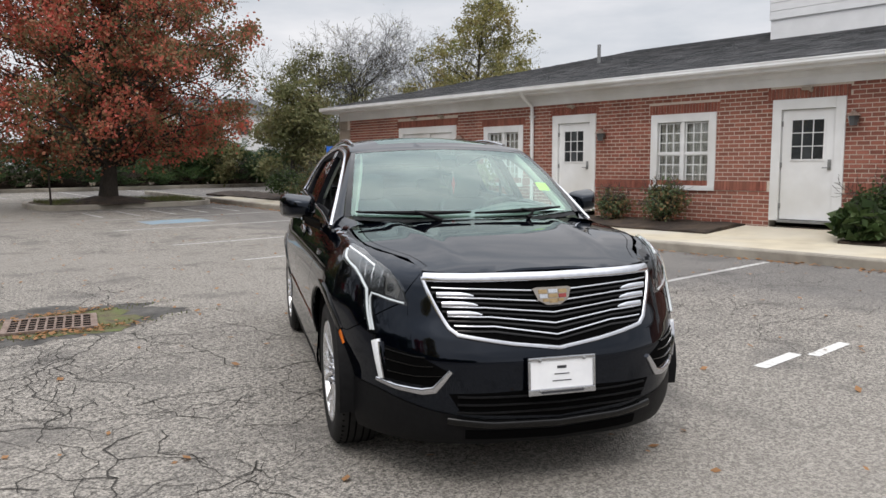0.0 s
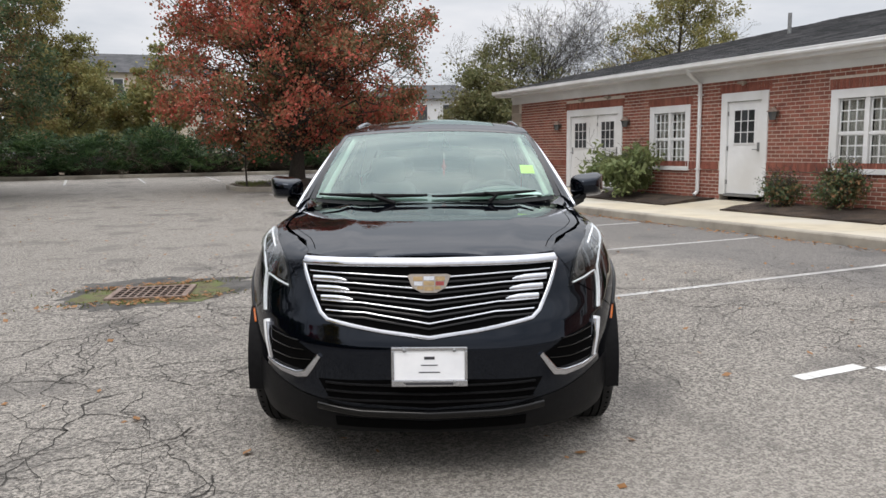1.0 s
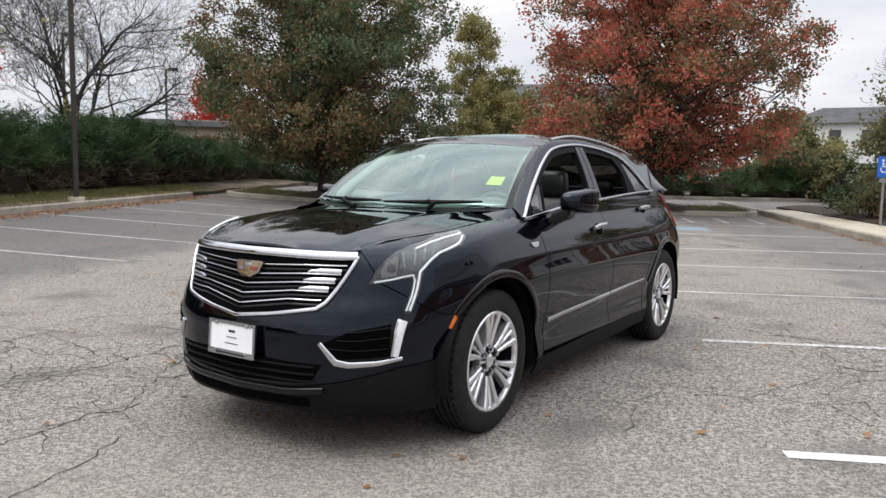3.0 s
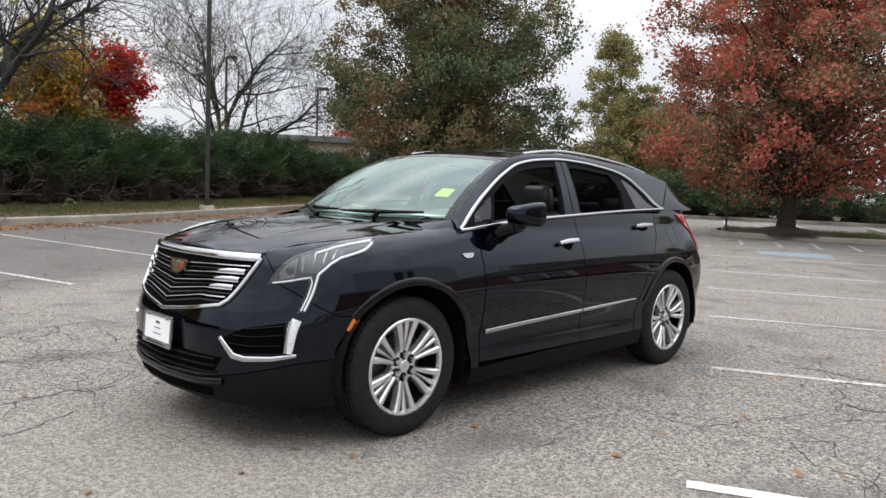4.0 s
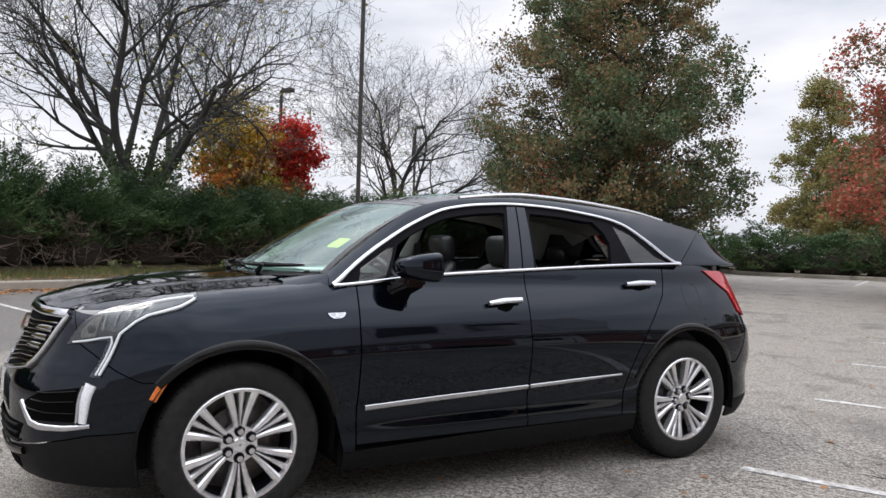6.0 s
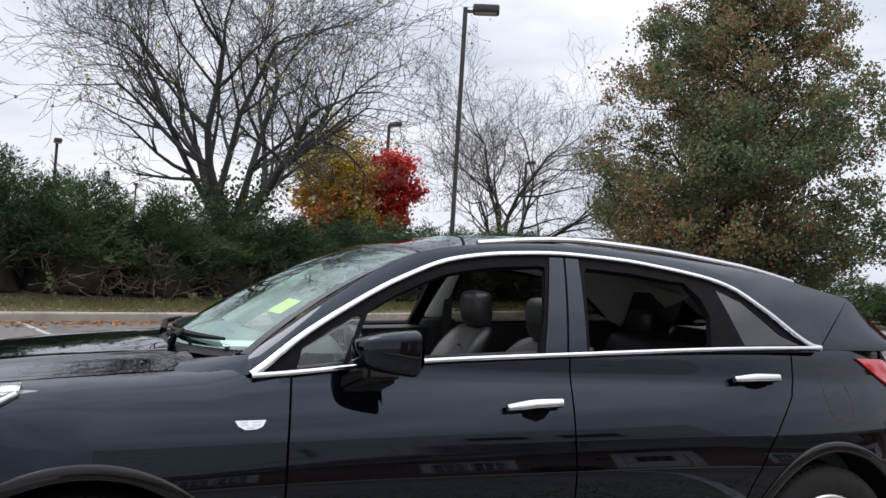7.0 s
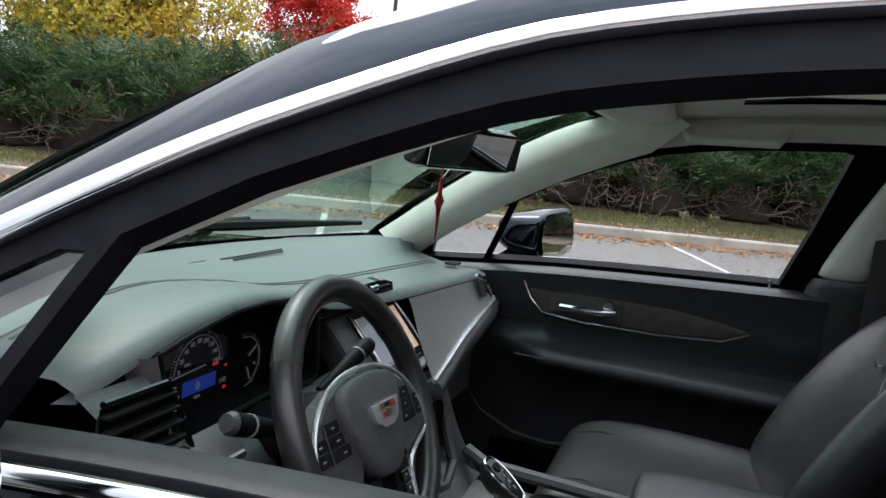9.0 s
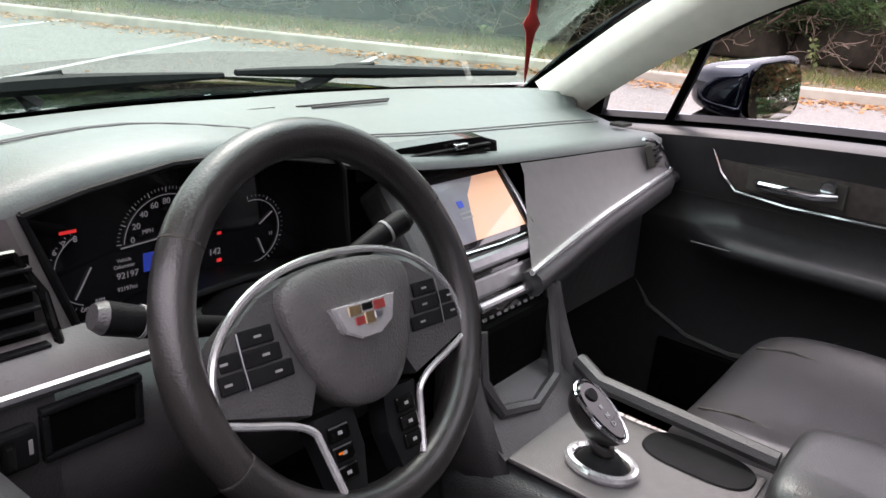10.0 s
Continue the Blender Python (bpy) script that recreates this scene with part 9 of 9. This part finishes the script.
far_house("apartment_house", pose(-36, 80, .5, 0, 0, 20), 20, 9, 9.2, 2.4, 3, 7, STUCCO, "beige and white three-storey house far behind the trees")
far_house("apartment_house", pose(-3, 72, .5, 0, 0, 5), 12, 8, 5.6, 1.6, 2, 5, SIDING, "white two-storey house far behind the hedge")
shed = empty("flat_building", pose(-34, 24.5, .6, 0, 0, 50))
tagged(shed, "low flat-roofed grey building beyond the hedge", "building")
part("wall", block(-5, 5, -3, 3, 0, 3.0), STUCCO, shed)
part("roof", block(-5.3, 5.3, -3.3, 3.3, 3.0, 3.35, .03), GALV, shed, "flat metal roof")
part("board", block(1.2, 2.6, -3.1, -3.005, 1.9, 2.5, .01), ORANGE, shed, "orange board on the wall")

# ---- litter, weeds, grass, cracks ----
rng = np.random.default_rng(9)


def scatter_leaves(name, n, vf, uf, zf, size, mat, label, flat=.25, cat="litter"):
    v, u = vf(n), uf(n)
    z = zf(v, u) + rng.uniform(.004, .02, n)
    c = np.stack([v, u, z], -1)
    a = rng.uniform(0, 2 * np.pi, n)
    d = np.stack([np.cos(a), np.sin(a), rng.normal(0, flat, n)], -1)
    w = np.stack([-np.sin(a), np.cos(a), rng.normal(0, flat, n)], -1)
    s = size * rng.uniform(.6, 1.3, (n, 1))
    q = np.stack([c - d * s * .6, c + w * s * .4, c + d * s * .6, c - w * s * .4], 1).reshape(-1, 3)
    q[:, 2] = np.maximum(q[:, 2], np.repeat(zf(v, u), 4) + .003)
    o = new(name, fast_mesh(name, q, np.arange(4 * n).reshape(-1, 4), mat))
    o.matrix_basis = LOT
    return tagged(o, label, cat, kind="stuff")


scatter_leaves("fallen_leaves", 5200, lambda n: -10.36 + np.abs(rng.normal(0, .35, n)), lambda n: rng.uniform(-16, 20, n), ground_z, .07, LITTER, "brown fallen leaves along the kerb")
scatter_leaves("fallen_leaves", 3600, lambda n: rng.uniform(-12.4, -10.6, n), lambda n: rng.uniform(-16, 22, n), bank_z, .07, LITTER, "brown fallen leaves on the grass verge")
scatter_leaves("fallen_leaves", 900, lambda n: 8.16 - np.abs(rng.normal(0, .12, n)), lambda n: rng.uniform(-4, 22, n), ground_z, .06, LITTER, "brown fallen leaves in the gutter by the walk")
scatter_leaves("fallen_leaves", 900, lambda n: rng.uniform(-9, 8, n), lambda n: rng.uniform(-8, 20, n), ground_z, .045, LITTER, "scattered fallen leaves on the asphalt")
scatter_leaves("fallen_leaves", 260, lambda n: DV + rng.normal(0, .5, n), lambda n: DU + np.where(rng.random(n) < .5, -.46, .46) + rng.normal(0, .10, n), lambda v, u: ground_z(v, u) + .012, .05, LITTER, "dead leaves round the drain grate")


def grass(name, n, vf, uf, zf, h, mat, label):
    v, u = vf(n), uf(n)
    c = np.stack([v, u, zf(v, u) - .01], -1)
    a = rng.uniform(0, 2 * np.pi, n)
    w = np.stack([np.cos(a), np.sin(a), np.zeros(n)], -1) * .008
    top = np.stack([rng.normal(0, .4, n), rng.normal(0, .4, n), np.ones(n)], -1) * (h * rng.uniform(.4, 1.4, (n, 1)))
    q = np.stack([c - w, c + w, c + top + w * .3, c + top - w * .3], 1).reshape(-1, 3)
    o = new(name, fast_mesh(name, q, np.arange(4 * n).reshape(-1, 4), mat))
    o.matrix_basis = LOT
    return tagged(o, label, "grass", kind="stuff")


grass("grass", 26000, lambda n: -11.5 + rng.normal(0, .42, n), lambda n: rng.uniform(-16, 22, n), bank_z, .085, DRYGRASS, "patchy dry grass on the verge")
grass("weeds", 900, lambda n: DV + rng.normal(0, .5, n), lambda n: DU + np.where(rng.random(n) < .5, -.38, .36) + rng.normal(0, .08, n), ground_z, .03, DRYGRASS, "weeds round the drain")
grass("grass", 5000, lambda n: rng.uniform(3, 7.6, n), lambda n: rng.uniform(20.9, 23.3, n), lambda v, u: ground_z(v, u) + .13, .10, DRYGRASS, "thin grass on the island")
grass("grass", 4000, lambda n: rng.uniform(-9.8, -5.3, n), lambda n: rng.uniform(21.2, 23.9, n), lambda v, u: ground_z(v, u) + .13, .10, DRYGRASS, "thin grass on the island")


def crack_net(starts, seed, name, label, width=.0095):
    """Cracks that wander and fork over the asphalt: thin dark strips laid in the surface."""
    r = np.random.default_rng(seed)
    V, F = [], []

    def walk_crack(x, y, a, n, w, depth):
        a0, n = a, int(n * 1.1)
        pts, ww = [(x, y)], []
        for k in range(n):
            a += r.normal(0, .42) - .55 * math.sin(a - a0)
            st = r.uniform(.03, .10)
            x, y = x + math.cos(a) * st, y + math.sin(a) * st
            pts.append((x, y))
            if depth < 3 and r.random() < .065:
                walk_crack(x, y, a + r.choice([-1, 1]) * r.uniform(.7, 1.5), int(n * r.uniform(.2, .5)), w * .7, depth + 1)
        for k, (p, q) in enumerate(zip(pts, pts[1:])):
            d = np.array([q[0] - p[0], q[1] - p[1]])
            nrm = np.array([-d[1], d[0]]) / max(np.hypot(*d), 1e-6)
            w0, w1 = w * r.uniform(.35, 1.3) * (1 - k / len(pts) * .7), w * r.uniform(.35, 1.3) * (1 - (k + 1) / len(pts) * .7)
            i = len(V)
            for (x0, y0), s in ((p, w0), (p, -w0), (q, -w1), (q, w1)):
                X, Y = x0 + nrm[0] * s / 2, y0 + nrm[1] * s / 2
                v, u = .9 * X + .437 * Y, -.437 * X + .9 * Y
                V.append((X, Y, float(ground_z(v, u)) + .0035))
            F.append((i, i + 1, i + 2, i + 3))
    for x, y, a, n, w in starts:
        walk_crack(x, y, radians(a), n, w * width * 1.05, 0)
    o = new(name, fast_mesh(name, V, F, CRACK))
    return tagged(o, label, "crack", kind="stuff")


old_lot = np.random.default_rng(77)
crack_net([(-2.4, 3.2, -65, 60, 1.3), (-1.9, 3.4, -20, 40, 1.3), (-2.6, 3.2, -100, 70, 1.2), (-3.3, 3.4, 200, 50, 1.2), (-2.9, 4.3, 95, 40, 1.2), (-2.7, 4.6, 110, 35, 1.6), (-1.0, -.8, -90, 26, 1.2), (-1.3, -.2, -115, 30, 1.0), (-.6, -1.2, -70, 22, .9), (-1.8, .4, -80, 40, .9), (-2.4, 1.0, -60, 40, .8), (-1.2, 1.5, 0, 24, 1.2),
           (-2.2, -.4, 200, 36, .8), (-1.5, -1.6, 240, 24, .9), (-3.0, 1.6, 240, 40, .8), (.9, -1.9, -100, 14, .7), (1.6, 3.6, 8, 70, 1.3), (2.4, 4.9, -15, 60, 1.0), (2.9, 1.4, 20, 70, .9), (1.5, 5.6, 30, 40, 1.0), (-6, 2.0, 160, 60, 1.0), (-4.5, -1.5, 170, 60, .9), (-1.4, 7.8, 170, 50, 1.0), (3.4, 2.2, -40, 30, .8), (-3.8, 5.0, 150, 50, 1.0), (-.8, -2.4, 180, 20, .8)]
           + [(x, y, a, n, w) for x, y, a, n, w in zip(rng.uniform(-7, 8, 105), rng.uniform(-4.2, 11, 105), rng.uniform(0, 360, 105), rng.integers(18, 80, 105), rng.uniform(.35, .85, 105))]
           + [(-2.75, 2.5, -62, 34, 1.5), (-1.9, .4, -95, 26, 1.5), (2.3, 2.75, -14, 30, 1.5), (-2.0, .9, 15, 16, 1.2), (-2.3, .6, 190, 22, 1.2), (-4.3, 6.4, -70, 34, 1.2), (2.2, 5.1, 10, 20, 1.3)]
           + [(x, y, a, n, w) for x, y, a, n, w in zip(old_lot.uniform(-3.1, -1.0, 34), old_lot.uniform(-1.5, 3.2, 34), old_lot.choice([-90, 90, 10, 190, 45, 140], 34) + old_lot.uniform(-18, 18, 34), old_lot.integers(9, 26, 34), old_lot.uniform(.6, 1.15, 34))],
          21, "asphalt_cracks", "dark branching cracks in the asphalt")


# ---- bricks of the wall: the run by the nearest door singly, the rest joined ----
def brick_box(u0, u1, z0, z1, out=.0):
    x0, x1 = WALL_V - .005 - out, WALL_V + .002
    return [(x1, u0, z0), (x1, u1, z0), (x1, u1, z1), (x1, u0, z1), (x0, u0, z0), (x0, u1, z0), (x0, u1, z1), (x0, u0, z1)]


BF = [(4, 7, 6, 5), (0, 4, 5, 1), (3, 2, 6, 7), (0, 3, 7, 4), (1, 5, 6, 2)]
rb2 = random.Random(12)
COURSE, LONG, JOINT = .081, .218, .016
singles, verts, faces = [], [], []


def put_brick(u0, u1, z0, z1, out=0.0, near=False):
    for s0, s1 in ((u0, u1),):
        if near and len(singles) < 300:
            singles.append((s0, s1, z0, z1, out))
        else:
            n = len(verts)
            verts.extend(brick_box(s0, s1, z0, z1, out + rb2.uniform(0, .003)))
            faces.extend(tuple(n + i for i in f) for f in BF)


def clip_course(u0, u1, z0, z1):
    """Pieces of a brick left beside the openings, quoins and soldier courses."""
    parts = [(u0, u1)]
    for a, b, c, d in OPENINGS + [(WALL_U1 - .56, WALL_U1 + 1, 0, 4), (9.87, 9.87, 0, 0)]:
        top = d + (.21 if d < 3 else 0)
        if z1 > c and z0 < top - .004:
            nxt = []
            for p, q in parts:
                m0, m1 = (a - .06, b + .06) if z0 > d - .01 else (a, b)
                if q <= m0 or p >= m1:
                    nxt.append((p, q))
                else:
                    if p < m0:
                        nxt.append((p, m0 - .004))
                    if q > m1:
                        nxt.append((m1 + .004, q))
            parts = nxt
    return [(p, q) for p, q in parts if q - p > .03]


rowno = 0
z = WALL_Z0
while z < WALL_Z1 - .02:
    z1 = z + COURSE - JOINT
    if .84 < z < .921:
        # projecting band of upright bricks under the window sills
        zt = z + 2.5 * COURSE - JOINT
        u = WALL_U0
        while u < WALL_U1 - .6:
            if not any(a - .005 < u + .058 and u < b + .005 and c < z for a, b, c, d in OPENINGS):
                put_brick(u, u + .058, z, zt, .018, 4.2 < u < 5.2)
            u += .068
        z += 2.5 * COURSE
        rowno += 1
        continue
    u = WALL_U0 - (LONG / 2 if rowno % 2 else 0)
    while u < WALL_U1:
        for p, q in clip_course(max(u, WALL_U0), min(u + LONG - JOINT, WALL_U1), z, z1):
            put_brick(p, q, z, z1, 0, 3.95 < p < 5.4 and z > .35)
        u += LONG
    z += COURSE
    rowno += 1
for a, b, c, d in OPENINGS:
    u = a - .06
    while u < b + .05:
        put_brick(u, u + .058, d + .004, d + .20, .004)
        u += .068
wall_rest = part("bricks", add_mesh("bricks", verts, faces, BRICKS), BRICKS, house, "red bricks of the wall")
tagged(wall_rest, kind="stuff")
shared = {}
for u0, u1, z0, z1, out in singles:
    key = (round(u1 - u0, 3), round(z1 - z0, 3), out)
    if key not in shared:
        shared[key] = add_mesh("brick", [(x, y - u0, zz - z0) for x, y, zz in brick_box(u0, u1, z0, z1, out)], BF, BRICK)
    o = part("brick", shared[key], BRICK, house)
    o.location = (0, u0, z0)
